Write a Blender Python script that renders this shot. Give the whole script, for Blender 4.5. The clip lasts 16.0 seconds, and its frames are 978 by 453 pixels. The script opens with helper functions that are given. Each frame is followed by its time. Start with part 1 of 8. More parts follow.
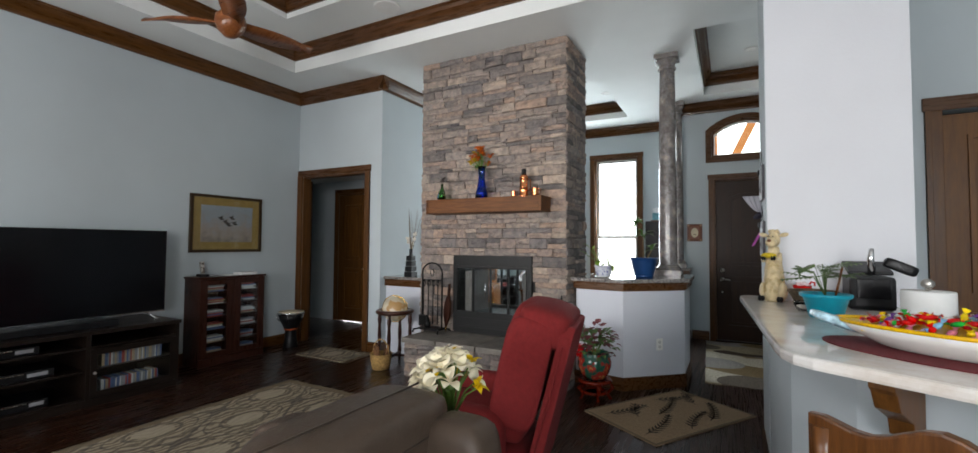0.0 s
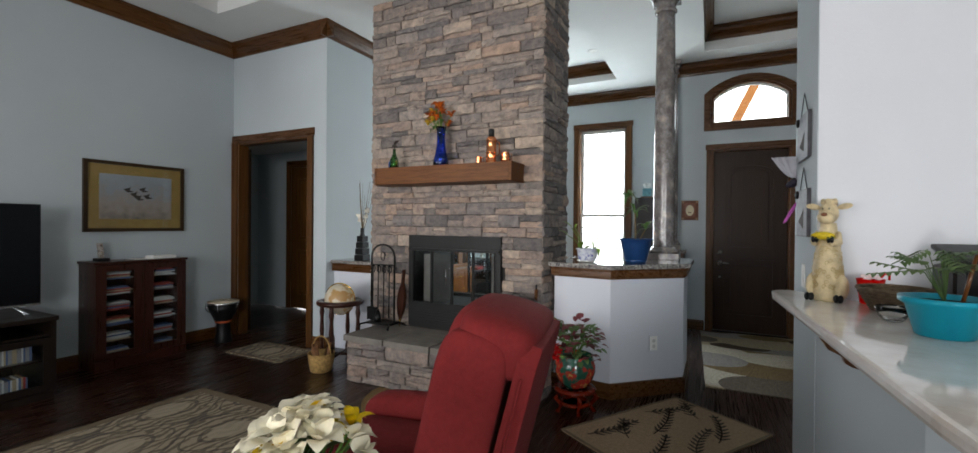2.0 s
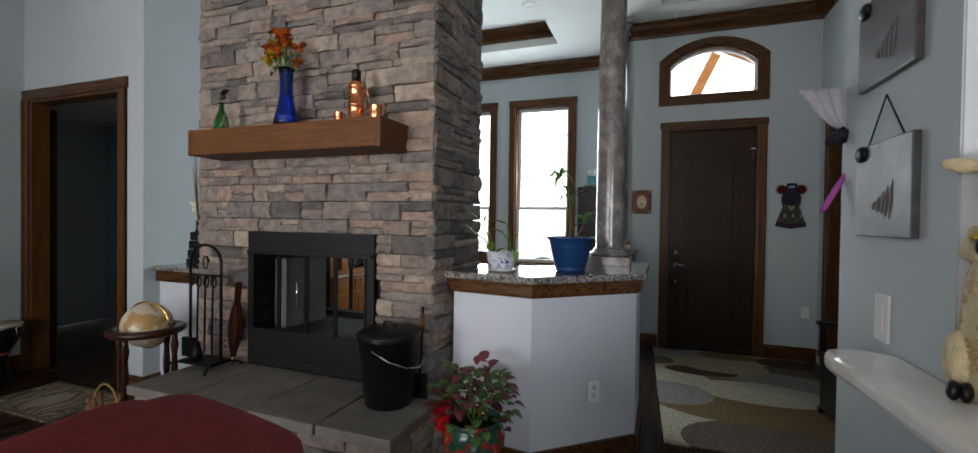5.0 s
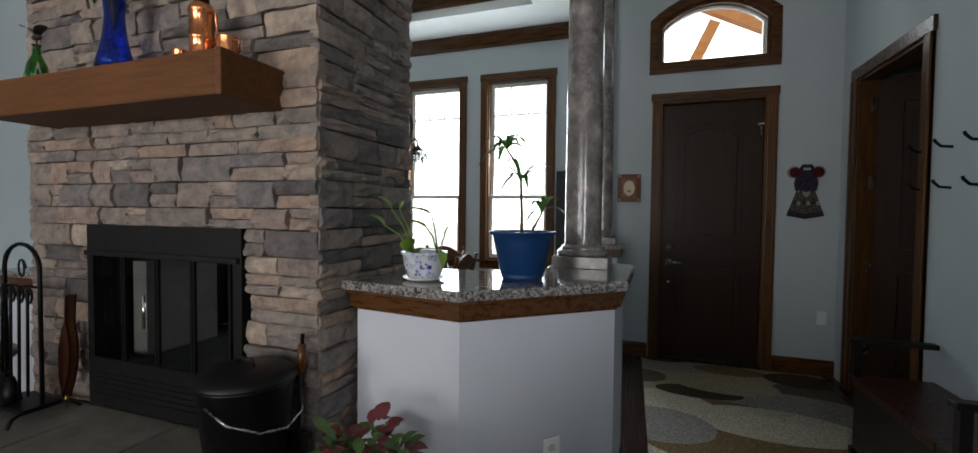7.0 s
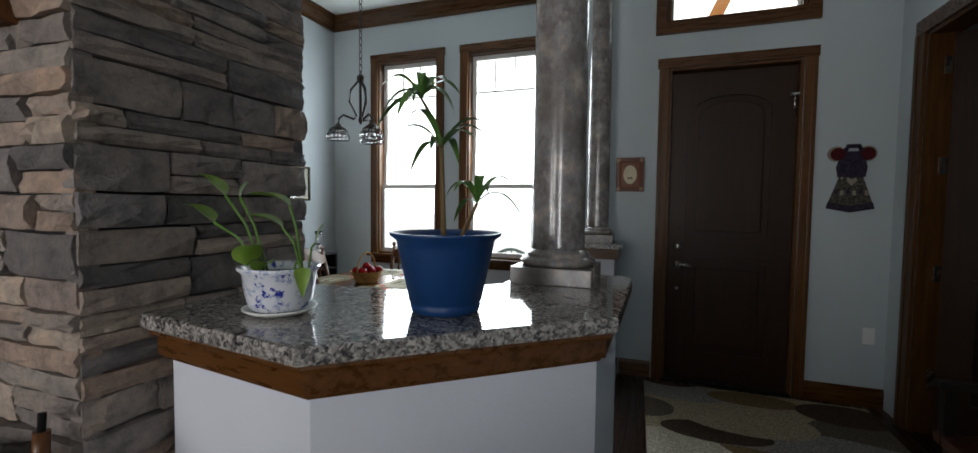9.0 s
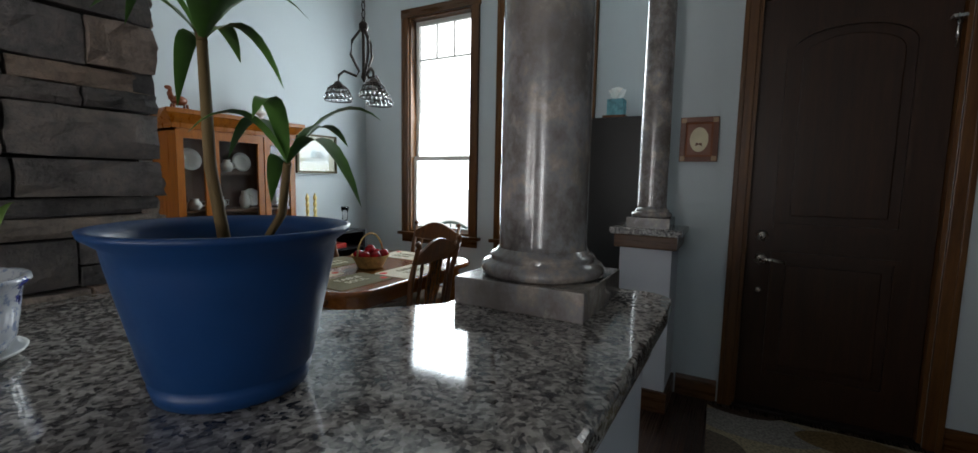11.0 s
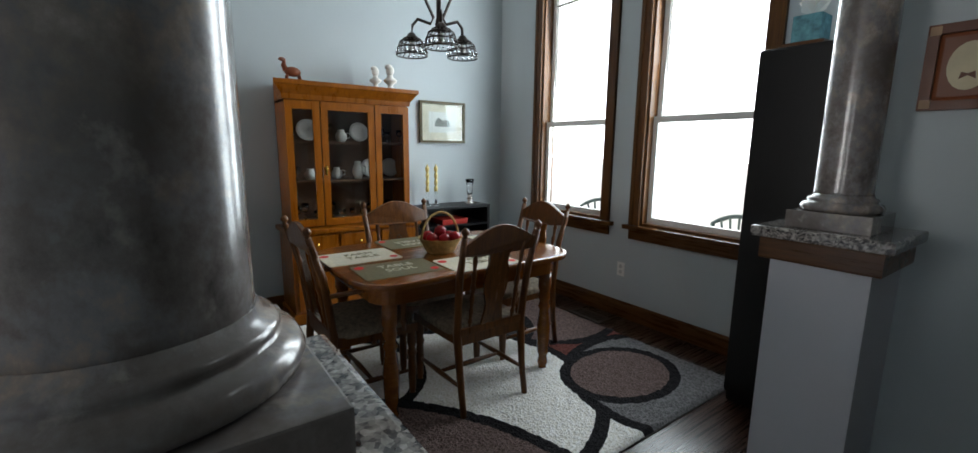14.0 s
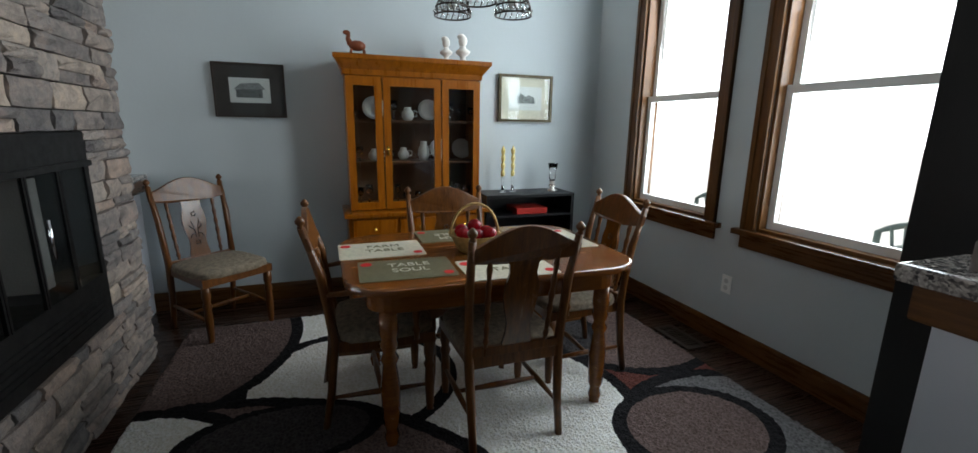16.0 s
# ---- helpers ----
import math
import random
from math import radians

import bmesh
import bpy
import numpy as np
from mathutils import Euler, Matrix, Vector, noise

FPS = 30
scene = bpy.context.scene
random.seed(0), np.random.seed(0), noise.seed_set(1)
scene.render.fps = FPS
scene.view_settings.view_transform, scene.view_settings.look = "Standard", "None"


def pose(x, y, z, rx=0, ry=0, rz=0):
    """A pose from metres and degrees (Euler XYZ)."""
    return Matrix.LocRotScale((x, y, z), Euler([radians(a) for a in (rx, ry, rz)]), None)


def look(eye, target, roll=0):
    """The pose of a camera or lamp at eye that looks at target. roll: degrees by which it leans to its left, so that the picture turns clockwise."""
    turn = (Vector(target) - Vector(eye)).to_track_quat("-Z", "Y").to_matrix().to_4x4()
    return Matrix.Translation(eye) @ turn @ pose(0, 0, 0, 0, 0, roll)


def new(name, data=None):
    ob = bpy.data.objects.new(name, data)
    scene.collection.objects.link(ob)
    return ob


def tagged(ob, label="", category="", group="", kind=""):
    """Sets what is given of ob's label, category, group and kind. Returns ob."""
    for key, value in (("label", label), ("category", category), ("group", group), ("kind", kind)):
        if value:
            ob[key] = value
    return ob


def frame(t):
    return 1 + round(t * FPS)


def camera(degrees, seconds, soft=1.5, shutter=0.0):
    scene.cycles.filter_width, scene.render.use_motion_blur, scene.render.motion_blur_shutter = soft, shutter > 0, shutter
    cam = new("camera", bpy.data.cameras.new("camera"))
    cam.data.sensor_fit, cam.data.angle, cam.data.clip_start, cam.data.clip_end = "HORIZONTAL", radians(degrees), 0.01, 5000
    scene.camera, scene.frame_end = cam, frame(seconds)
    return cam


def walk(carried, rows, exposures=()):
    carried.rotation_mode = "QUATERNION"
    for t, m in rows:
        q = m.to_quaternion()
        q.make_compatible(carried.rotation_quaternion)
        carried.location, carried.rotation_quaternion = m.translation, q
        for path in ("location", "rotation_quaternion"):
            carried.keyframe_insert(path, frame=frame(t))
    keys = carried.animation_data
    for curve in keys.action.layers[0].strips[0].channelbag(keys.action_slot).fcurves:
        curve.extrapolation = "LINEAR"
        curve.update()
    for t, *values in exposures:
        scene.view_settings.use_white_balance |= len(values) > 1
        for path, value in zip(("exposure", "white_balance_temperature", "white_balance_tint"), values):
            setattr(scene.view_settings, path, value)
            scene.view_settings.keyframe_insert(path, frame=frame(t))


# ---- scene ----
cam = camera(94.4, 16.0)
PATH = [
    (0, (1.13, 0.539, 1.451), (0.192, 2.304, 1.526), 0.4),
    (0.5, (1.048, 0.752, 1.474), (0.113, 2.519, 1.531), 0.4),
    (1, (0.996, 0.97, 1.438), (0.068, 2.741, 1.481), 0.5),
    (1.5, (0.953, 1.201, 1.443), (0.036, 2.978, 1.451), 0.5),
    (2, (0.917, 1.418, 1.428), (0.036, 3.214, 1.417), 0.5),
    (2.5, (0.872, 1.671, 1.415), (0.05, 3.494, 1.406), 0.5),
    (3, (0.857, 1.904, 1.402), (0.087, 3.749, 1.39), 0.5),
    (3.5, (0.837, 2.134, 1.407), (0.102, 3.993, 1.395), 0.5),
    (4, (0.814, 2.356, 1.413), (0.094, 4.221, 1.401), 0.6),
    (6.5, (0.832, 3.414, 1.395), (0.167, 5.299, 1.335), 0.8),
    (7, (0.843, 3.635, 1.393), (0.176, 5.519, 1.329), 0.6),
    (7.5, (0.849, 3.846, 1.39), (0.184, 5.73, 1.318), 0.5),
    (8, (0.847, 4.042, 1.393), (0.18, 5.926, 1.31), 0.6),
    (8.5, (0.848, 4.24, 1.382), (0.174, 6.121, 1.294), 0.7),
    (9, (0.842, 4.444, 1.386), (0.158, 6.321, 1.289), 0.7),
    (9.5, (0.846, 4.63, 1.383), (0.12, 6.49, 1.263), 0.8),
    (10, (0.858, 4.808, 1.373), (0.066, 6.639, 1.222), 0.8),
    (10.2, (0.863, 4.889, 1.374), (0.041, 6.706, 1.21), 0.8),
    (12.5, (0.946, 5.655, 1.375), (-0.323, 7.177, 1.107), 0.9),
    (13, (0.962, 5.827, 1.38), (-0.423, 7.243, 1.1), 0.6),
    (13.5, (0.976, 6.013, 1.371), (-0.524, 7.298, 1.057), 1.0),
    (14, (0.974, 6.176, 1.367), (-0.62, 7.334, 1.023), 0.7),
    (14.5, (0.961, 6.346, 1.363), (-0.705, 7.386, 0.989), 0.9),
    (15, (0.931, 6.513, 1.368), (-0.802, 7.424, 0.959), 0.9),
    (15.5, (0.881, 6.662, 1.368), (-0.918, 7.425, 0.945), 0.8),
    (16, (0.784, 6.807, 1.364), (-1.056, 7.462, 0.931), 0.9),
]
walk(cam, [(t, look(eye, target, roll)) for t, eye, target, roll in PATH],
     [(0, 0.50), (1.5, 0.46), (3, 0.34), (4, 0.24), (6.5, -0.05), (10, -0.12), (12.5, -0.15), (13.5, -0.05), (16, -0.05)])

# ---- world and light ----
world = bpy.data.worlds.new("world")
scene.world = world
world.use_nodes = True
_nt = world.node_tree
_sky = _nt.nodes.new("ShaderNodeTexSky")
_sky.sky_type = "NISHITA"
_sky.sun_disc = False
_sky.sun_elevation = radians(58)
_sky.sun_rotation = radians(150)
_nt.links.new(_sky.outputs[0], _nt.nodes["Background"].inputs[0])
_nt.nodes["Background"].inputs[1].default_value = 0.15
sun = bpy.data.lights.new("sun", "SUN")
sun.energy, sun.angle, sun.color = 5.0, radians(0.5), (1.0, 0.95, 0.88)
new("sun", sun).matrix_world = look((3, -6, 12), (0, 0, 0))


def area(name, m, w, h, power, color=(1, 1, 1), spread=180):
    d = bpy.data.lights.new(name, "AREA")
    d.spread = radians(spread)
    d.shape, d.size, d.size_y, d.energy, d.color = "RECTANGLE", w, h, power, color
    new(name, d).matrix_world = m


SKYC = (0.83, 0.935, 1.0)
for wx in (-1.92, -0.75):
    area("window_light", look((wx, 9.27, 1.95), (wx, 5, 1.5)), 0.72, 2.1, 44, SKYC)
area("transom_light", look((1.36, 8.42, 3.05), (1.36, 4, 1.5)), 0.8, 0.4, 3, SKYC)
for wx in (-2.7, -0.9):
    area("rear_window_light", look((wx, -2.45, 1.55), (wx + 0.2, 5, 1.7)), 1.5, 2.1, 48, (1.0, 0.97, 0.98))
    # narrow fill lamp added to brighten the fireplace, with no source of its own
    area("rear_window_beam", look((wx, -2.40, 1.75), (-1.3, 5, 2.1)), 1.5, 1.7, 7, (1.0, 0.98, 0.97), 45)
area("kitchen_window_light", look((3.0, -2.45, 1.9), (1.9, 5, 1.7)), 1.6, 1.2, 112, (0.98, 0.98, 1.0))

# ---- materials ----


class Net:
    def __init__(self, name):
        self.m = bpy.data.materials.new(name)
        self.m.use_nodes = True
        self.t = self.m.node_tree
        self.b = self.t.nodes["Principled BSDF"]

    def n(self, kind, out=0, **ins):
        nd = self.t.nodes.new("ShaderNode" + kind)
        for k, v in ins.items():
            if k in ("operation", "blend_type", "data_type", "feature", "wave_type", "bands_direction", "distance"):
                if k == "operation":
                    nd.operation = v
                elif k == "blend_type":
                    nd.blend_type = v
                elif k == "data_type":
                    nd.data_type = v
                elif k == "feature":
                    nd.feature = v
                elif k == "bands_direction":
                    nd.bands_direction = v
                continue
            key = int(k[1:]) if k[0] == "i" and k[1:].isdigit() else k
            sock = nd.inputs[key]
            if isinstance(v, bpy.types.NodeSocket):
                self.t.links.new(v, sock)
            else:
                sock.default_value = v
        return nd.outputs[out]

    def pos(self, scale=(1, 1, 1), rot=(0, 0, 0), kind="Object"):
        c = self.n("TexCoord", kind)
        return self.n("Mapping", 0, Vector=c, Scale=scale, Rotation=rot)

    def math(self, op, a, b=0.0):
        return self.n("Math", 0, operation=op, i0=a, i1=b)

    def mix(self, f, a, b, blend="MIX"):
        a, b = [(*c, 1) if isinstance(c, tuple) and len(c) == 3 else c for c in (a, b)]
        return self.n("Mix", 2, data_type="RGBA", blend_type=blend, i0=f, i6=a, i7=b)

    def ramp(self, f, *stops):
        nd = self.t.nodes.new("ShaderNodeValToRGB")
        self.t.links.new(f, nd.inputs[0])
        el = nd.color_ramp.elements
        while len(el) < len(stops):
            el.new(0.5)
        for e, (p, c) in zip(el, stops):
            e.position = p
            e.color = (*c, 1) if len(c) == 3 else c
        return nd.outputs[0]

    def noise(self, v, scale, detail=4, rough=0.6):
        return self.n("TexNoise", 0, Vector=v, Scale=scale, Detail=detail, Roughness=rough)

    def bump(self, h, strength=0.3, dist=0.01):
        self.t.links.new(self.n("Bump", 0, Height=h, Strength=strength, Distance=dist), self.b.inputs["Normal"])

    def done(self, color, rough=0.5, metal=0.0, **more):
        for k, v in (("Base Color", color), ("Roughness", rough), ("Metallic", metal), *more.items()):
            k = k.replace("_", " ")
            if isinstance(v, bpy.types.NodeSocket):
                self.t.links.new(v, self.b.inputs[k])
            else:
                self.b.inputs[k].default_value = (*v, 1) if isinstance(v, tuple) and len(v) == 3 else v
        return self.m


def rich(c, k=1.22):
    m = sum(c) / 3
    return tuple(max(0.001, m + (a - m) * k) for a in c)


def plain(name, color, rough=0.5, metal=0.0, vary=0.12, scale=9.0, bump=0.0, **more):
    g = Net(name)
    g.b.inputs["Specular IOR Level"].default_value = 0.32
    color = rich(color)
    v = g.pos()
    f = g.noise(v, scale)
    dark = tuple(c * (1 - vary) for c in color)
    lite = tuple(min(1, c * (1 + vary)) for c in color)
    c = g.ramp(f, (0.3, dark), (0.7, lite))
    r = g.n("MapRange", 0, Value=g.noise(v, scale * 3.1), i1=0.3, i2=0.7, i3=max(0, rough - 0.06), i4=min(1, rough + 0.06))
    if bump:
        g.bump(g.noise(v, scale * 12, 3), bump, 0.004)
    return g.done(c, r, metal, **more)


def wood(name, dark, light, rough=0.35, axis=0, scale=1.0, obj_vary=0.15, coat=0.06):
    g = Net(name)
    g.b.inputs["Specular IOR Level"].default_value = 0.3
    dark, light = rich(dark), rich(light)
    st = [14.0 * scale] * 3
    st[axis] = 1.1 * scale
    v = g.pos(tuple(st))
    info = g.n("ObjectInfo", "Random")
    off = g.n("VectorMath", 0, operation="ADD", i0=v, i1=g.n("CombineXYZ", 0, X=g.math("MULTIPLY", info, 37.0), Y=g.math("MULTIPLY", info, 11.0)))
    f1 = g.noise(off, 2.2, 6, 0.65)
    f2 = g.noise(off, 11.0, 4, 0.7)
    f = g.math("ADD", g.math("MULTIPLY", f1, 0.7), g.math("MULTIPLY", f2, 0.3))
    c = g.ramp(f, (0.33, dark), (0.52, tuple((a + b) / 2 for a, b in zip(dark, light))), (0.68, light))
    c = g.mix(g.math("MULTIPLY", info, obj_vary * 2), c, (0.02, 0.01, 0.006))
    g.bump(f2, 0.12, 0.003)
    r = g.n("MapRange", 0, Value=f1, i1=0.3, i2=0.7, i3=rough - 0.07, i4=rough + 0.1)
    return g.done(c, r, 0.0, Coat_Weight=coat, Coat_Roughness=0.2)


def paint(name, color, rough=0.75, bump=0.25):
    g = Net(name)
    v = g.pos(kind="Object")
    big = g.noise(v, 0.9, 3)
    fine = g.noise(v, 160, 2)
    orange = g.noise(v, 42, 3)
    c = g.ramp(big, (0.3, tuple(a * 0.95 for a in color)), (0.7, tuple(min(1, a * 1.03) for a in color)))
    g.bump(g.math("ADD", orange, g.math("MULTIPLY", fine, 0.4)), bump, 0.003)
    return g.done(c, rough)


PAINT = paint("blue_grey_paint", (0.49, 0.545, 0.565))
# lighter than PAINT: strong window light on the kitchen wall is put into it
LITWALL = paint("lit_face_paint", (0.70, 0.71, 0.74))
HALFPAINT = paint("pale_paint", (0.59, 0.61, 0.66))
CEIL = paint("ceiling_paint", (0.82, 0.84, 0.82), 0.85, 0.5)
TRIM = wood("stained_trim", (0.040, 0.016, 0.006), (0.125, 0.056, 0.021), 0.28, 0, 1.6, coat=0.25)
TRIMY = wood("stained_trim_lengthwise", (0.045, 0.019, 0.007), (0.135, 0.062, 0.023), 0.3, 1, 1.4, coat=0.2)
TRIMZ = wood("stained_trim_upright", (0.055, 0.024, 0.010), (0.15, 0.070, 0.027), 0.35, 2)
DOORW = wood("dark_door_wood", (0.014, 0.006, 0.003), (0.044, 0.019, 0.009), 0.4, 2, coat=0.0)
ALDER = wood("alder_door_wood", (0.075, 0.033, 0.012), (0.20, 0.095, 0.036), 0.4, 2)
MANTEL = wood("mantel_oak", (0.060, 0.024, 0.010), (0.17, 0.075, 0.033), 0.55, 0, 1.3, coat=0.0)
HUTCHW = wood("honey_pine", (0.16, 0.050, 0.010), (0.31, 0.115, 0.026), 0.3, 2, 0.8, 0.05, 0.3)
OAKZ = wood("chair_oak", (0.05, 0.019, 0.007), (0.155, 0.062, 0.021), 0.33, 2, 1.6, 0.08, 0.25)
GLOSSY = wood("lacquered_oak", (0.05, 0.019, 0.007), (0.155, 0.062, 0.021), 0.2, 2, 1.6, 0.08, 0.9)
TABLEW = wood("table_oak", (0.10, 0.034, 0.012), (0.22, 0.085, 0.029), 0.2, 1, 0.9, 0.05, 0.5)
FLOORW = wood("walnut_plank", (0.013, 0.0055, 0.0034), (0.034, 0.0135, 0.0075), 0.26, 1, 0.7, 0.25, 0.25)
DARKW = wood("espresso_wood", (0.004, 0.003, 0.0024), (0.012, 0.0075, 0.0055), 0.35, 1, 1.0, 0.05)
CHERRY = wood("mahogany", (0.016, 0.006, 0.004), (0.042, 0.013, 0.008), 0.3, 2, 1.2, 0.05)
BLACK = plain("black_paint", (0.004, 0.004, 0.0045), 0.42)
IRON = plain("black_iron", (0.007, 0.007, 0.007), 0.45, 0.5, bump=0.3)
STEEL = plain("satin_nickel", (0.55, 0.53, 0.50), 0.28, 1.0)
CHROME = plain("chrome", (0.75, 0.75, 0.76), 0.12, 1.0)
COPPER = plain("copper", (0.80, 0.36, 0.20), 0.22, 1.0)
BRASS = plain("brass", (0.66, 0.46, 0.16), 0.25, 1.0)
BRONZE = plain("dark_bronze", (0.07, 0.06, 0.055), 0.4, 0.8)
WHITE = plain("white_plastic", (0.78, 0.78, 0.76), 0.4, vary=0.03)
GROUT = plain("stone_joint", (0.032, 0.03, 0.028), 0.95, bump=0.4)


def glass_mat(name, color=(1, 1, 1), rough=0.0):
    g = Net(name)
    return g.done(color, rough, 0.0, Transmission_Weight=1.0, IOR=1.45)


def pane_mat(name):
    g = Net(name)
    t = g.n("BsdfTransparent", 0, Color=(0.93, 0.95, 0.95, 1))
    r = g.n("BsdfGlossy", 0, Roughness=0.02)
    fac = g.n("LayerWeight", 1, Blend=0.5)
    f = g.n("MapRange", 0, Value=g.math("POWER", fac, 4.0), i1=0.0, i2=1.0, i3=0.03, i4=0.35)
    out = g.n("MixShader", 0, i0=f, i1=t, i2=r)
    g.t.links.new(out, g.t.nodes["Material Output"].inputs[0])
    return g.m


GLASS = glass_mat("clear_glass")
PANE = pane_mat("window_pane")
COBALT = glass_mat("cobalt_glass", (0.06, 0.20, 0.85))
GREENG = glass_mat("green_glass", (0.15, 0.5, 0.12))


def stone_mat():
    g = Net("ledge_stone")
    v = g.pos(kind="Object")
    rnd = g.math("FRACT", g.math("ADD", g.n("ObjectInfo", "Random"), g.n("NewGeometry", "Random Per Island")))
    tone = g.ramp(rnd, (0.0, (0.12, 0.115, 0.118)), (0.22, (0.22, 0.195, 0.185)), (0.42, (0.31, 0.265, 0.235)), (0.58, (0.18, 0.172, 0.178)),
                  (0.72, (0.35, 0.265, 0.215)), (0.86, (0.28, 0.255, 0.24)), (1.0, (0.41, 0.345, 0.29)))
    w = g.n("NewGeometry", "Position")
    g1 = g.noise(g.n("VectorMath", 0, operation="ADD", i0=w, i1=g.n("CombineXYZ", 0, X=g.math("MULTIPLY", rnd, 50.0))), 13.0, 6, 0.72)
    c = g.mix(0.75, tone, g.ramp(g1, (0.3, (0.16, 0.15, 0.15)), (0.5, (0.5, 0.47, 0.44)), (0.72, (0.85, 0.72, 0.60))), "OVERLAY")
    g.bump(g.math("ADD", g.noise(w, 34, 6, 0.75), g.math("MULTIPLY", g.noise(w, 130, 3), 0.4)), 0.9, 0.014)
    return g.done(c, 0.88)


STONE = stone_mat()


def slab_mat():
    g = Net("hearth_slab")
    v = g.pos()
    f = g.noise(v, 5, 6, 0.7)
    c = g.ramp(f, (0.3, (0.12, 0.105, 0.09)), (0.55, (0.20, 0.18, 0.155)), (0.75, (0.27, 0.24, 0.21)))
    c = g.mix(g.math("MULTIPLY", g.n("ObjectInfo", "Random"), 0.35), c, (0.12, 0.11, 0.10))
    g.bump(g.noise(v, 30, 4), 0.4, 0.006)
    return g.done(c, 0.75)


SLAB = slab_mat()


def granite_mat():
    g = Net("speckled_granite")
    v = g.pos((1, 1, 1))
    warp = g.mix(0.035, v, g.n("TexNoise", 1, Vector=v, Scale=14.0, Detail=3.0))
    cell = g.n("TexVoronoi", 1, Vector=warp, Scale=150.0)
    sep = g.n("SeparateColor", 0, Color=cell)
    big = g.noise(v, 34, 5, 0.65)
    flake = g.noise(g.n("VectorMath", 0, operation="ADD", i0=warp, i1=(3.1, 1.7, 0.4)), 75, 4, 0.55)
    f = g.math("ADD", g.math("MULTIPLY", sep, 0.28), g.math("ADD", g.math("MULTIPLY", big, 0.42), g.math("MULTIPLY", flake, 0.45)))
    c = g.ramp(f, (0.36, (0.016, 0.016, 0.019)), (0.46, (0.070, 0.066, 0.066)), (0.54, (0.17, 0.155, 0.145)), (0.63, (0.28, 0.258, 0.24)), (0.76, (0.44, 0.41, 0.375)))
    return g.done(c, 0.08, 0.0, Coat_Weight=0.3, Coat_Roughness=0.04)


GRANITE = granite_mat()


def marble_col():
    g = Net("faux_marble")
    v = g.pos((1, 1, 0.8))
    f = g.noise(v, 10.0, 9, 0.70)
    cloud = g.noise(g.n("VectorMath", 0, operation="ADD", i0=v, i1=(5.0, 2.0, 1.0)), 5.5, 6, 0.62)
    spot = g.noise(g.n("VectorMath", 0, operation="ADD", i0=v, i1=(1.0, 7.0, 3.0)), 24.0, 5, 0.6)
    c = g.ramp(f, (0.34, (0.085, 0.075, 0.072)), (0.45, (0.165, 0.145, 0.135)), (0.52, (0.21, 0.20, 0.205)), (0.58, (0.28, 0.235, 0.20)), (0.68, (0.40, 0.36, 0.33)))
    c = g.mix(g.ramp(cloud, (0.40, (0.75, 0.75, 0.75)), (0.56, (0, 0, 0))), c, (0.115, 0.098, 0.088))
    c = g.mix(g.ramp(spot, (0.60, (0, 0, 0)), (0.72, (0.6, 0.6, 0.6))), c, (0.36, 0.325, 0.30))
    g.bump(f, 0.05, 0.004)
    return g.done(c, 0.24, 0.0, Coat_Weight=0.35, Coat_Roughness=0.12)


MARBLE = marble_col()


def bar_mat():
    g = Net("cream_marble")
    v = g.pos()
    f = g.noise(v, 3.2, 7, 0.7)
    c = g.ramp(f, (0.3, (0.60, 0.52, 0.44)), (0.5, (0.75, 0.71, 0.66)), (0.7, (0.85, 0.835, 0.81)))
    return g.done(c, 0.08, 0.0, Coat_Weight=0.3, Coat_Roughness=0.04)


BARTOP = bar_mat()


def rings(name, base, circles, band, band_color, rough=0.95, pile=0.9):
    """Carpet of overlapping rounds, each (x, y, radius, x stretch, colour), laid one over another, with outlines of a given width."""
    g = Net(name)
    v = g.pos()
    wob = g.mix(0.012, v, g.n("TexNoise", 1, Vector=v, Scale=22.0))
    c = (*base, 1)
    for cx, cy, r, sx, col in circles:
        d = g.n("VectorMath", 1, operation="LENGTH", i0=g.n("VectorMath", 0, operation="MULTIPLY", i0=g.n("VectorMath", 0, operation="SUBTRACT", i0=wob, i1=(cx, cy, 0)), i1=(sx, 1, 0)))
        c = g.mix(g.math("LESS_THAN", d, r), c, col)
        if band > 0:
            c = g.mix(g.math("LESS_THAN", g.math("ABSOLUTE", g.math("SUBTRACT", d, r)), band), c, band_color)
    tuft = g.math("ADD", g.math("MULTIPLY", g.noise(v, 95, 3, 0.75), 0.65), g.math("MULTIPLY", g.n("TexVoronoi", 0, Vector=wob, Scale=70.0), 0.4))
    c = g.mix(0.8, c, g.ramp(tuft, (0.3, (0.22, 0.22, 0.22)), (0.66, (0.86, 0.86, 0.86))), "OVERLAY")
    g.bump(tuft, pile, 0.03)
    return g.done(c, rough, 0.0, Specular_IOR_Level=0.1)


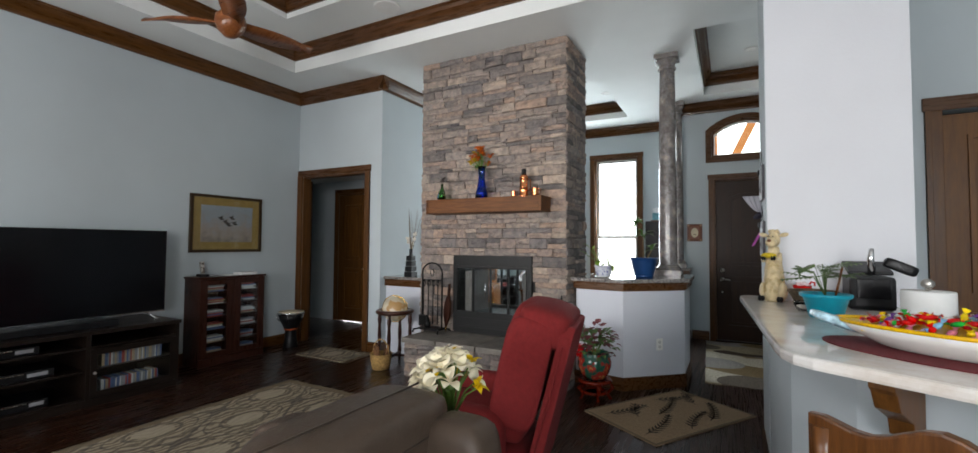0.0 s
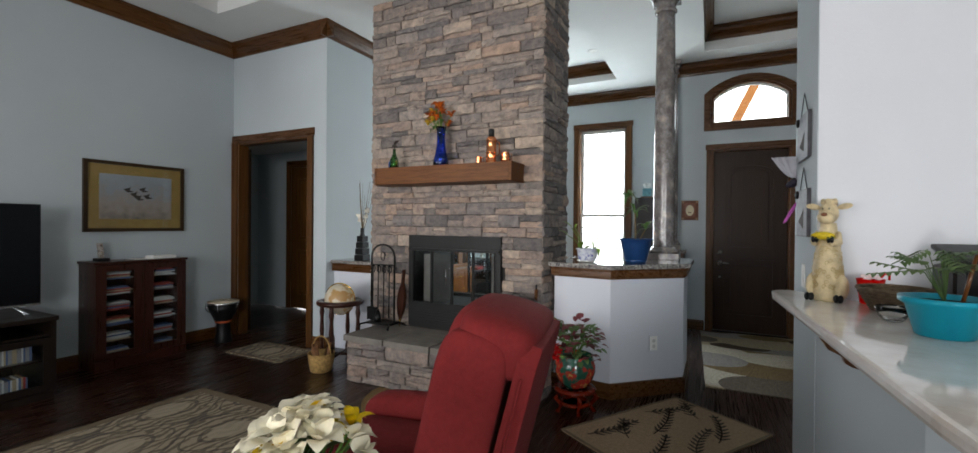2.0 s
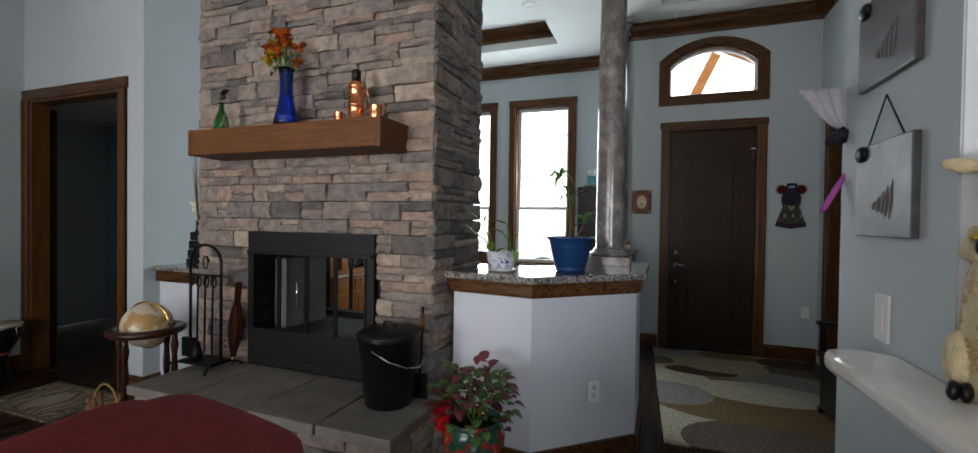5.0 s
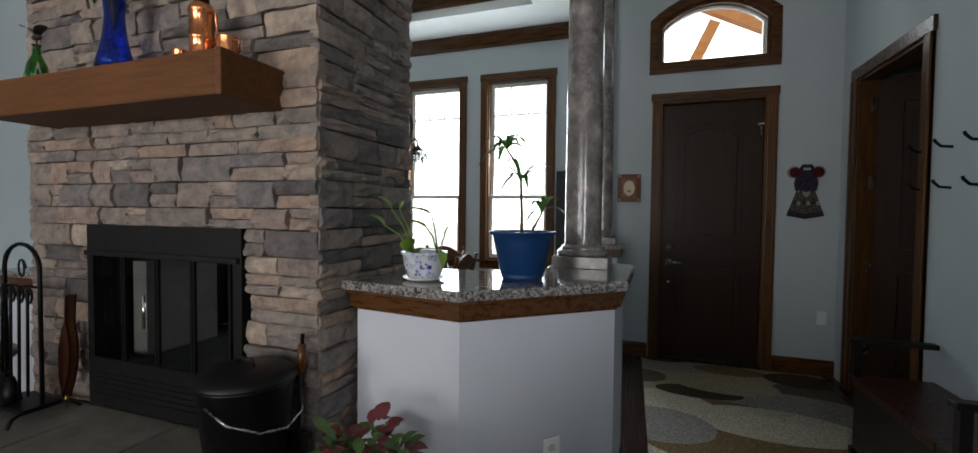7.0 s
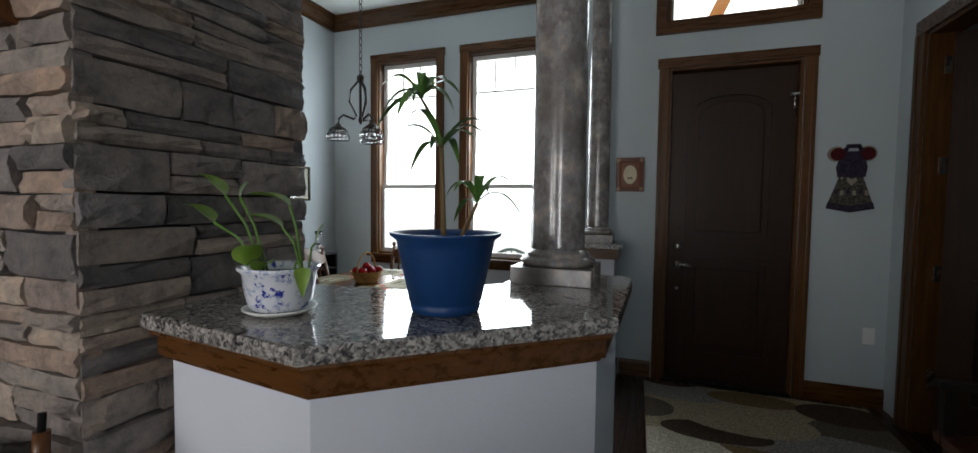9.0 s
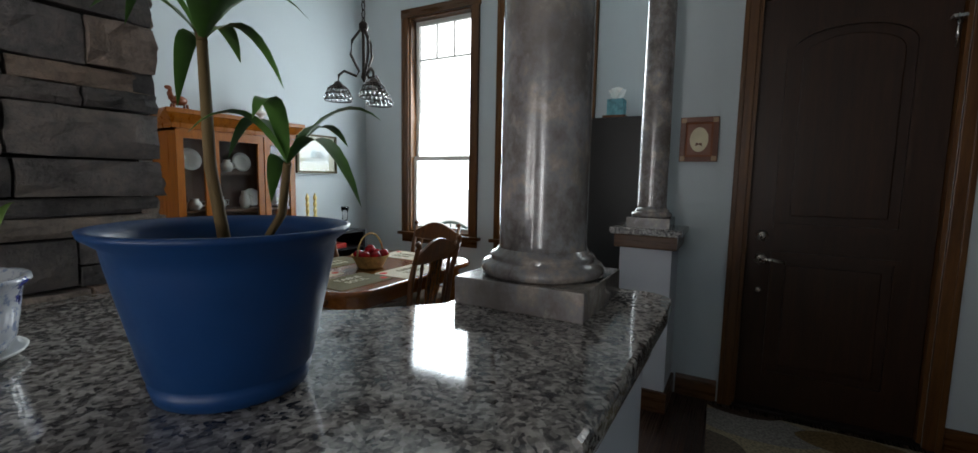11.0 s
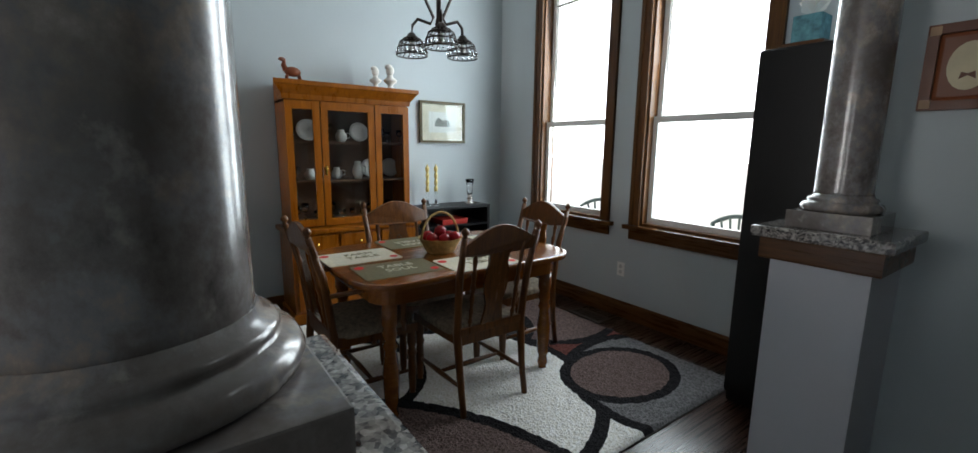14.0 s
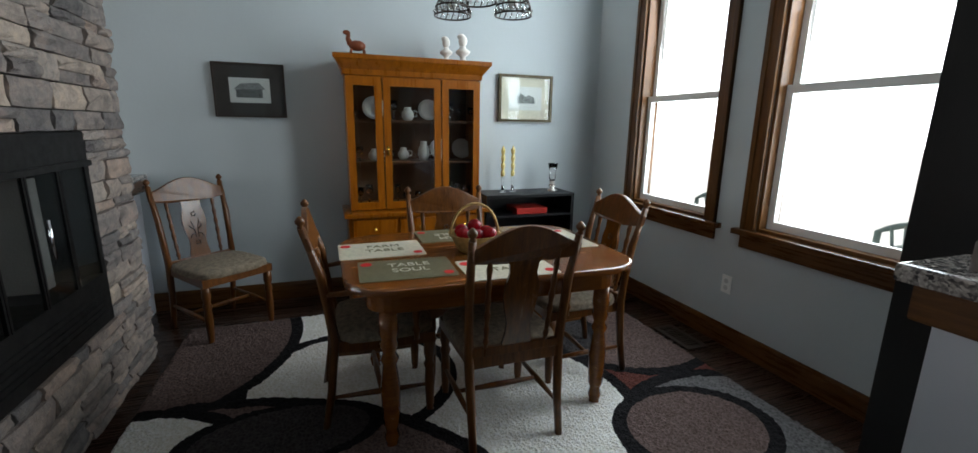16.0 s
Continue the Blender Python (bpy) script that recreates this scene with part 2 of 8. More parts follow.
CRM, BRN, CHAR, MRN, GRY = (0.80, 0.77, 0.70), (0.115, 0.08, 0.072), (0.04, 0.036, 0.036), (0.105, 0.036, 0.028), (0.13, 0.125, 0.125)
SHAG = rings("shag_pile", CRM, [(-0.92, 8.30, 0.48, 1.0, MRN), (-1.58, 8.53, 0.53, 1.0, BRN), (-1.75, 7.85, 0.50, 1.0, CHAR), (-1.02, 7.27, 0.84, 1.0, CRM), (-0.40, 8.45, 0.60, 1.0, GRY), (-0.62, 8.25, 0.36, 1.25, BRN),
                                (-1.52, 6.78, 0.53, 1.0, CRM), (-2.20, 5.47, 1.01, 1.0, BRN), (-0.01, 6.0, 1.46, 1.0, BRN), (-0.95, 5.85, 0.52, 1.0, CRM), (-1.14, 6.48, 0.40, 1.9, CHAR)], 0.036, (0.012, 0.011, 0.012))
E1, E2, E3, E4, E5, E6 = (0.27, 0.225, 0.15), (0.10, 0.08, 0.06), (0.36, 0.32, 0.25), (0.14, 0.095, 0.045), (0.20, 0.185, 0.17), (0.05, 0.033, 0.023)
ENTRYRUG = rings("entry_carpet", E1, [(1.95, 6.5, 0.55, 0.8, E4), (1.05, 6.25, 0.42, 0.8, E3), (1.5, 5.95, 0.36, 0.7, E2), (2.15, 7.55, 0.34, 0.8, E2), (1.75, 7.15, 0.42, 0.55, E5), (1.35, 6.75, 0.50, 0.75, E4), (1.62, 6.95, 0.26, 0.5, E3),
                                     (0.98, 7.0, 0.34, 1.0, E3), (0.92, 6.72, 0.26, 0.75, E5), (1.22, 7.38, 0.13, 0.42, E6), (1.42, 7.62, 0.22, 0.55, E1), (1.05, 7.95, 0.16, 0.5, E5), (1.52, 7.98, 0.12, 0.42, E4), (0.98, 8.14, 0.10, 0.5, E6), (2.05, 7.92, 0.17, 0.6, E6), (0.80, 7.62, 0.16, 0.8, E2)], 0.0, (0, 0, 0), pile=0.3)


def ornate(name, ground, line, third, scale):
    """Carpet with a lattice of rounded medallions in dark outlines, filled with scrolls."""
    g = Net(name)
    v = g.pos()
    warp = g.mix(0.03, v, g.n("TexNoise", 1, Vector=v, Scale=5.0 * scale))
    px = g.n("SeparateXYZ", 0, Vector=warp)
    py = g.n("SeparateXYZ", 1, Vector=warp)
    k = 2 * math.pi / (0.62 / scale)
    cx = g.math("COSINE", g.math("MULTIPLY", px, k))
    cy = g.math("COSINE", g.math("MULTIPLY", py, k * 0.72))
    f = g.math("ADD", cx, cy)
    scroll = g.n("TexWave", 1, Vector=warp, Scale=5.5 * scale, Distortion=14.0, Detail=3.0)
    c = g.ramp(scroll, (0.30, third), (0.46, ground), (0.62, ground), (0.80, line))
    c = g.mix(0.45, c, (*ground, 1))
    for level, wide in ((0.0, 0.10), (0.55, 0.05), (-0.55, 0.05), (1.35, 0.09), (-1.35, 0.09)):
        d = g.math("ABSOLUTE", g.math("SUBTRACT", f, level))
        c = g.mix(g.math("MULTIPLY", g.math("LESS_THAN", d, wide), 0.62), c, line)
    c = g.mix(g.math("MULTIPLY", g.math("GREATER_THAN", g.math("ABSOLUTE", f), 1.62), 0.7), c, third)
    tuft = g.noise(v, 190, 2)
    c = g.mix(0.4, c, g.ramp(tuft, (0.3, (0.3, 0.3, 0.3)), (0.7, (0.7, 0.7, 0.7))), "OVERLAY")
    g.bump(tuft, 0.4, 0.006)
    return g.done(c, 0.95)


ORNATE = ornate("ornate_carpet", (0.25, 0.195, 0.125), (0.042, 0.034, 0.028), (0.40, 0.34, 0.24), 0.9)
RUGEDGE = plain("carpet_edge", (0.16, 0.125, 0.085), 0.95, bump=0.6, scale=40)
MAROON = plain("maroon_cloth", (0.145, 0.021, 0.021), 0.9, bump=0.5, scale=30)
LEATHER = plain("taupe_leather", (0.070, 0.052, 0.040), 0.42, bump=0.35, scale=14)
SEATC = plain("tan_tweed", (0.21, 0.175, 0.135), 0.95, bump=0.9, scale=45, vary=0.4)

# ---- mesh helpers ----


def box(bm, x0, x1, y0, y1, z0, z1, bevel=0.0):
    r = bmesh.ops.create_cube(bm, size=1.0)
    for v in r["verts"]:
        v.co = Vector((x0 + (v.co.x + 0.5) * (x1 - x0), y0 + (v.co.y + 0.5) * (y1 - y0), z0 + (v.co.z + 0.5) * (z1 - z0)))
    if bevel:
        es = list({e for v in r["verts"] for e in v.link_edges})
        bmesh.ops.bevel(bm, geom=es, offset=bevel, segments=2, profile=0.6, affect="EDGES")
    return bm


def B(x0, x1, y0, y1, z0, z1, bevel=0.0):
    return box(bmesh.new(), x0, x1, y0, y1, z0, z1, bevel)


def lathe(prof, seg=24, bm=None, at=(0, 0, 0), m=None):
    """prof: (radius, height) from bottom to top."""
    bm = bm or bmesh.new()
    rows = []
    for r, h in prof:
        row = []
        for i in range(seg):
            a = 2 * math.pi * i / seg
            co = Vector((r * math.cos(a), r * math.sin(a), h))
            co = (m @ co) if m is not None else co
            row.append(bm.verts.new(co + Vector(at)))
        rows.append(row)
    for a, b in zip(rows, rows[1:]):
        for i in range(seg):
            j = (i + 1) % seg
            f = bm.faces.new((a[i], a[j], b[j], b[i]))
            f.smooth = True
    if prof[0][0] > 1e-4:
        bm.faces.new(rows[0][::-1])
    if prof[-1][0] > 1e-4:
        bm.faces.new(rows[-1])
    return bm


def tube(pts, r, seg=8, bm=None, flat=1.0):
    """Round bar along points; r a radius or one a point."""
    bm = bm or bmesh.new()
    pts = [Vector(p) for p in pts]
    rs = r if isinstance(r, (list, tuple)) else [r] * len(pts)
    rows = []
    up = Vector((0.13, 0.21, 1)).normalized()
    for i, p in enumerate(pts):
        d = (pts[min(i + 1, len(pts) - 1)] - pts[max(i - 1, 0)]).normalized()
        s = d.cross(up)
        s = s.normalized() if s.length > 0.05 else Vector((1, 0, 0))
        t = s.cross(d).normalized()
        rows.append([bm.verts.new(p + rs[i] * (math.cos(a) * s + flat * math.sin(a) * t)) for a in (2 * math.pi * k / seg for k in range(seg))])
    for a, b in zip(rows, rows[1:]):
        for i in range(seg):
            f = bm.faces.new((a[i], a[(i + 1) % seg], b[(i + 1) % seg], b[i]))
            f.smooth = True
    bm.faces.new(rows[0][::-1])
    bm.faces.new(rows[-1])
    return bm


def prism(poly, lo, hi, axis="z", bm=None, bevel=0.0):
    """A flat outline pushed along an axis: z: (x, y); y: (x, z); x: (y, z)."""
    bm = bm or bmesh.new()
    put = {"z": lambda a, b, c: (a, b, c), "y": lambda a, b, c: (a, c, b), "x": lambda a, b, c: (c, a, b)}[axis]
    lo_v = [bm.verts.new(put(a, b, lo)) for a, b in poly]
    hi_v = [bm.verts.new(put(a, b, hi)) for a, b in poly]
    fs = [bm.faces.new(lo_v[::-1]), bm.faces.new(hi_v)]
    n = len(poly)
    for i in range(n):
        fs.append(bm.faces.new((lo_v[i], lo_v[(i + 1) % n], hi_v[(i + 1) % n], hi_v[i])))
    bmesh.ops.recalc_face_normals(bm, faces=fs)
    if bevel:
        es = list({e for f in fs[:2] for e in f.edges})
        bmesh.ops.bevel(bm, geom=es, offset=bevel, segments=2, profile=0.6, affect="EDGES")
    return bm


def blob(bm, c, r, seg=10, squash=(1, 1, 1), m=None):
    q = bmesh.ops.create_uvsphere(bm, u_segments=seg, v_segments=max(5, seg * 2 // 3), radius=1.0)
    for v in q["verts"]:
        co = Vector((v.co.x * squash[0] * r, v.co.y * squash[1] * r, v.co.z * squash[2] * r))
        v.co = ((m @ co) if m is not None else co) + Vector(c)
    for f in {f for v in q["verts"] for f in v.link_faces}:
        f.smooth = True
    return bm


def cushion(x0, x1, y0, y1, z0, z1, puff=0.03, n=7):
    """A soft block: a box with rounded edges and a swollen middle."""
    bm = bmesh.new()
    bmesh.ops.create_cube(bm, size=1.0)
    bmesh.ops.subdivide_edges(bm, edges=bm.edges[:], cuts=n, use_grid_fill=True)
    for v in bm.verts:
        p = v.co * 2
        q = Vector([math.copysign(abs(a) ** 1.0, a) for a in p])
        l6 = (abs(q.x) ** 6 + abs(q.y) ** 6 + abs(q.z) ** 6) ** (1 / 6)
        mx = max(abs(q.x), abs(q.y), abs(q.z))
        q = q * (mx / l6)
        swell = puff * (1 - q.x ** 2 * 0.9) * (1 - q.y ** 2 * 0.9)
        v.co = Vector(((x0 + x1) / 2 + q.x * (x1 - x0) / 2, (y0 + y1) / 2 + q.y * (y1 - y0) / 2, (z0 + z1) / 2 + q.z * ((z1 - z0) / 2 + swell)))
    for f in bm.faces:
        f.smooth = True
    return bm


def link(name, bm, mat, parent=None, label="", m=None):
    me = bpy.data.meshes.new(name)
    bm.to_mesh(me)
    bm.free()
    me.materials.append(mat)
    ob = new(name, me)
    if parent is not None:
        ob.parent = parent
    if m is not None:
        ob.matrix_basis = m
    if label:
        tagged(ob, label)
    return ob


def part(name, bm, material, parent, label="", m=None):
    return link(name, bm, material, parent, label, m)


def thing(name, m, label, category, group=""):
    ob = new(name)
    ob.matrix_basis = m
    return tagged(ob, label, category, group)


def struct(name, bm, mat, label="", category=""):
    return tagged(link(name, bm, mat), label, category, kind="structure")


def arc(cx, cy, r, a0, a1, n, ry=None):
    ry = ry or r
    return [(cx + r * math.cos(radians(a0 + (a1 - a0) * i / n)), cy + ry * math.sin(radians(a0 + (a1 - a0) * i / n))) for i in range(n + 1)]

# ---- structure ----
CZ = 3.66          # main ceiling
TVX, DLY, LX = -4.56, 5.17, -2.96   # television wall, hall-door wall, dining side wall
WY, DY = 9.17, 8.29                 # window wall, front-door wall
RX, KX = 2.37, 1.34                 # entry side wall, kitchen wall end
SY, EX = -2.6, 4.6                  # rear wall, kitchen far wall


def wall_with_holes(name, axis, at, thick, a0, a1, z0, z1, holes, mat=None, label="pale blue-grey painted wall"):
    """A wall along x (axis 'y': at a fixed y) or along y (axis 'x'), with rectangular holes (a0, a1, z0, z1)."""
    bm = bmesh.new()
    cuts = sorted({a0, a1, *[h[0] for h in holes], *[h[1] for h in holes]})
    for c0, c1 in zip(cuts, cuts[1:]):
        spans = [(z0, z1)]
        for h in holes:
            if h[0] <= c0 and h[1] >= c1:
                out = []
                for s0, s1 in spans:
                    if h[2] > s0:
                        out.append((s0, min(h[2], s1)))
                    if h[3] < s1:
                        out.append((max(h[3], s0), s1))
                spans = [s for s in out if s[1] > s[0]]
        for s0, s1 in spans:
            if axis == "y":
                box(bm, c0, c1, min(at, at + thick), max(at, at + thick), s0, s1)
            else:
                box(bm, min(at, at + thick), max(at, at + thick), c0, c1, s0, s1)
    bmesh.ops.remove_doubles(bm, verts=bm.verts[:], dist=0.0005)
    return struct(name, bm, mat or PAINT, label, "wall")


wall_with_holes("wall_television", "x", TVX, -0.15, SY - 0.15, DLY + 0.15, 0, 4.6, [])
wall_with_holes("wall_hall", "y", DLY, 0.13, TVX, LX, 0, 4.2, [(-4.47, -3.24, -0.1, 2.42)])
wall_with_holes("wall_dining_side", "x", LX, -0.13, DLY + 0.13, WY + 0.15, 0, 4.2, [])
WIN = [(-2.32, -1.53), (-1.15, -0.35)]
wall_with_holes("wall_windows", "y", WY, 0.16, LX - 0.13, 0.30, 0, 4.2, [(a, b, 0.78, 3.07) for a, b in WIN])
wall_with_holes("wall_step", "x", 0.30, 0.13, DY, WY + 0.16, 0, 4.2, [])
wall_with_holes("wall_front_door", "y", DY, 0.16, 0.43, RX + 0.15, 0, 4.2, [(0.925, 1.82, -0.1, 2.46), (0.90, 1.82, 2.80, 3.36)])
wall_with_holes("wall_entry_side", "x", RX, 0.15, 5.2, DY, 0, 4.2, [(7.05, 7.97, -0.1, 2.46)])
# unseen wall added to stop kitchen light leaking into the entry
wall_with_holes("wall_passage", "x", 2.04, 0.1, 4.43, 5.05, 0, 4.2, [])
wall_with_holes("wall_pantry", "y", 5.05, 0.15, 2.14, EX, 0, 4.2, [(2.53, 3.36, -0.1, 2.46)])
wall_with_holes("wall_kitchen_end", "y", 3.86, 0.57, KX, 2.04, 0, 4.2, [], LITWALL, label="kitchen end wall, coloured off-white for the light on it")
# the side turned from the light keeps the plain wall colour
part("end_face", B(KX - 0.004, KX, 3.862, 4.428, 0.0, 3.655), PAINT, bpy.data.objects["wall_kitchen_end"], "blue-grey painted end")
wall_with_holes("wall_rear", "y", SY, -0.15, TVX, EX, 0, 4.2, [(-4.2, -2.6, 0.4, 2.7), (-2.2, -0.6, 0.4, 2.7), (1.7, 3.5, 1.2, 2.6)])
wall_with_holes("wall_kitchen_far", "x", EX, 0.15, SY - 0.15, 5.2, 0, 4.2, [])
# closed spaces behind the inner doors
wall_with_holes("wall_hall_back", "y", 6.75, 0.1, -6.3, LX - 0.13, 0, 2.7, [(-5.38, -4.62, -0.1, 2.36)])
wall_with_holes("wall_hall_left", "x", -6.2, -0.1, 5.1, 6.85, 0, 2.7, [])
wall_with_holes("wall_hall_near", "y", DLY, 0.1, -6.3, TVX - 0.15, 0, 2.7, [])
wall_with_holes("wall_closet_end", "y", 8.45, 0.1, RX + 0.15, 4.1, 0, 2.7, [])
wall_with_holes("wall_closet_side", "x", 4.0, 0.1, 5.2, 8.45, 0, 2.7, [])
struct("closet_ceiling", B(RX + 0.15, 4.0, 5.2, 8.45, 2.6, 2.7), CEIL, "white ceiling of the dark side room", "ceiling")
struct("hall_ceiling", B(-6.2, LX - 0.13, DLY + 0.13, 6.75, 2.6, 2.7), CEIL, "white hall ceiling", "ceiling")


def ceiling():
    """Flat ceiling with stepped trays over the living room, the dining room and the entry."""
    bm = bmesh.new()
    T1 = (-3.86, 0.6, -2.0, 4.50)
    T2 = (-2.35, -0.40, 6.55, 8.50)
    T3 = (0.82, 2.0, 5.55, 7.84)
    xs = sorted({TVX, EX, *T1[:2], *T2[:2], *T3[:2]})
    ys = sorted({SY, WY, *T1[2:], *T2[2:], *T3[2:]})
    for xa, xb in zip(xs, xs[1:]):
        for ya, yb in zip(ys, ys[1:]):
            mx, my = (xa + xb) / 2, (ya + yb) / 2
            if any(t[0] < mx < t[1] and t[2] < my < t[3] for t in (T1, T2, T3)):
                continue
            box(bm, xa, xb, ya, yb, CZ, CZ + 0.02)
    bmesh.ops.remove_doubles(bm, verts=bm.verts[:], dist=0.0005)
    struct("ceiling", bm, CEIL, "white flat ceiling with stepped trays", "ceiling")

    def tray(tag, t, steps):
        x0, x1, y0, y1 = t
        bm = bmesh.new()
        z = CZ
        for rise, inset in steps:
            for a in ((x0 - 0.05, x0, y0 - 0.05, y1 + 0.05), (x1, x1 + 0.05, y0 - 0.05, y1 + 0.05), (x0, x1, y0 - 0.05, y0), (x0, x1, y1, y1 + 0.05)):
                box(bm, *a, z + 0.021, z + rise)
            z += rise
            if inset:
                for a in ((x0 - 0.05, x0 + inset, y0 - 0.05, y1 + 0.05), (x1 - inset, x1 + 0.05, y0 - 0.05, y1 + 0.05), (x0 + inset, x1 - inset, y0 - 0.05, y0 + inset), (x0 + inset, x1 - inset, y1 - inset, y1 + 0.05)):
                    box(bm, *a, z, z + 0.02)
                x0, x1, y0, y1 = x0 + inset, x1 - inset, y0 + inset, y1 - inset
        box(bm, x0 - 0.05, x1 + 0.05, y0 - 0.05, y1 + 0.05, z, z + 0.02)
        struct("ceiling_tray_" + tag, bm, CEIL, "white recessed tray of the ceiling", "ceiling")

    tray("living", T1, [(0.30, 0.62), (0.22, 0)])
    tray("dining", T2, [(0.26, 0)])
    tray("entry", T3, [(0.28, 0)])
    return T1, T2, T3


T1, T2, T3 = ceiling()

CROWN = [(0, 0), (0, 0.16), (0.105, 0.16), (0.105, 0.135), (0.09, 0.125), (0.075, 0.09), (0.045, 0.055), (0.028, 0.03), (0.022, 0)]
BASE = [(0, 0), (0, 0.135), (0.008, 0.135), (0.014, 0.115), (0.016, 0.10), (0.016, 0)]


def moulding(name, a, b, normal, z, prof, label, category="trim"):
    """A profile run from a to b (x, y); normal: the way into the room."""
    bm = bmesh.new()
    a, b, n = Vector((*a, 0)), Vector((*b, 0)), Vector((*normal, 0))
    rows = [[bm.verts.new(p + n * u + Vector((0, 0, z + w))) for u, w in prof] for p in (a, b)]
    k = len(prof)
    for i in range(k):
        bm.faces.new((rows[0][i], rows[1][i], rows[1][(i + 1) % k], rows[0][(i + 1) % k]))
    bm.faces.new(rows[0][::-1])
    bm.faces.new(rows[1])
    bmesh.ops.recalc_face_normals(bm, faces=bm.faces[:])
    return struct(name, bm, TRIM if abs(b.x - a.x) > abs(b.y - a.y) else TRIMY, label, category)


CL = "dark-stained wooden crown moulding"
cz = CZ - 0.162
moulding("crown_tv", (TVX, SY), (TVX, DLY), (1, 0), cz, CROWN, CL)
moulding("crown_hall", (TVX, DLY), (LX + 0.1, DLY), (0, -1), cz, CROWN, CL)
moulding("crown_dining", (LX, DLY - 0.1), (LX, WY), (1, 0), cz, CROWN, CL)
moulding("crown_window", (LX, WY), (0.30, WY), (0, -1), cz, CROWN, CL)
moulding("crown_step", (0.30, DY - 0.1), (0.30, WY), (-1, 0), cz, CROWN, CL)
moulding("crown_door", (0.20, DY), (RX, DY), (0, -1), cz, CROWN, CL)
moulding("crown_entry", (RX, 5.2), (RX, DY), (-1, 0), cz, CROWN, CL)
for tag, t, z in (("living", T1, 0.15), ("dining", T2, 0.10), ("entry", T3, 0.12)):
    z0 = CZ + z
    moulding("crown_tray_%s_a" % tag, (t[0], t[3]), (t[1], t[3]), (0, -1), z0, CROWN, CL)
    moulding("crown_tray_%s_b" % tag, (t[0], t[2]), (t[0], t[3]), (1, 0), z0, CROWN, CL)
    moulding("crown_tray_%s_c" % tag, (t[1], t[2]), (t[1], t[3]), (-1, 0), z0, CROWN, CL)
    moulding("crown_tray_%s_d" % tag, (t[0], t[2]), (t[1], t[2]), (0, 1), z0, CROWN, CL)
ti = (T1[0] + 0.62, T1[1] - 0.62, T1[2] + 0.62, T1[3] - 0.62)
moulding("crown_inner_a", (ti[0], ti[3]), (ti[1], ti[3]), (0, -1), CZ + 0.36, CROWN, CL)
moulding("crown_inner_b", (ti[0], ti[2]), (ti[0], ti[3]), (1, 0), CZ + 0.36, CROWN, CL)
for i in range(3):
    bx = ti[0] + 0.9 + i * 0.9
    struct("ceiling_beam_%d" % (i + 1), B(bx - 0.06, bx + 0.06, ti[2], ti[3], CZ + 0.44, CZ + 0.515), TRIMY, "dark-stained wooden ceiling beam", "beam")
BL = "stained wooden baseboard"
moulding("baseboard_tv", (TVX, SY), (TVX, DLY), (1, 0), 0, BASE, BL)
moulding("baseboard_hall", (-3.15, DLY), (LX, DLY), (0, -1), 0, BASE, BL)
moulding("baseboard_dining", (LX, DLY), (LX, WY), (1, 0), 0, BASE, BL)
moulding("baseboard_window", (LX, WY), (0.30, WY), (0, -1), 0, BASE, BL)
moulding("baseboard_door_a", (0.60, DY), (0.84, DY), (0, -1), 0, BASE, BL)
moulding("baseboard_door_b", (1.90, DY), (RX, DY), (0, -1), 0, BASE, BL)
moulding("baseboard_entry", (RX, 5.2), (RX, 6.95), (-1, 0), 0, BASE, BL)
moulding("baseboard_kitchen_a", (KX, 3.86), (KX, 4.43), (-1, 0), 0, BASE, BL)

# ---- floor ----
struct("floor", B(-6.4, EX + 0.2, SY - 0.2, WY + 0.2, -0.2, -0.006), DARKW, "dark walnut plank floor", "floor")


def casing(parent, axis, at, a0, a1, z1, w, d, side, z0=0.0, mat=TRIMZ):
    """Two uprights and a head round an opening, on the room side of a wall."""
    lo, hi = min(at, at + side * d), max(at, at + side * d)
    for k, (p, q, r, s) in enumerate(((a0 - w, a0, z0, z1), (a1, a1 + w, z0, z1), (a0 - w - 0.012, a1 + w + 0.012, z1, z1 + w))):
        bm = bmesh.new()
        e = 0.35 * w
        if axis == "y":
            box(bm, p, q, lo, hi, r, s, 0.004)
            if k < 2:
                box(bm, p if k == 0 else q - e, p + e if k == 0 else q, lo - 0.008 if side < 0 else lo, hi + (0.008 if side > 0 else 0), r, s, 0.003)
        else:
            box(bm, lo, hi, p, q, r, s, 0.004)
            if k < 2:
                box(bm, lo - (0.008 if side < 0 else 0), hi + (0.008 if side > 0 else 0), p if k == 0 else q - e, p + e if k == 0 else q, r, s, 0.003)
        part("casing", bm, TRIM if k == 2 else mat, parent)


def jamb(parent, axis, at, thick, a0, a1, z1, t=0.02):
    for p, q, r, s in ((a0, a0 + t, 0, z1), (a1 - t, a1, 0, z1), (a0 + t, a1 - t, z1 - t, z1)):
        if axis == "y":
            part("jamb", B(p, q, at, at + thick, r, s), TRIMZ, parent)
        else:
            part("jamb", B(at, at + thick, p, q, r, s), TRIMZ, parent)


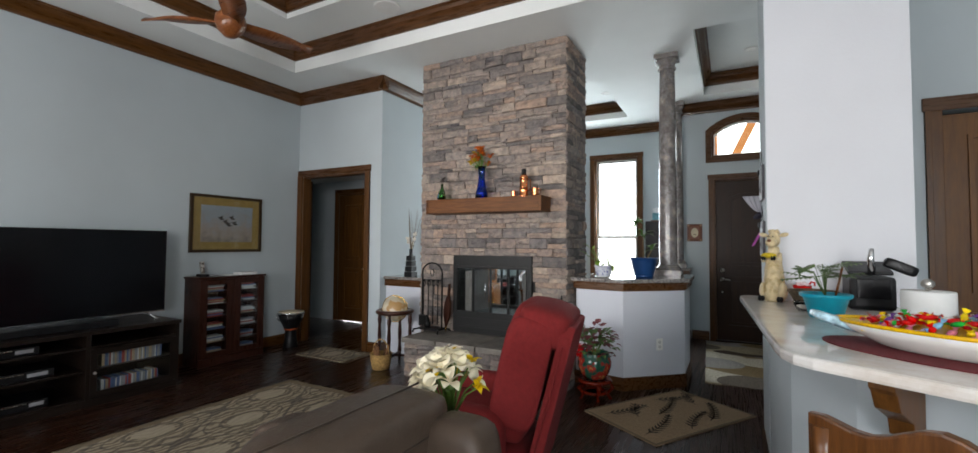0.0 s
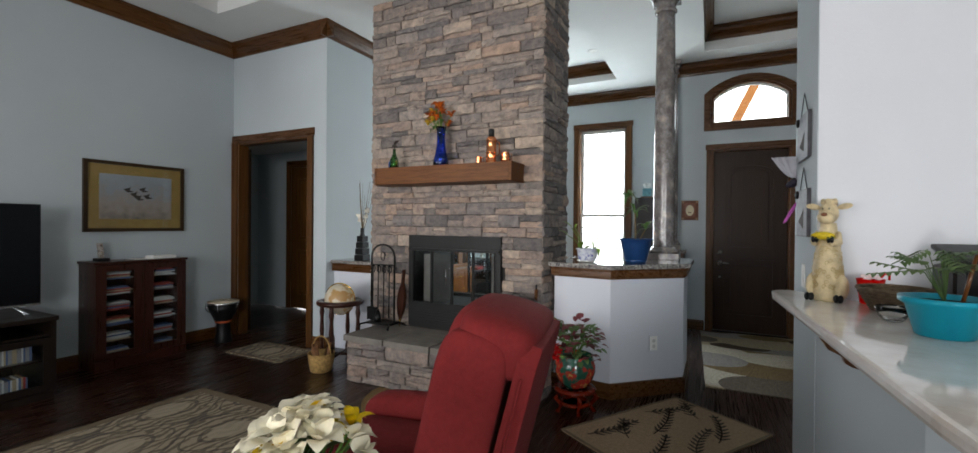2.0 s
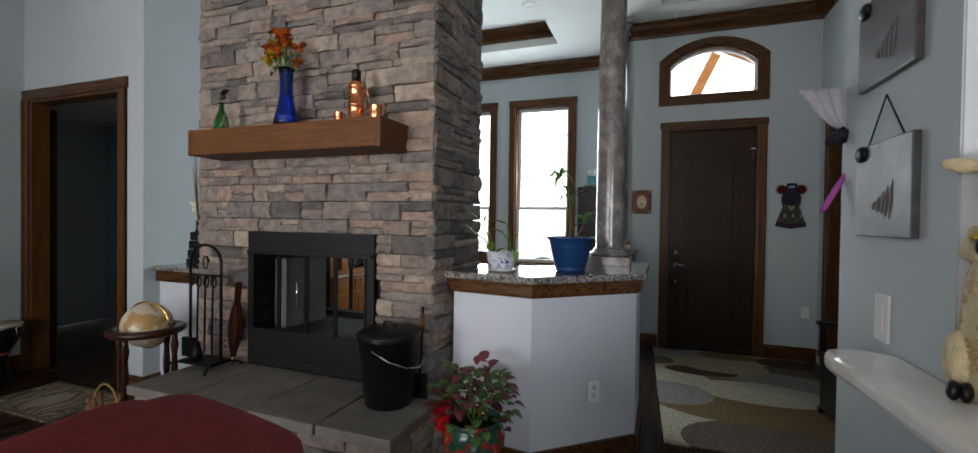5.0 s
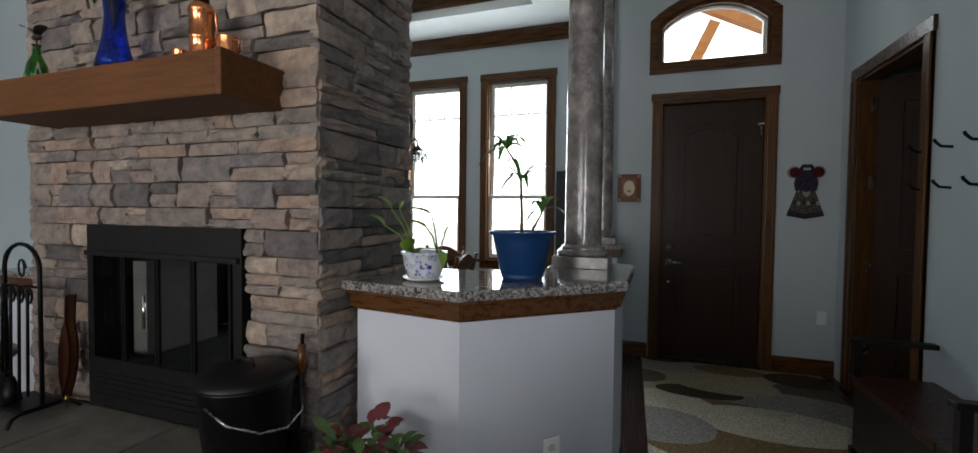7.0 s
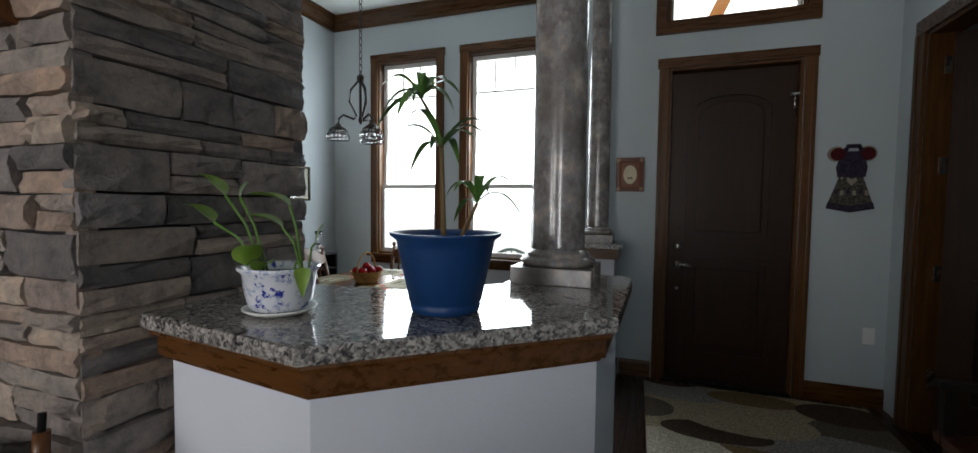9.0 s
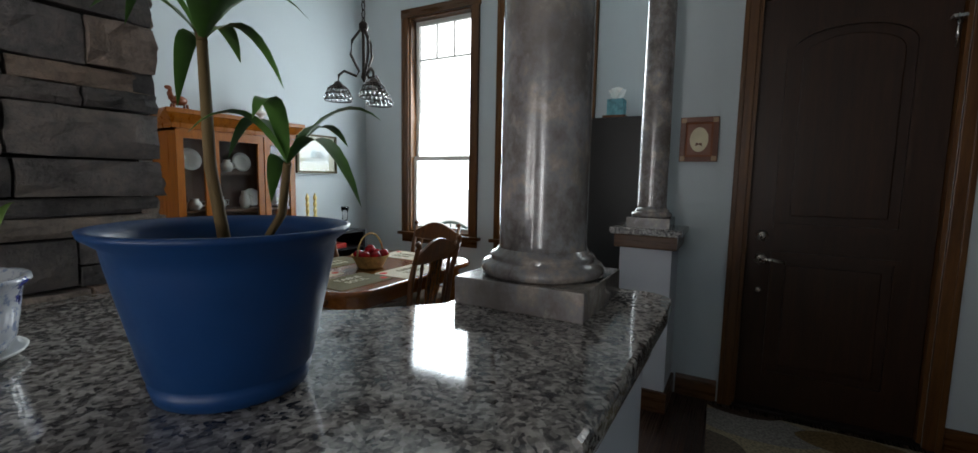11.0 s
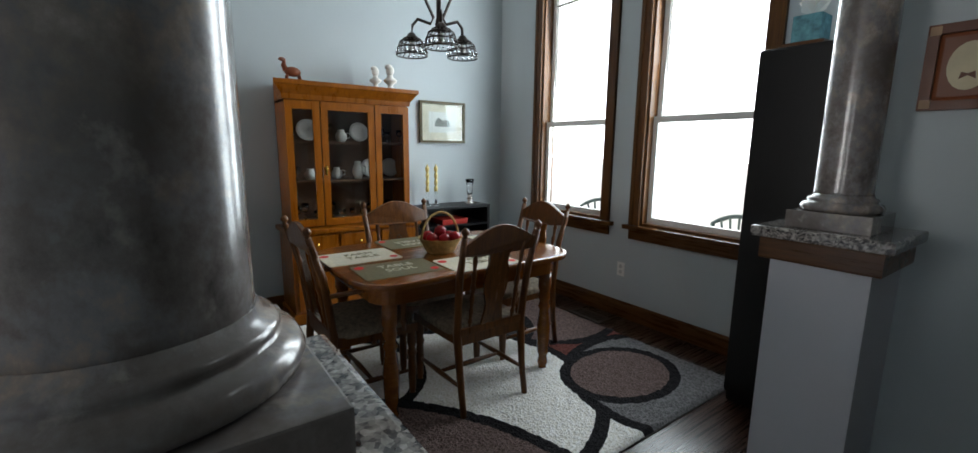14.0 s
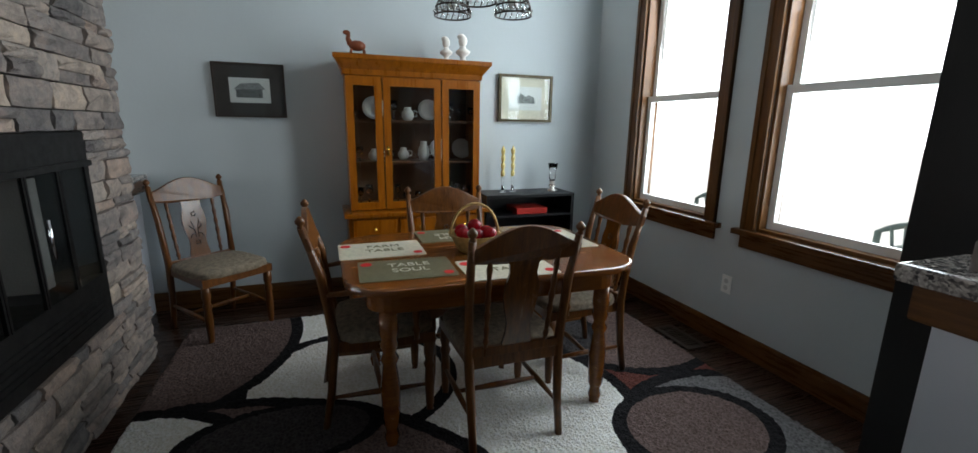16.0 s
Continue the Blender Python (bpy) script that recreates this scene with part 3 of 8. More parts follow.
def stops(parent, axis, at, a0, a1, z1):
    """A rebate strip round the far side of a closed leaf."""
    for p, q, r, s in ((a0 + 0.019, a0 + 0.06, 0, z1 - 0.02), (a1 - 0.06, a1 - 0.019, 0, z1 - 0.02), (a0 + 0.019, a1 - 0.019, z1 - 0.06, z1 - 0.019)):
        if axis == "y":
            part("stop", B(p, q, at, at + 0.03, r, s), TRIMZ, parent)
        else:
            part("stop", B(at, at + 0.03, p, q, r, s), TRIMZ, parent)


def arch_panel(w, z0, z1, rise):
    """Outline of a panel with an arched head: (x, z)."""
    pts = [(-w / 2, z0), (w / 2, z0), (w / 2, z1 - rise)]
    pts += [(w / 2 * math.cos(radians(a)), z1 - rise + rise * math.sin(radians(a))) for a in range(15, 166, 15)]
    pts += [(-w / 2, z1 - rise)]
    return pts


def ring_of(outline, width):
    """Inner outline, moved towards its middle."""
    cx = sum(p[0] for p in outline) / len(outline)
    cy = (min(p[1] for p in outline) + max(p[1] for p in outline)) / 2
    hx = max(abs(p[0] - cx) for p in outline)
    hy = max(abs(p[1] - cy) for p in outline)
    return [(cx + (p[0] - cx) * (1 - width / hx), cy + (p[1] - cy) * (1 - width / hy)) for p in outline]


def frame_prism(outer, inner, lo, hi, axis="y", bm=None):
    bm = bm or bmesh.new()
    put = {"z": lambda a, b, c: (a, b, c), "y": lambda a, b, c: (a, c, b), "x": lambda a, b, c: (c, a, b)}[axis]
    L = [[bm.verts.new(put(p[0], p[1], h)) for p in o] for o in (outer, inner) for h in (lo, hi)]
    ol, oh, il, ih = L
    n = len(outer)
    for i in range(n):
        j = (i + 1) % n
        for q in ((ol[i], ol[j], oh[j], oh[i]), (il[j], il[i], ih[i], ih[j]), (oh[i], oh[j], ih[j], ih[i]), (ol[j], ol[i], il[i], il[j])):
            bm.faces.new(q)
    bmesh.ops.recalc_face_normals(bm, faces=bm.faces[:])
    return bm


def door_leaf(parent, name, w, h, mat, thick=0.045, arched=True):
    """A two-panel door leaf, its middle at x = 0, faces along y."""
    leaf = part(name, B(-w / 2, w / 2, 0, thick, 0.01, h, 0.003), mat, parent)
    iw = w - 0.26
    for side in (-1, 1):
        y0, y1 = (-0.018, 0.001) if side < 0 else (thick - 0.001, thick + 0.018)
        for z0, z1, rise in ((0.22, 0.98, 0.0), (1.12, h - 0.16, 0.12 if arched else 0.0)):
            out = arch_panel(iw, z0, z1, rise) if rise else [(-iw / 2, z0), (iw / 2, z0), (iw / 2, z1), (-iw / 2, z1)]
            part("moulding", frame_prism(out, ring_of(out, 0.028), y0, y1), mat, leaf)
            inn = ring_of(out, 0.075)
            part("panel", prism(inn, y0 if side < 0 else y1 - 0.008, y0 + 0.008 if side < 0 else y1, "y", bevel=0.006), mat, leaf)
    return leaf


# front door
fd = tagged(new("front_door"), "dark brown wooden front door with arched panel, closed", "door", kind="structure")
casing(fd, "y", DY, 0.925, 1.82, 2.46, 0.075, 0.022, -1)
jamb(fd, "y", DY, 0.16, 0.925, 1.82, 2.46)
leafe = door_leaf(fd, "leaf", 0.85, 2.425, DOORW)
leafe.matrix_basis = pose(1.3725, DY + 0.045, 0.0)
stops(fd, "y", DY + 0.105, 0.925, 1.82, 2.46)
part("threshold", B(0.93, 1.815, DY - 0.02, DY + 0.15, 0.0, 0.02, 0.004), DARKW, fd)
for z, k in ((1.07, "deadbolt"), (0.93, "handle"), (0.74, "lock")):
    bm = lathe([(0.0, -0.03), (0.018, -0.028), (0.030, -0.01), (0.033, 0.0)] if k != "lock" else [(0.0, -0.012), (0.012, -0.01), (0.015, 0)], 16, m=Matrix.Rotation(radians(-90), 3, "X"))
    if k == "handle":
        tube([(0, -0.035, 0), (0.02, -0.055, 0), (0.06, -0.058, 0.004), (0.125, -0.05, -0.008)], [0.010, 0.011, 0.010, 0.007], 8, bm)
    part(k, bm, STEEL, fd, "satin nickel door hardware", pose(1.025, DY + 0.043, z))
part("door_catch", box(tube([(1.77, DY + 0.0, 2.22), (1.77, DY, 2.06)], 0.006), 1.745, 1.80, DY - 0.012, DY + 0.03, 2.2, 2.215), STEEL, fd)

# arched transom window over the front door
tr = tagged(new("transom_window"), "arched transom window in a dark wooden frame over the front door", "window", kind="structure")


def arch_out(x0, x1, z0, z1, rise):
    w = (x1 - x0) / 2
    R = (w * w + rise * rise) / (2 * rise)
    a = math.degrees(math.asin(w / R))
    return [(x0, z0), (x1, z0)] + [((x0 + x1) / 2 + R * math.sin(radians(b)), z1 - R + R * math.cos(radians(b))) for b in [a - 2 * a * i / 12 for i in range(13)]]


o = arch_out(0.815, 1.905, 2.72, 3.44, 0.22)
i_ = arch_out(0.895, 1.825, 2.80, 3.36, 0.19)
part("window_casing", frame_prism(o, i_, DY - 0.025, DY), TRIM, tr)
i2 = arch_out(0.925, 1.795, 2.83, 3.33, 0.18)
part("window_frame", frame_prism(i_, i2, DY + 0.0, DY + 0.13), TRIM, tr)
i3 = arch_out(0.945, 1.775, 2.85, 3.31, 0.17)
part("sash", frame_prism(i2, i3, DY + 0.06, DY + 0.10), WHITE, tr, "white sash")
pn = part("pane", prism(i3, DY + 0.08, DY + 0.084, "y"), PANE, tr)
pn.visible_shadow = False
spand = bmesh.new()
for s in (0, 1):
    top = [p for p in arch_out(0.895, 1.825, 2.80, 3.36, 0.19)[2:]]
    half = [p for p in top if (p[0] <= 1.36 + 1e-6 if s == 0 else p[0] >= 1.36 - 1e-6)]
    half.sort()
    corner = (0.895, 3.37) if s == 0 else (1.825, 3.37)
    poly = ([corner] + half + [(1.36, 3.37)]) if s == 0 else ([(1.36, 3.37)] + half + [corner])
    prism(poly[::-1], DY + 0.002, DY + 0.16, "y", spand)
part("spandrel", spand, PAINT, tr)


def double_hung(x0, x1):
    wn = tagged(new("window_%d" % (1 if x0 < -2 else 2)), "tall double-hung window in a stained wooden casing, bright outside", "window", kind="structure")
    z0, z1 = 0.78, 3.07
    casing(wn, "y", WY, x0, x1, z1, 0.088, 0.024, -1, z0)
    part("window_sill", B(x0 - 0.13, x1 + 0.13, WY - 0.055, WY + 0.06, z0 - 0.035, z0, 0.006), TRIM, wn)
    part("apron", B(x0 - 0.09, x1 + 0.09, WY - 0.02, WY, z0 - 0.115, z0 - 0.035, 0.004), TRIM, wn)
    for p, q, r, s in ((x0, x0 + 0.02, z0, z1), (x1 - 0.02, x1, z0, z1), (x0 + 0.02, x1 - 0.02, z1 - 0.02, z1), (x0 + 0.02, x1 - 0.02, z0, z0 + 0.02)):
        part("jamb", B(p, q, WY, WY + 0.15, r, s), TRIMZ, wn)
    zm = 1.59
    for nm, a, b, y in (("lower_sash", z0 + 0.02, zm + 0.02, WY + 0.055), ("upper_sash", zm - 0.02, z1 - 0.02, WY + 0.095)):
        o = [(x0 + 0.02, a), (x1 - 0.02, a), (x1 - 0.02, b), (x0 + 0.02, b)]
        inn = [(x0 + 0.06, a + 0.045), (x1 - 0.06, a + 0.045), (x1 - 0.06, b - 0.045), (x0 + 0.06, b - 0.045)]
        sash = part(nm, frame_prism(o, inn, y, y + 0.035), WHITE, wn, "white sash")
        p = part("pane", prism(inn, y + 0.015, y + 0.019, "y"), PANE, sash)
        p.visible_shadow = False
        if nm == "upper_sash":
            w = (x1 - x0 - 0.12)
            part("muntin", B(x0 + 0.06, x1 - 0.06, y + 0.006, y + 0.028, 2.64, 2.655), WHITE, sash)
            for k in (1, 2):
                part("muntin", B(x0 + 0.06 + w * k / 3 - 0.006, x0 + 0.06 + w * k / 3 + 0.006, y + 0.006, y + 0.028, 2.655, b - 0.045), WHITE, sash)


for a, b in WIN:
    double_hung(a, b)

# hall opening with its casing, and the inner alder door beyond it
ho = tagged(new("hall_doorway"), "stained wooden cased doorway into a dark hall", "doorway", kind="structure")
casing(ho, "y", DLY, -4.47, -3.24, 2.42, 0.09, 0.022, -1)
jamb(ho, "y", DLY, 0.13, -4.47, -3.24, 2.42)
hd = tagged(new("hall_door"), "brown alder two-panel inner door, closed", "door", kind="structure")
door_leaf(hd, "leaf", 0.72, 2.33, ALDER, arched=False).matrix_basis = pose(-5.0, 6.76, 0)
casing(hd, "y", 6.75, -5.38, -4.62, 2.36, 0.085, 0.02, -1)
jamb(hd, "y", 6.75, 0.1, -5.38, -4.62, 2.36)
stops(hd, "y", 6.818, -5.38, -4.62, 2.36)
od = tagged(new("open_door"), "dark alder door folded back against the hall wall", "door", kind="structure")
door_leaf(od, "leaf", 0.80, 2.38, DOORW, arched=False).matrix_basis = pose(-4.92, 5.345, 0, 0, 0, 0)
part("handle", blob(bmesh.new(), (-4.70, 6.71, 0.98), 0.03), STEEL, hd, "satin nickel knob")

# entry side door
sd = tagged(new("side_door"), "very dark wooden side door of the entry, standing ajar", "door", kind="structure")
casing(sd, "x", RX, 7.05, 7.97, 2.46, 0.09, 0.022, -1)
jamb(sd, "x", RX, 0.15, 7.05, 7.97, 2.46)
door_leaf(sd, "leaf", 0.87, 2.43, DOORW, arched=False).matrix_basis = pose(RX + 0.115, 7.945, 0, 0, 0, -38) @ pose(0.435, 0, 0)
for z in (0.3, 0.95, 1.6, 2.2):
    part("hinge", B(RX + 0.075, RX + 0.105, 7.935, 7.952, z, z + 0.1), STEEL, sd, "nickel hinge")

# pantry door
pd_ = tagged(new("pantry_door"), "brown alder pantry door in a wide casing", "door", kind="structure")
casing(pd_, "y", 5.05, 2.53, 3.36, 2.46, 0.10, 0.022, -1)
door_leaf(pd_, "leaf", 0.81, 2.43, ALDER, arched=False).matrix_basis = pose(2.945, 5.07, 0)

# rear windows' frames
for k, (a, b, z0, z1) in enumerate(((-4.2, -2.6, 0.4, 2.7), (-2.2, -0.6, 0.4, 2.7), (1.7, 3.5, 1.2, 2.6))):
    wn = tagged(new("window_%d" % (k + 3)), "window in a stained wooden frame", "window", kind="structure")
    casing(wn, "y", SY, a, b, z1, 0.09, 0.022, 1, z0)

# ---- stone fireplace ----
FX0, FX1, FY0, FY1 = -2.19, -0.40, 5.105, 5.745


def stone_mesh(seed):
    """One chiselled ledge stone: unit size across (x, z), proud along -y by one."""
    rnd = random.Random(seed)
    nx, nz = 5, 4
    verts, faces = [], []
    for j in range(nz):
        for i in range(nx):
            u, w = i / (nx - 1) - 0.5, j / (nz - 1) - 0.5
            edge = i in (0, nx - 1) or j in (0, nz - 1)
            cor = i in (0, nx - 1) and j in (0, nz - 1)
            p = (0.66 if cor else 0.76) if edge else 0.90
            p += rnd.uniform(-0.20, 0.14)
            if edge:
                if i in (0, nx - 1):
                    u *= 0.985 - rnd.uniform(0, 0.03)
                if j in (0, nz - 1):
                    w *= 0.975 - rnd.uniform(0, 0.09)
            else:
                u += rnd.uniform(-0.05, 0.05)
                w += rnd.uniform(-0.05, 0.05)
            verts.append((u, -p, w))
    for j in range(nz - 1):
        for i in range(nx - 1):
            a = j * nx + i
            faces.append((a, a + 1, a + nx + 1, a + nx))
    ringi = [i for i in range(nx)] + [j * nx + nx - 1 for j in range(1, nz)] + [(nz - 1) * nx + i for i in range(nx - 2, -1, -1)] + [j * nx for j in range(nz - 2, 0, -1)]
    k = len(verts)
    verts += [(verts[i][0], 0.35, verts[i][2]) for i in ringi]
    n = len(ringi)
    for a in range(n):
        b = (a + 1) % n
        faces.append((ringi[b], ringi[a], k + a, k + b))
    return verts, faces


STONES = [stone_mesh(100 + i) for i in range(14)]
STONE_ME = []
for vs, fs in STONES:
    me = bpy.data.meshes.new("stone")
    me.from_pydata(vs, [], fs)
    me.materials.append(STONE)
    STONE_ME.append(me)


def courses(u0, u1, z0, z1, rnd, holes=()):
    """Ledge stones over a face: (u, z, width, height), leaving holes free."""
    out = []
    z = z0
    while z < z1 - 0.01:
        h = rnd.choice((0.044, 0.055, 0.064, 0.074, 0.086, 0.098, 0.112))
        h = min(h, z1 - z)
        if z1 - z - h < 0.05:
            h = z1 - z
        u = u0
        while u < u1 - 0.005:
            w = rnd.uniform(0.10, 0.40) if h < 0.11 else rnd.uniform(0.10, 0.30)
            if u1 - u - w < 0.09:
                w = u1 - u
            segs = [(u, u + w)]
            for a, b, c, d in holes:
                if z + h > c + 0.015 and z < d - 0.015:
                    nxt = []
                    for s, e in segs:
                        if e <= a or s >= b:
                            nxt.append((s, e))
                        else:
                            if a - s > 0.03:
                                nxt.append((s, a))
                            if e - b > 0.03:
                                nxt.append((b, e))
                    segs = nxt
            for s, e in segs:
                if h > 0.08 and rnd.random() < 0.38:
                    hh = h * rnd.uniform(0.42, 0.58)
                    out.append(((s + e) / 2, z + hh / 2, e - s, hh))
                    out.append(((s + e) / 2, z + hh + (h - hh) / 2, e - s, h - hh))
                else:
                    out.append(((s + e) / 2, z + h / 2, e - s, h))
            u += w
        z += h
    return out


HX0, HX1, HY0, HZ = -2.03, -0.30, 4.54, 0.42      # raised hearth
FB = (-1.745, -0.75, HZ + 0.035, 1.315)            # firebox
fp = tagged(new("fireplace"), "tall see-through fireplace clad in grey and tan ledge stone", "fireplace", kind="structure")
core = bmesh.new()
for a in ((FX0, FB[0], 0, CZ - 0.001), (FB[1], FX1, 0, CZ - 0.001), (FB[0], FB[1], FB[3], CZ - 0.001), (FB[0], FB[1], 0, FB[2])):
    box(core, a[0], a[1], FY0, FY1, a[2], a[3])
part("core", core, GROUT, fp, "mortar")
hearth = part("hearth", B(HX0 + 0.03, HX1 - 0.03, HY0 + 0.03, FY0, 0, HZ - 0.06), GROUT, fp, "raised stone hearth")
STONE_JOBS = []     # stones go in at the end of the file
rs = random.Random(5)
for u, z, w, h in courses(FX0 - 0.03, FX1 + 0.03, HZ, CZ - 0.003, rs, [(FB[0] - 0.005, FB[1] + 0.005, FB[2] - 0.05, FB[3])]):
    STONE_JOBS.append(("front", u, z, w, h))
for u, z, w, h in courses(FY0 - 0.03, FY1 + 0.03, 0, CZ - 0.003, rs):
    STONE_JOBS.append(("right", u, z, w, h))
for u, z, w, h in courses(FY0 - 0.03, FY1 + 0.03, 0, CZ - 0.003, rs):
    STONE_JOBS.append(("left", u, z, w, h))
for u, z, w, h in courses(FX0 - 0.03, FX1 + 0.03, 0, CZ - 0.003, rs, [(FB[0] - 0.005, FB[1] + 0.005, FB[2] - 0.05, FB[3])]):
    STONE_JOBS.append(("back", u, z, w, h))
for u, z, w, h in courses(HX0, HX1, 0, HZ - 0.055, rs):
    STONE_JOBS.append(("hearth_front", u, z, w, h))
for u, z, w, h in courses(HY0, FY0, 0, HZ - 0.055, rs):
    STONE_JOBS.append(("hearth_right", u, z, w, h))
    STONE_JOBS.append(("hearth_left", u, z, w, h))
xs = [HX0 - 0.03, HX0 + 0.42, HX0 + 0.90, HX0 + 1.33, HX1 + 0.03]
for a, b in zip(xs, xs[1:]):
    part("slab", B(a + 0.006, b - 0.006, HY0 - 0.035, FY0 - 0.03, HZ - 0.055, HZ, 0.008), SLAB, hearth)
part("joint", B(HX0, HX1, HY0, FY0, HZ - 0.05, HZ - 0.012), plain("pale_grout", (0.30, 0.27, 0.23), 0.95), hearth, "pale grout between the slabs")
# beam mantel
mt = tagged(new("mantel_shelf"), "thick rough-sawn brown wooden mantel beam on the stone", "mantel")
part("beam", B(-1.93, -0.565, 4.795, FY0 - 0.005, 1.787, 1.945, 0.008), MANTEL, mt)
for xa in (-1.955, -0.565):
    part("end_cap", B(xa, xa + 0.025, 4.793, FY0 - 0.005, 1.785, 1.947, 0.006), MANTEL, mt)
# firebox, open through to the dining room
fb = tagged(new("firebox"), "black steel see-through firebox with glass doors", "firebox")
x0, x1, z0, z1 = FB
FBK = plain("firebox_black", (0.0045, 0.0045, 0.0045), 0.5)
part("lining", box(box(box(box(bmesh.new(), x0, x0 + 0.02, FY0 + 0.01, FY1 - 0.01, z0, z1), x1 - 0.02, x1, FY0 + 0.01, FY1 - 0.01, z0, z1), x0 + 0.02, x1 - 0.02, FY0 + 0.01, FY1 - 0.01, z0, z0 + 0.18), x0 + 0.02, x1 - 0.02, FY0 + 0.01, FY1 - 0.01, 1.22, z1),
     FBK, fb)
for side, y in ((-1, FY0 - 0.045), (1, FY1 + 0.045)):
    ya, yb = (y, y + 0.05) if side < 0 else (y - 0.05, y)
    part("surround", frame_prism([(x0 + .002, z0 - 0.02), (x1 - .002, z0 - 0.02), (x1 - .002, z1 - .002), (x0 + .002, z1 - .002)], [(x0 + 0.05, z0 + 0.215), (x1 - 0.05, z0 + 0.215), (x1 - 0.05, 1.185), (x0 + 0.05, 1.185)], ya, yb), FBK, fb)
    for k in range(5):
        zz = z0 + 0.03 + k * 0.026
        part("louvre", B(x0 + 0.06, x1 - 0.06, y - 0.006 if side < 0 else y - 0.001, y + 0.001 if side < 0 else y + 0.006, zz, zz + 0.010), FBK, fb)
    part("hood", B(x0 + 0.01, x1 - 0.01, y - 0.02 if side < 0 else y - 0.001, y + 0.001 if side < 0 else y + 0.02, 1.165, 1.19, 0.004), FBK, fb)
    w = (x1 - x0 - 0.1) / 4
    for k in range(4):
        a = x0 + 0.05 + k * w
        fr = part("glass_door", frame_prism([(a + 0.002, z0 + 0.217), (a + w - 0.002, z0 + 0.217), (a + w - 0.002, 1.183), (a + 0.002, 1.183)], [(a + 0.014, z0 + 0.22), (a + w - 0.014, z0 + 0.22), (a + w - 0.014, 1.165), (a + 0.014, 1.165)], y + side * 0.004 - 0.006, y + side * 0.004 + 0.006), IRON, fb)
        p = part("pane", B(a + 0.014, a + w - 0.014, y + side * 0.004 - 0.002, y + side * 0.004 + 0.002, z0 + 0.22, 1.165), PANE, fr)
    part("handle", tube([(-1.30, y + side * 0.03, 0.85), (-1.30, y + side * 0.03, 1.0)], 0.006), CHROME, fb)
# side panels inside
for x in (x0 + 0.12, x1 - 0.12):
    part("brick_panel", B(x - 0.05, x + 0.05, FY0 + 0.12, FY1 - 0.12, z0 + 0.18, 1.12), plain("firebrick", (0.16, 0.15, 0.14), 0.9, bump=0.5), fb)

# ---- half walls with granite caps ----


def offset(poly, d):
    """Moves an outline (counter-clockwise) outwards by d."""
    n = len(poly)
    out = []
    for i in range(n):
        a, b, c = Vector(poly[i - 1]), Vector(poly[i]), Vector(poly[(i + 1) % n])
        e1, e2 = (b - a).normalized(), (c - b).normalized()
        n1, n2 = Vector((e1.y, -e1.x)), Vector((e2.y, -e2.x))
        m = (n1 + n2)
        m = m / max(0.3, m.dot(n1))
        out.append(tuple(b + m * d))
    return out


cap = [(-0.37, 5.20), (0.20, 5.125), (0.765, 5.62), (0.772, 6.20)]
cap += arc(0.70, 6.275, 0.072, 0, 90, 4)[1:] + [(0.34, 6.347), (0.335, 5.985), (0.22, 5.86), (0.06, 5.73), (-0.37, 5.70)]
hw = tagged(new("half_wall"), "pale painted half wall with wooden band, granite cap and angled end", "half wall", kind="structure")
part("wall", prism(offset(cap, -0.055), 0, 0.995), HALFPAINT, hw)
part("wooden_band", prism(offset(cap, -0.030), 0.992, 1.063, bevel=0.006), TRIM, hw)
part("bead", prism(offset(cap, -0.044), 0.980, 0.9925, bevel=0.005), TRIM, hw)
part("cove", prism(offset(cap, -0.016), 1.044, 1.0625, bevel=0.008), TRIM, hw)
part("granite_cap", prism(cap, 1.064, 1.104, bevel=0.009), GRANITE, hw, "polished speckled granite cap")
part("baseboard", prism(offset(cap, -0.037), 0, 0.13, bevel=0.004), TRIM, hw)

cap2 = [(0.22, 7.90), (0.625, 7.90), (0.625, DY), (0.22, DY)]
p2 = tagged(new("half_wall_stub"), "short pale half wall at the entry with granite cap", "half wall", kind="structure")
part("wall", prism(offset(cap2, -0.055)[:2] + [(0.57, DY), (0.275, DY)], 0, 0.99), HALFPAINT, p2)
part("wooden_band", prism(offset(cap2, -0.025)[:2] + [(0.60, DY), (0.245, DY)], 0.985, 1.063, bevel=0.006), TRIM, p2)
part("granite_cap", prism(cap2, 1.064, 1.104, bevel=0.008), GRANITE, p2, "polished speckled granite cap")
part("baseboard", prism(offset(cap2, -0.037)[:2] + [(0.588, DY), (0.257, DY)], 0, 0.13, bevel=0.004), TRIM, p2)

cap3 = [(LX, 5.24), (FX0 - 0.01, 5.24), (FX0 - 0.01, 5.62), (LX, 5.62)]
p3 = tagged(new("half_wall_left"), "pale half wall beside the fireplace with granite cap", "half wall", kind="structure")
part("wall", prism([(LX, 5.30), (FX0, 5.30), (FX0, 5.56), (LX, 5.56)], 0, 0.885), HALFPAINT, p3)
part("wooden_band", prism([(LX, 5.265), (FX0, 5.265), (FX0, 5.595), (LX, 5.595)], 0.88, 0.968, bevel=0.005), TRIM, p3)
part("granite_cap", prism(cap3, 0.969, 1.006, bevel=0.008), GRANITE, p3, "polished speckled granite cap")


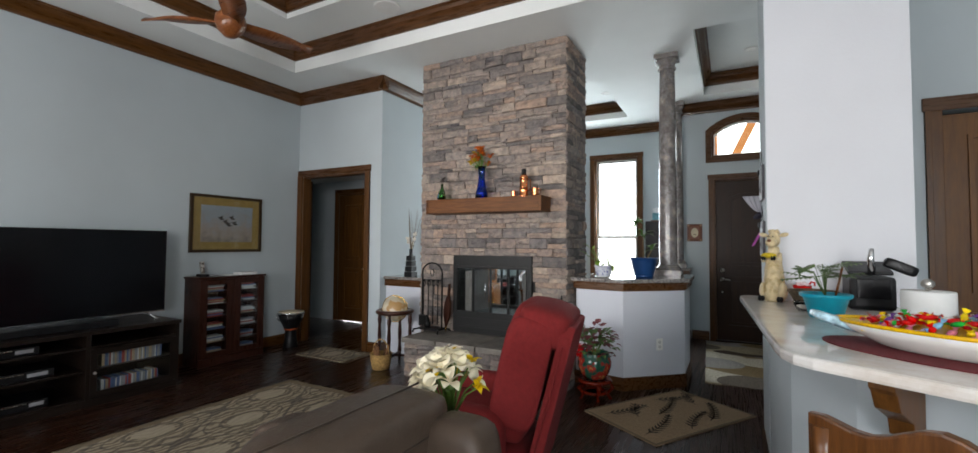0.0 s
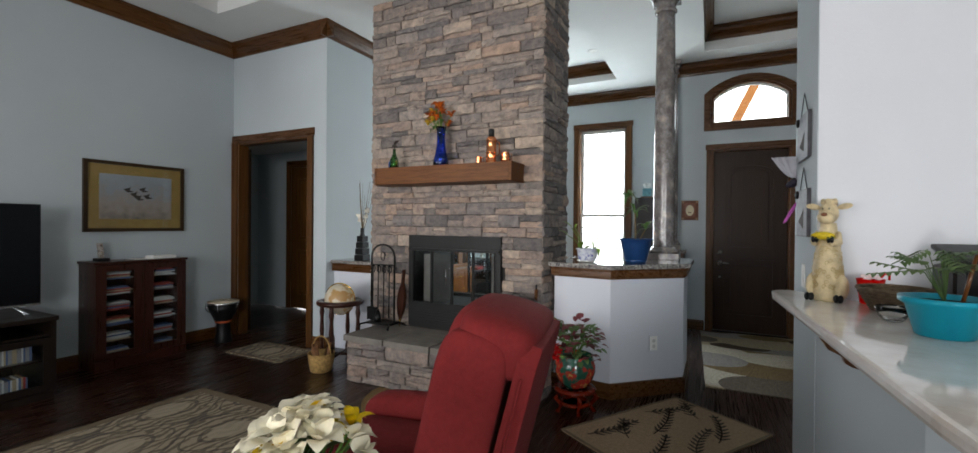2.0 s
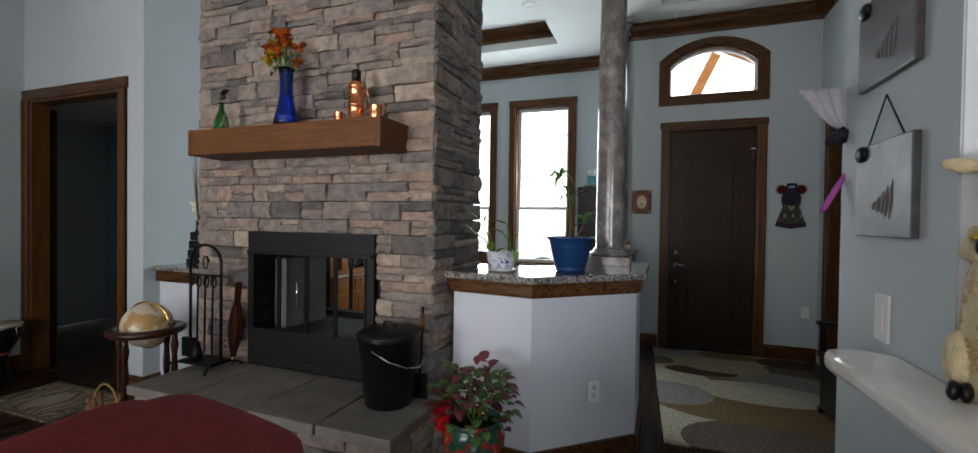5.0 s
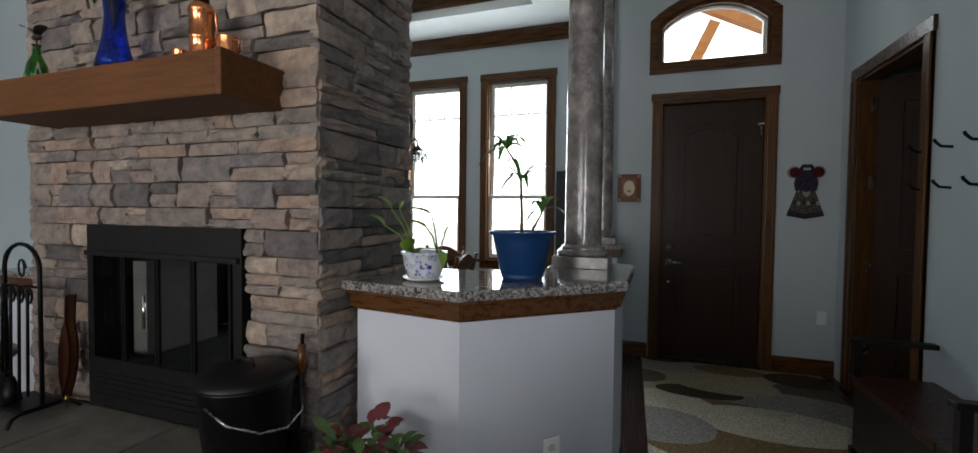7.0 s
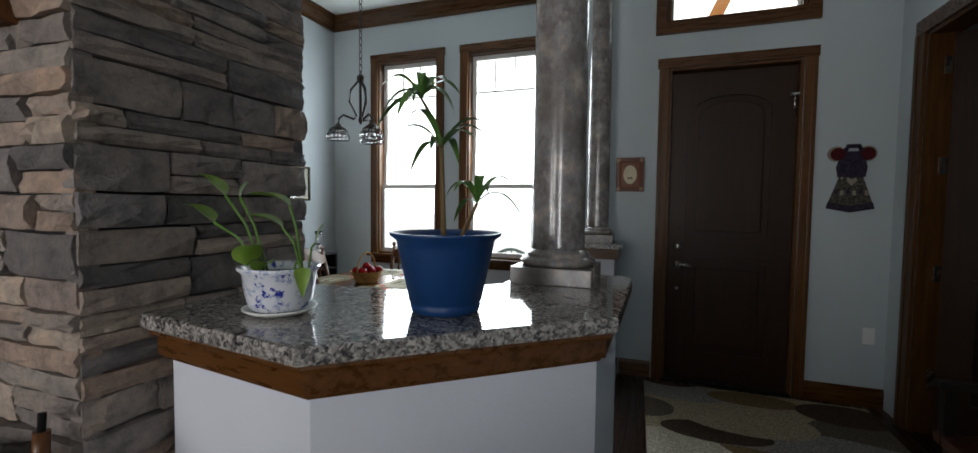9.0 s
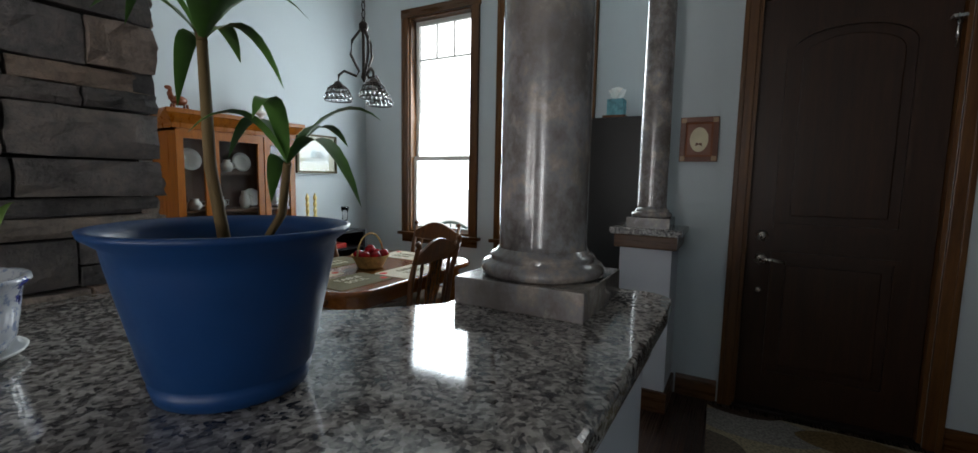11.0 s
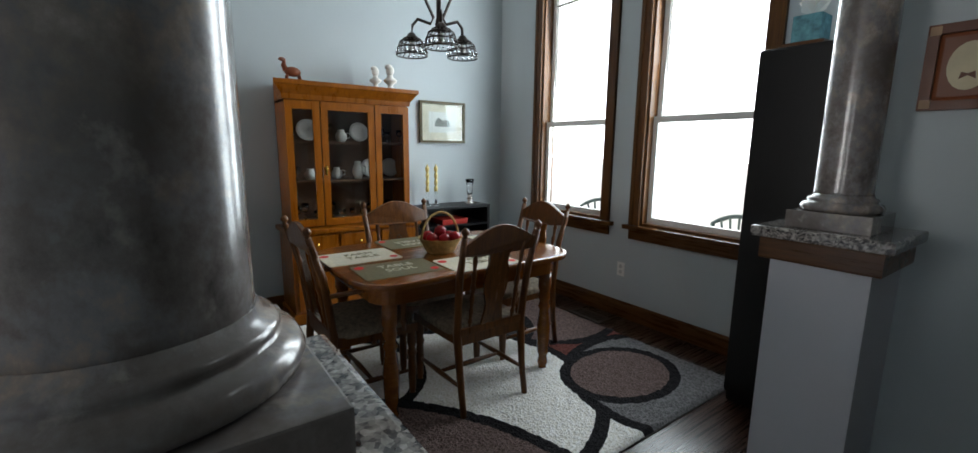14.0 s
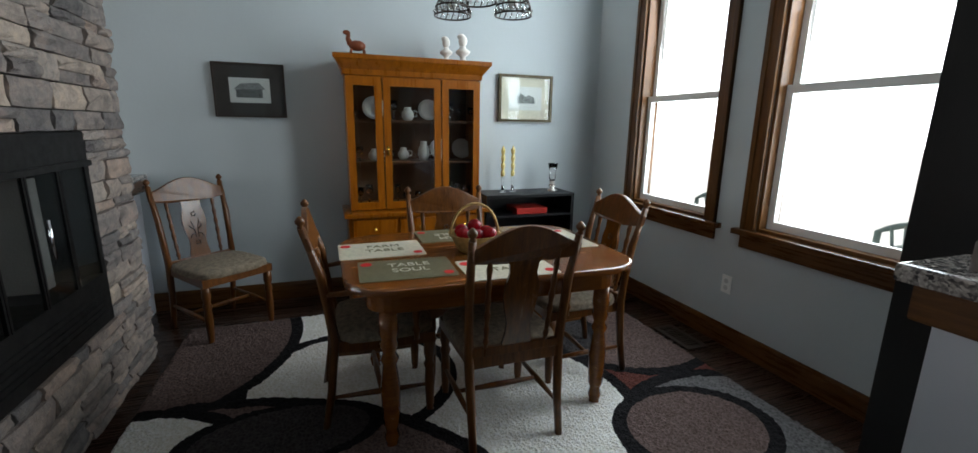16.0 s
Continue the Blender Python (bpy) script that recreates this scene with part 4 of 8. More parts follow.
def column(x, y, s=1.0, zb=1.1042):
    c = thing("column", pose(x, y, zb), "round grey faux-marble column on a square plinth on a half wall", "column", "columns of the entry")
    c["kind"] = "structure"
    h = CZ - zb
    a = 0.134 * s
    part("plinth", B(-a, a, -a, a, 0, 0.060, 0.003), MARBLE, c)
    part("base", lathe([(0.118 * s, 0.060), (0.128 * s, 0.066), (0.130 * s, 0.076), (0.124 * s, 0.088), (0.112 * s, 0.093), (0.108 * s, 0.096), (0.111 * s, 0.101), (0.107 * s, 0.107), (0.098 * s, 0.111), (0.094 * s, 0.120)], 40), MARBLE, c)
    part("shaft", lathe([(0.094 * s, 0.112)] + [((0.0915 - 0.014 * t * t) * s, 0.13 + (h - 0.30) * t) for t in [k / 8 for k in range(9)]], 40), MARBLE, c)
    part("capital", lathe([(0.082 * s, h - 0.175), (0.094 * s, h - 0.165), (0.094 * s, h - 0.15), (0.084 * s, h - 0.14), (0.084 * s, h - 0.10), (0.10 * s, h - 0.085), (0.115 * s, h - 0.055)], 32), MARBLE, c)
    part("abacus", B(-0.12 * s, 0.12 * s, -0.12 * s, 0.12 * s, h - 0.055, h - 0.001, 0.006), MARBLE, c)
    return c


column(0.503, 6.14, 1.08)
column(0.425, 8.09, 0.92)

# ---- outside ----
PATIO = plain("pale_concrete", (0.62, 0.60, 0.56), 0.9, bump=0.3, scale=3)
struct("ground", B(-260, 260, WY + 0.3, 90, -0.25, -0.12), PATIO, "pale sunlit ground outside the windows", "ground")
# glowing sheet added so that the view outside burns out to white
GLOW = bpy.data.materials.new("glowing_sheet")
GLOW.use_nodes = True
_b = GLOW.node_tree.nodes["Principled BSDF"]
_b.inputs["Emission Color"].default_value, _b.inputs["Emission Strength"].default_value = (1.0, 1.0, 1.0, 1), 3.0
struct("backdrop", B(-260, 260, 60, 60.2, -0.1, 45), GLOW, "added glowing sheet for the overexposed distance outside the windows", "backdrop")
CEDAR = wood("cedar_timber", (0.34, 0.13, 0.05), (0.55, 0.26, 0.11), 0.6, 0, 0.6, 0.1, 0.0)
pt = thing("porch_truss", pose(1.36, 10.4, 0), "reddish cedar porch truss outside the transom", "truss")
part("post", B(-0.62, -0.42, -0.1, 0.1, 0, 4.3), CEDAR, pt)
for p, q in (((-0.15, 3.1), (0.25, 3.95)), ((0.0, 4.25), (0.95, 3.75))):
    d = Vector((q[0] - p[0], 0, q[1] - p[1])).normalized()
    n = Vector((-d.z, 0, d.x)) * 0.07
    part("brace", prism([(p[0] + n.x, p[1] + n.z), (p[0] - n.x, p[1] - n.z), (q[0] - n.x, q[1] - n.z), (q[0] + n.x, q[1] + n.z)], -0.07, 0.07, "y"), CEDAR, pt)
part("tie", B(-0.9, 1.2, -0.08, 0.08, 4.2, 4.4), CEDAR, pt)


def patio_chair(x, y, rz):
    c = thing("patio_chair", pose(x, y, -0.12, 0, 0, rz) @ Matrix.Scale(0.98, 4), "grey-green metal patio chair with curved slatted back outdoors", "chair", "patio chairs")
    pm = bpy.data.materials.get("patio_metal") or plain("patio_metal", (0.16, 0.19, 0.17), 0.5)
    ol = [(-0.27, 0.42)] + [(-0.27 + 0.54 * i / 8, 0.80 + 0.10 * math.sin(math.pi * i / 8)) for i in range(9)] + [(0.27, 0.42)]
    part("back_frame", tube([(a, 0.25, b) for a, b in ol], 0.022), pm, c)
    for i in range(1, 6):
        a = -0.27 + 0.54 * i / 6
        part("slat", tube([(a * 0.6, 0.25, 0.44), (a, 0.26, 0.82 + 0.07 * math.sin(math.pi * i / 6))], 0.012), pm, c)
    part("seat", cushion(-0.27, 0.27, -0.27, 0.25, 0.38, 0.45, 0.01), plain("patio_cushion", (0.35, 0.42, 0.36), 0.9), c)
    for sx in (-1, 1):
        part("arm", tube([(sx * 0.28, 0.25, 0.64), (sx * 0.30, -0.1, 0.66), (sx * 0.29, -0.24, 0.62), (sx * 0.27, -0.25, 0.0)], 0.018), pm, c)
        part("leg", tube([(sx * 0.26, 0.25, 0.44), (sx * 0.27, 0.28, 0.0)], 0.018), pm, c)


patio_chair(-2.75, 10.75, 200)
patio_chair(-1.0, 10.75, 175)

# ---- dining room ----


def turned(bm, x, y, z0, z1, r, knobs=((0.12, 0.75), (0.2, 1.2), (0.3, 0.7), (0.55, 1.15), (0.75, 0.8), (0.85, 1.25), (0.93, 0.9)), lean=(0, 0), seg=10):
    """A turned bar from z0 to z1 with swellings."""
    h = z1 - z0
    prof = [(r * 0.75, 0)] + [(r * k, h * t) for t, k in knobs] + [(r, h)]
    m = Matrix(((1, 0, lean[0] / h), (0, 1, lean[1] / h), (0, 0, 1)))
    return lathe(prof, seg, bm, (x, y, z0), m)


def dining_chair(m, arms=False, label="oak dining chair with vase-shaped splat, turned spindles and tweed seat"):
    c = thing("dining_chair", m, label, "chair", "dining chairs")
    lean = 0.11
    for sx in (-1, 1):
        part("back_post", tube([(sx * 0.20, 0.27, 0), (sx * 0.20, 0.235, 0.2), (sx * 0.205, 0.21, 0.45), (sx * 0.215, 0.25, 0.75), (sx * 0.222, 0.31, 0.955)], [0.016, 0.019, 0.022, 0.020, 0.016], 8), OAKZ, c)
        part("finial", lathe([(0.010, 0), (0.014, 0.006), (0.009, 0.012), (0.019, 0.024), (0.020, 0.034), (0.011, 0.046), (0.004, 0.052)], 10, at=(sx * 0.223, 0.312, 0.952)), OAKZ, c)
        bm = turned(None, sx * 0.20, -0.205, 0.0, 0.40, 0.024, ((0.04, 0.95), (0.08, 0.6), (0.14, 0.8), (0.45, 1.0), (0.6, 0.85), (0.66, 1.15), (0.72, 0.8), (0.80, 1.1)))
        part("front_leg", bm, OAKZ, c)
        part("spindle", turned(None, sx * 0.135, 0.215, 0.46, 0.90, 0.0125, ((0.06, 0.7), (0.10, 1.1), (0.14, 0.7), (0.24, 1.05), (0.28, 0.7), (0.38, 1.15), (0.44, 0.75), (0.52, 1.15), (0.58, 0.75), (0.68, 1.1), (0.73, 0.7), (0.84, 1.1), (0.90, 0.7)), lean=(sx * 0.010, 0.075), seg=8), OAKZ, c)
        part("side_stretcher", tube([(sx * 0.20, -0.19, 0.16), (sx * 0.20, 0.02, 0.165), (sx * 0.20, 0.23, 0.17)], [0.009, 0.015, 0.009], 8), OAKZ, c)
        if arms:
            part("arm", tube([(sx * 0.215, 0.23, 0.66), (sx * 0.25, 0.05, 0.675), (sx * 0.265, -0.12, 0.665), (sx * 0.255, -0.19, 0.655)], [0.016, 0.020, 0.024, 0.022], 8, flat=0.7), OAKZ, c)
            part("arm_post", turned(None, sx * 0.245, -0.14, 0.42, 0.66, 0.017, seg=8), OAKZ, c)
    part("cross_stretcher", tube([(-0.20, 0.02, 0.165), (0, 0.02, 0.165), (0.20, 0.02, 0.165)], [0.009, 0.015, 0.009], 8), OAKZ, c)
    crest = [(-0.235, 0.86), (-0.12, 0.845), (0.12, 0.845), (0.235, 0.86), (0.235, 0.915)] + [(0.235 - 0.47 * t, 0.915 + 0.085 * math.sin(math.pi * t) ** 1.4) for t in [k / 14 for k in range(1, 14)]] + [(-0.235, 0.915)]
    bm = prism(crest, 0.262, 0.288, "y", bevel=0.005)
    for v in bm.verts:
        v.co.y += (v.co.z - 0.86) * 0.28 - 0.02 * (1 - (v.co.x / 0.235) ** 2) + 0.01
    part("crest_rail", bm, OAKZ, c)
    spl = [(0.062, 0.44), (0.066, 0.48), (0.054, 0.54), (0.052, 0.58), (0.066, 0.64), (0.076, 0.70), (0.072, 0.75), (0.058, 0.80), (0.062, 0.84), (0.078, 0.87)]
    ol = [(a, b) for a, b in spl] + [(-a, b) for a, b in spl[::-1]]
    bm = prism(ol, 0.205, 0.219, "y")
    for v in bm.verts:
        v.co.y += (v.co.z - 0.44) * 0.165
    splat = part("splat", bm, GLOSSY, c, "glossy lacquered splat with a carved flower")
    bm = bmesh.new()
    face = lambda a, b: (a, 0.2035 + (b - 0.44) * 0.165, b)
    for zc in (0.755, 0.565):
        tube([face(0.014 * math.cos(t) * (1 + 0.25 * math.cos(5 * t)), zc + 0.014 * math.sin(t) * (1 + 0.25 * math.cos(5 * t))) for t in [2 * math.pi * q / 20 for q in range(21)]], 0.0022, 4, bm)
    for q in (-1, 1):
        tube([face(q * 0.008, 0.60), face(q * 0.010, 0.655), face(q * 0.024, 0.71)], 0.0022, 4, bm)
        tube([face(q * 0.010, 0.655), face(q * 0.030, 0.665), face(q * 0.038, 0.685)], 0.0030, 4, bm)
        tube([face(q * 0.012, 0.625), face(q * 0.032, 0.622), face(q * 0.040, 0.60)], 0.0030, 4, bm)
    part("carving", bm, DARKW, splat)
    part("lower_rail", B(-0.20, 0.20, 0.203, 0.228, 0.435, 0.475, 0.004), OAKZ, c)
    part("seat_frame", frame_prism([(-0.225, -0.23), (0.225, -0.23), (0.205, 0.225), (-0.205, 0.225)], [(-0.19, -0.19), (0.19, -0.19), (0.175, 0.19), (-0.175, 0.19)], 0.385, 0.435, "z"), OAKZ, c)
    part("seat", cushion(-0.225, 0.225, -0.235, 0.20, 0.418, 0.475, 0.018), SEATC, c, "tan tweed seat")
    return c


# the chair's back stands at +y; it faces -y
dining_chair(pose(-1.05, 7.51, 0, 0, 0, -90))
dining_chair(pose(-1.345, 7.0, 0, 0, 0, 180), True, "oak dining armchair with turned spindles drawn up to the table")
dining_chair(pose(-1.60, 7.47, 0, 0, 0, 90))
dining_chair(pose(-1.375, 8.06, 0, 0, 0, 0), True, "oak dining armchair by the window side of the table")
dining_chair(pose(-2.51, 6.09, 0, 0, 0, 129), False, "oak side chair against the wall, light gleaming on its splat")
tb = thing("dining_table", pose(-1.30, 7.50, 0), "polished oak dining table with rounded corners and turned legs", "table")


def round_rect(hx, hy, r, n=6):
    return arc(hx - r, hy - r, r, 0, 90, n) + arc(-hx + r, hy - r, r, 90, 180, n) + arc(-hx + r, -hy + r, r, 180, 270, n) + arc(hx - r, -hy + r, r, 270, 360, n)


part("tabletop", prism(round_rect(0.47, 0.665, 0.20), 0.728, 0.760, bevel=0.012), TABLEW, tb)
part("apron", prism(round_rect(0.40, 0.58, 0.12), 0.64, 0.729), TABLEW, tb)
for sx in (-1, 1):
    for sy in (-1, 1):
        part("leg", turned(None, sx * 0.345, sy * 0.50, 0, 0.645, 0.036, ((0.03, 0.8), (0.05, 0.65), (0.10, 0.9), (0.16, 0.7), (0.20, 1.0), (0.45, 1.15), (0.62, 0.8), (0.66, 1.1), (0.70, 0.75), (0.76, 1.1), (0.80, 0.9), (0.84, 1.15)), seg=14), TABLEW, tb)

CREAM = plain("cream_weave", (0.56, 0.52, 0.42), 0.9, bump=0.8, scale=60)
OLIVE = plain("olive_weave", (0.13, 0.115, 0.07), 0.9, bump=0.8, scale=60)
REDP = plain("red_print", (0.42, 0.03, 0.03), 0.8)


def letters(text, size, mat, parent, m, depth=0.0008):
    cu = bpy.data.curves.new("letters", "FONT")
    cu.body, cu.size, cu.extrude, cu.align_x, cu.align_y = text, size, depth, "CENTER", "CENTER"
    tmp = bpy.data.objects.new("letters_tmp", cu)
    me = bpy.data.meshes.new_from_object(tmp)
    bpy.data.objects.remove(tmp)
    me.name = "letters"
    me.materials.clear()
    me.materials.append(mat)
    ob = new("letters", me)
    ob.parent = parent
    ob.matrix_basis = m
    return ob


def placemat(x, y, rz, mat, text):
    c = thing("placemat", pose(x, y, 0.7605, 0, 0, rz), "woven table mat printed with farm words and red apples", "placemat", "placemats on the table")
    part("mat", prism(round_rect(0.20, 0.14, 0.012, 2), 0, 0.003), mat, c)
    light = mat is OLIVE
    for i, t in enumerate(text):
        letters(t, 0.065, CREAM if light else OLIVE, c, pose(0.015, 0.055 - 0.075 * i, 0.0038))
    part("apple", prism(arc(-0.165, 0.09, 0.025, 0, 330, 10), 0.003, 0.0045), REDP, c)
    part("apple", prism(arc(0.165, -0.09, 0.022, 0, 330, 10), 0.003, 0.0045), REDP, c)


placemat(-1.42, 7.03, 90, CREAM, ["FARM", "TABLE"])
placemat(-1.08, 7.10, 88, OLIVE, ["TABLE", "SOUL"])
placemat(-0.98, 7.52, 90, CREAM, ["FARM", "TABLE"])
placemat(-1.62, 7.45, -90, OLIVE, ["FARM", "TABLE"])
placemat(-1.38, 7.98, 180, CREAM, ["FARM", "TABLE"])

WICKER = plain("wicker", (0.36, 0.24, 0.11), 0.75, bump=1.0, scale=35, vary=0.4)
fbk = thing("fruit_basket", pose(-1.29, 7.47, 0.7605), "light wicker basket of red apples with tall hoop handle", "basket")
bm = lathe([(0.075, 0), (0.085, 0.01), (0.105, 0.05), (0.125, 0.085), (0.130, 0.09), (0.120, 0.088), (0.10, 0.05), (0.07, 0.015)], 28)
part("bowl", bm, WICKER, fbk)
part("handle", tube([(0, 0.122 * math.cos(radians(a)), 0.08 + 0.155 * math.sin(radians(a))) for a in range(0, 181, 12)], 0.007), WICKER, fbk)
APPLE = plain("apple_skin", (0.22, 0.018, 0.022), 0.22, vary=0.5, scale=12)
for i, (a, b, c) in enumerate(((0.05, 0, 0.085), (-0.05, 0.02, 0.085), (0.0, 0.06, 0.09), (0.01, -0.06, 0.088), (0, 0, 0.125), (0.07, 0.055, 0.095), (-0.06, -0.05, 0.09))):
    ap = tagged(link("apple", blob(bmesh.new(), (0, 0, 0), 0.036, 12, (1, 1, 0.92)), APPLE, None, "", pose(-1.29 + a, 7.47 + b, 0.7605 + c)), "shiny dark red apple in the basket", "apple", "apples in the basket")

# china cabinet
hu = thing("china_cabinet", pose(-2.955, 7.44, 0), "tall honey-stained pine china cabinet with glass doors full of glassware", "china cabinet")
part("base_body", B(0, 0.40, -0.515, 0.515, 0.07, 0.70, 0.004), HUTCHW, hu)
part("plinth", B(0, 0.415, -0.53, 0.53, 0, 0.08, 0.008), HUTCHW, hu)
part("waist", B(0, 0.435, -0.545, 0.545, 0.70, 0.735, 0.008), HUTCHW, hu)
# shade inside the cabinet, put into a browner, darker colour than the pine
SHADEIN = plain("shaded_interior", (0.07, 0.032, 0.014), 0.5)
bm = bmesh.new()
for a in ((0, 0.015, -0.49, 0.49, 0.735, 1.70), (0.0, 0.31, -0.49, -0.47, 0.735, 1.70), (0.0, 0.31, 0.47, 0.49, 0.735, 1.70), (0, 0.31, -0.49, 0.49, 1.68, 1.72)):
    box(bm, *a)
part("upper_body", bm, HUTCHW, hu)
part("back_panel", B(0.015, 0.02, -0.47, 0.47, 0.74, 1.68), SHADEIN, hu)
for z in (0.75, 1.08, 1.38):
    part("shelf", B(0.02, 0.29, -0.468, 0.468, z, z + 0.015), SHADEIN if z > 0.8 else HUTCHW, hu)
crownp = [(0, 1.70), (0.325, 1.70), (0.33, 1.735), (0.35, 1.76), (0.375, 1.795), (0.385, 1.80), (0.385, 1.83), (0, 1.83)]
bm = bmesh.new()
rows = [[bm.verts.new((u, s * (0.49 + max(0, u - 0.31)), z)) for u, z in crownp] for s in (-1, 1)]
k = len(crownp)
for i in range(k):
    bm.faces.new((rows[0][i], rows[1][i], rows[1][(i + 1) % k], rows[0][(i + 1) % k]))
bm.faces.new(rows[0][::-1])
bm.faces.new(rows[1])
bmesh.ops.recalc_face_normals(bm, faces=bm.faces[:])
part("cornice", bm, HUTCHW, hu)
for y0, y1 in ((-0.49, -0.245), (-0.235, 0.185), (0.195, 0.49)):
    d = part("door", frame_prism([(y0, 0.745), (y1, 0.745), (y1, 1.69), (y0, 1.69)], [(y0 + 0.05, 0.80), (y1 - 0.05, 0.80), (y1 - 0.05, 1.63), (y0 + 0.05, 1.63)], 0.31, 0.332, "x"), HUTCHW, hu)
    p = part("pane", B(0.318, 0.322, y0 + 0.05, y1 - 0.05, 0.80, 1.63), PANE, d)
    p.visible_shadow = False
part("latch", box(lathe([(0.012, 0), (0.014, 0.01), (0.006, 0.02)], 10, at=(0.335, -0.212, 1.18)), 0.333, 0.338, -0.22, -0.204, 1.14, 1.21), BRASS, hu)
for i in range(3):
    y0 = -0.50 + i * 0.337
    d = part("drawer", B(0.40, 0.415, y0 + 0.012, y0 + 0.325, 0.545, 0.685, 0.006), HUTCHW, hu)
    part("knob", lathe([(0.006, 0), (0.006, 0.01), (0.014, 0.018), (0.011, 0.026), (0, 0.028)], 10, at=(0.414, y0 + 0.168, 0.615), m=Matrix.Rotation(radians(90), 3, "Y")), BRASS, d)
    d = part("cupboard_door", B(0.40, 0.415, y0 + 0.012, y0 + 0.325, 0.10, 0.53, 0.006), HUTCHW, hu)
    ol = [(y0 + 0.168 + 0.10 * math.cos(radians(a)) * (1 if abs(math.cos(radians(a))) < 0.9 else 0.95), 0.315 + 0.16 * math.sin(radians(a))) for a in range(0, 360, 20)]
    part("panel", prism(ol, 0.414, 0.424, "x", bevel=0.004), HUTCHW, d)
    part("knob", lathe([(0.006, 0), (0.013, 0.018), (0, 0.026)], 10, at=(0.414, y0 + 0.29, 0.43), m=Matrix.Rotation(radians(90), 3, "Y")), BRASS, d)
CHINA = plain("white_china", (0.62, 0.60, 0.56), 0.2, vary=0.06)
rg = random.Random(12)
for z in (0.766, 1.096, 1.396):
    y = -0.44
    while y < 0.43:
        kind = rg.random()
        x = rg.uniform(0.12, 0.24)
        if z < 0.8 or kind < 0.42:
            h, r = rg.uniform(0.07, 0.16), rg.uniform(0.022, 0.034)
            bm = lathe([(r * 0.8, 0), (r * 0.25, 0.006), (r * 0.22, h * 0.4), (r, h * 0.62), (r * 0.95, h), (r * 0.85, h), (r * 0.85, h * 0.65), (0.002, h * 0.5)], 12)
            nm, mt_, lab, cat = "wine_glass", GLASS, "clear stemmed drinking glass in the cabinet", "glass"
            w = r * 2 + 0.012
        elif kind < 0.75:
            r, h = rg.uniform(0.035, 0.055), rg.uniform(0.08, 0.15)
            bm = lathe([(r * 0.6, 0), (r, h * 0.3), (r * 0.95, h * 0.6), (r * 0.55, h * 0.85), (r * 0.6, h), (r * 0.5, h), (r * 0.4, h * 0.8), (0.003, h * 0.5)], 14)
            tube([(0, r * 0.9, h * 0.75), (0, r * 1.5, h * 0.7), (0, r * 1.45, h * 0.35), (0, r * 0.95, h * 0.3)], 0.006, 6, bm)
            nm, mt_, lab, cat = "jug", CHINA, "white china jug in the cabinet", "jug"
            w = r * 3
        else:
            r = rg.uniform(0.075, 0.10)
            bm = lathe([(0.002, 0.0), (r * 0.6, 0.003), (r, 0.018), (r * 0.99, 0.022), (r * 0.6, 0.008), (0.002, 0.006)], 24, at=(0, 0, r), m=Matrix.Rotation(radians(76), 3, "Y"))
            for v in bm.verts:
                v.co.x += 0.02
            nm, mt_, lab, cat = "plate", CHINA, "patterned white plate standing in the cabinet", "plate"
            x, w = 0.06, r * 2 + 0.01
        tagged(link(nm, bm, mt_, None, "", pose(-2.955 + x, 7.44 + y + w / 2, z)), lab, cat, "tableware in the china cabinet")
        y += w + rg.uniform(0.0, 0.02)

# figures on the cabinet
MARB = plain("white_plaster", (0.72, 0.70, 0.66), 0.5, vary=0.05)
for y, s in ((7.70, 1.0), (7.83, 1.15)):
    bm = lathe([(0.035, 0), (0.04, 0.01), (0.02, 0.025), (0.018, 0.04), (0.045, 0.06), (0.05, 0.075), (0.022, 0.095), (0.018, 0.11)], 16)
    blob(bm, (0, 0, 0.14), 0.033, 12, (1, 0.9, 1.2))
    blob(bm, (0, -0.01, 0.165), 0.026, 10, (1.1, 1.1, 0.8))
    tagged(link("bust", bm, MARB, None, "", pose(-2.75, y, 1.831) @ Matrix.Scale(s, 4)), "small white plaster bust on the china cabinet", "bust", "busts on the cabinet")
bm = B(-0.045, 0.045, -0.07, 0.07, 0, 0.02, 0.004)
blob(bm, (0, 0, 0.075), 0.04, 12, (0.9, 1.5, 0.9))
tube([(0, -0.045, 0.08), (0, -0.06, 0.12), (0, -0.055, 0.15)], [0.022, 0.018, 0.014], 8, bm)
blob(bm, (0, -0.068, 0.158), 0.018, 8, (0.9, 1.5, 0.9))
for a in (-0.02, 0.02):
    tube([(a, -0.04, 0.05), (a, -0.045, 0.018)], 0.009, 6, bm)
    tube([(a, 0.045, 0.05), (a, 0.05, 0.018)], 0.009, 6, bm)
tagged(link("deer_figurine", bm, plain("red_brown_glaze", (0.16, 0.055, 0.03), 0.4), None, "", pose(-2.75, 7.05, 1.831)), "small reddish brown deer figurine on the china cabinet", "figurine")

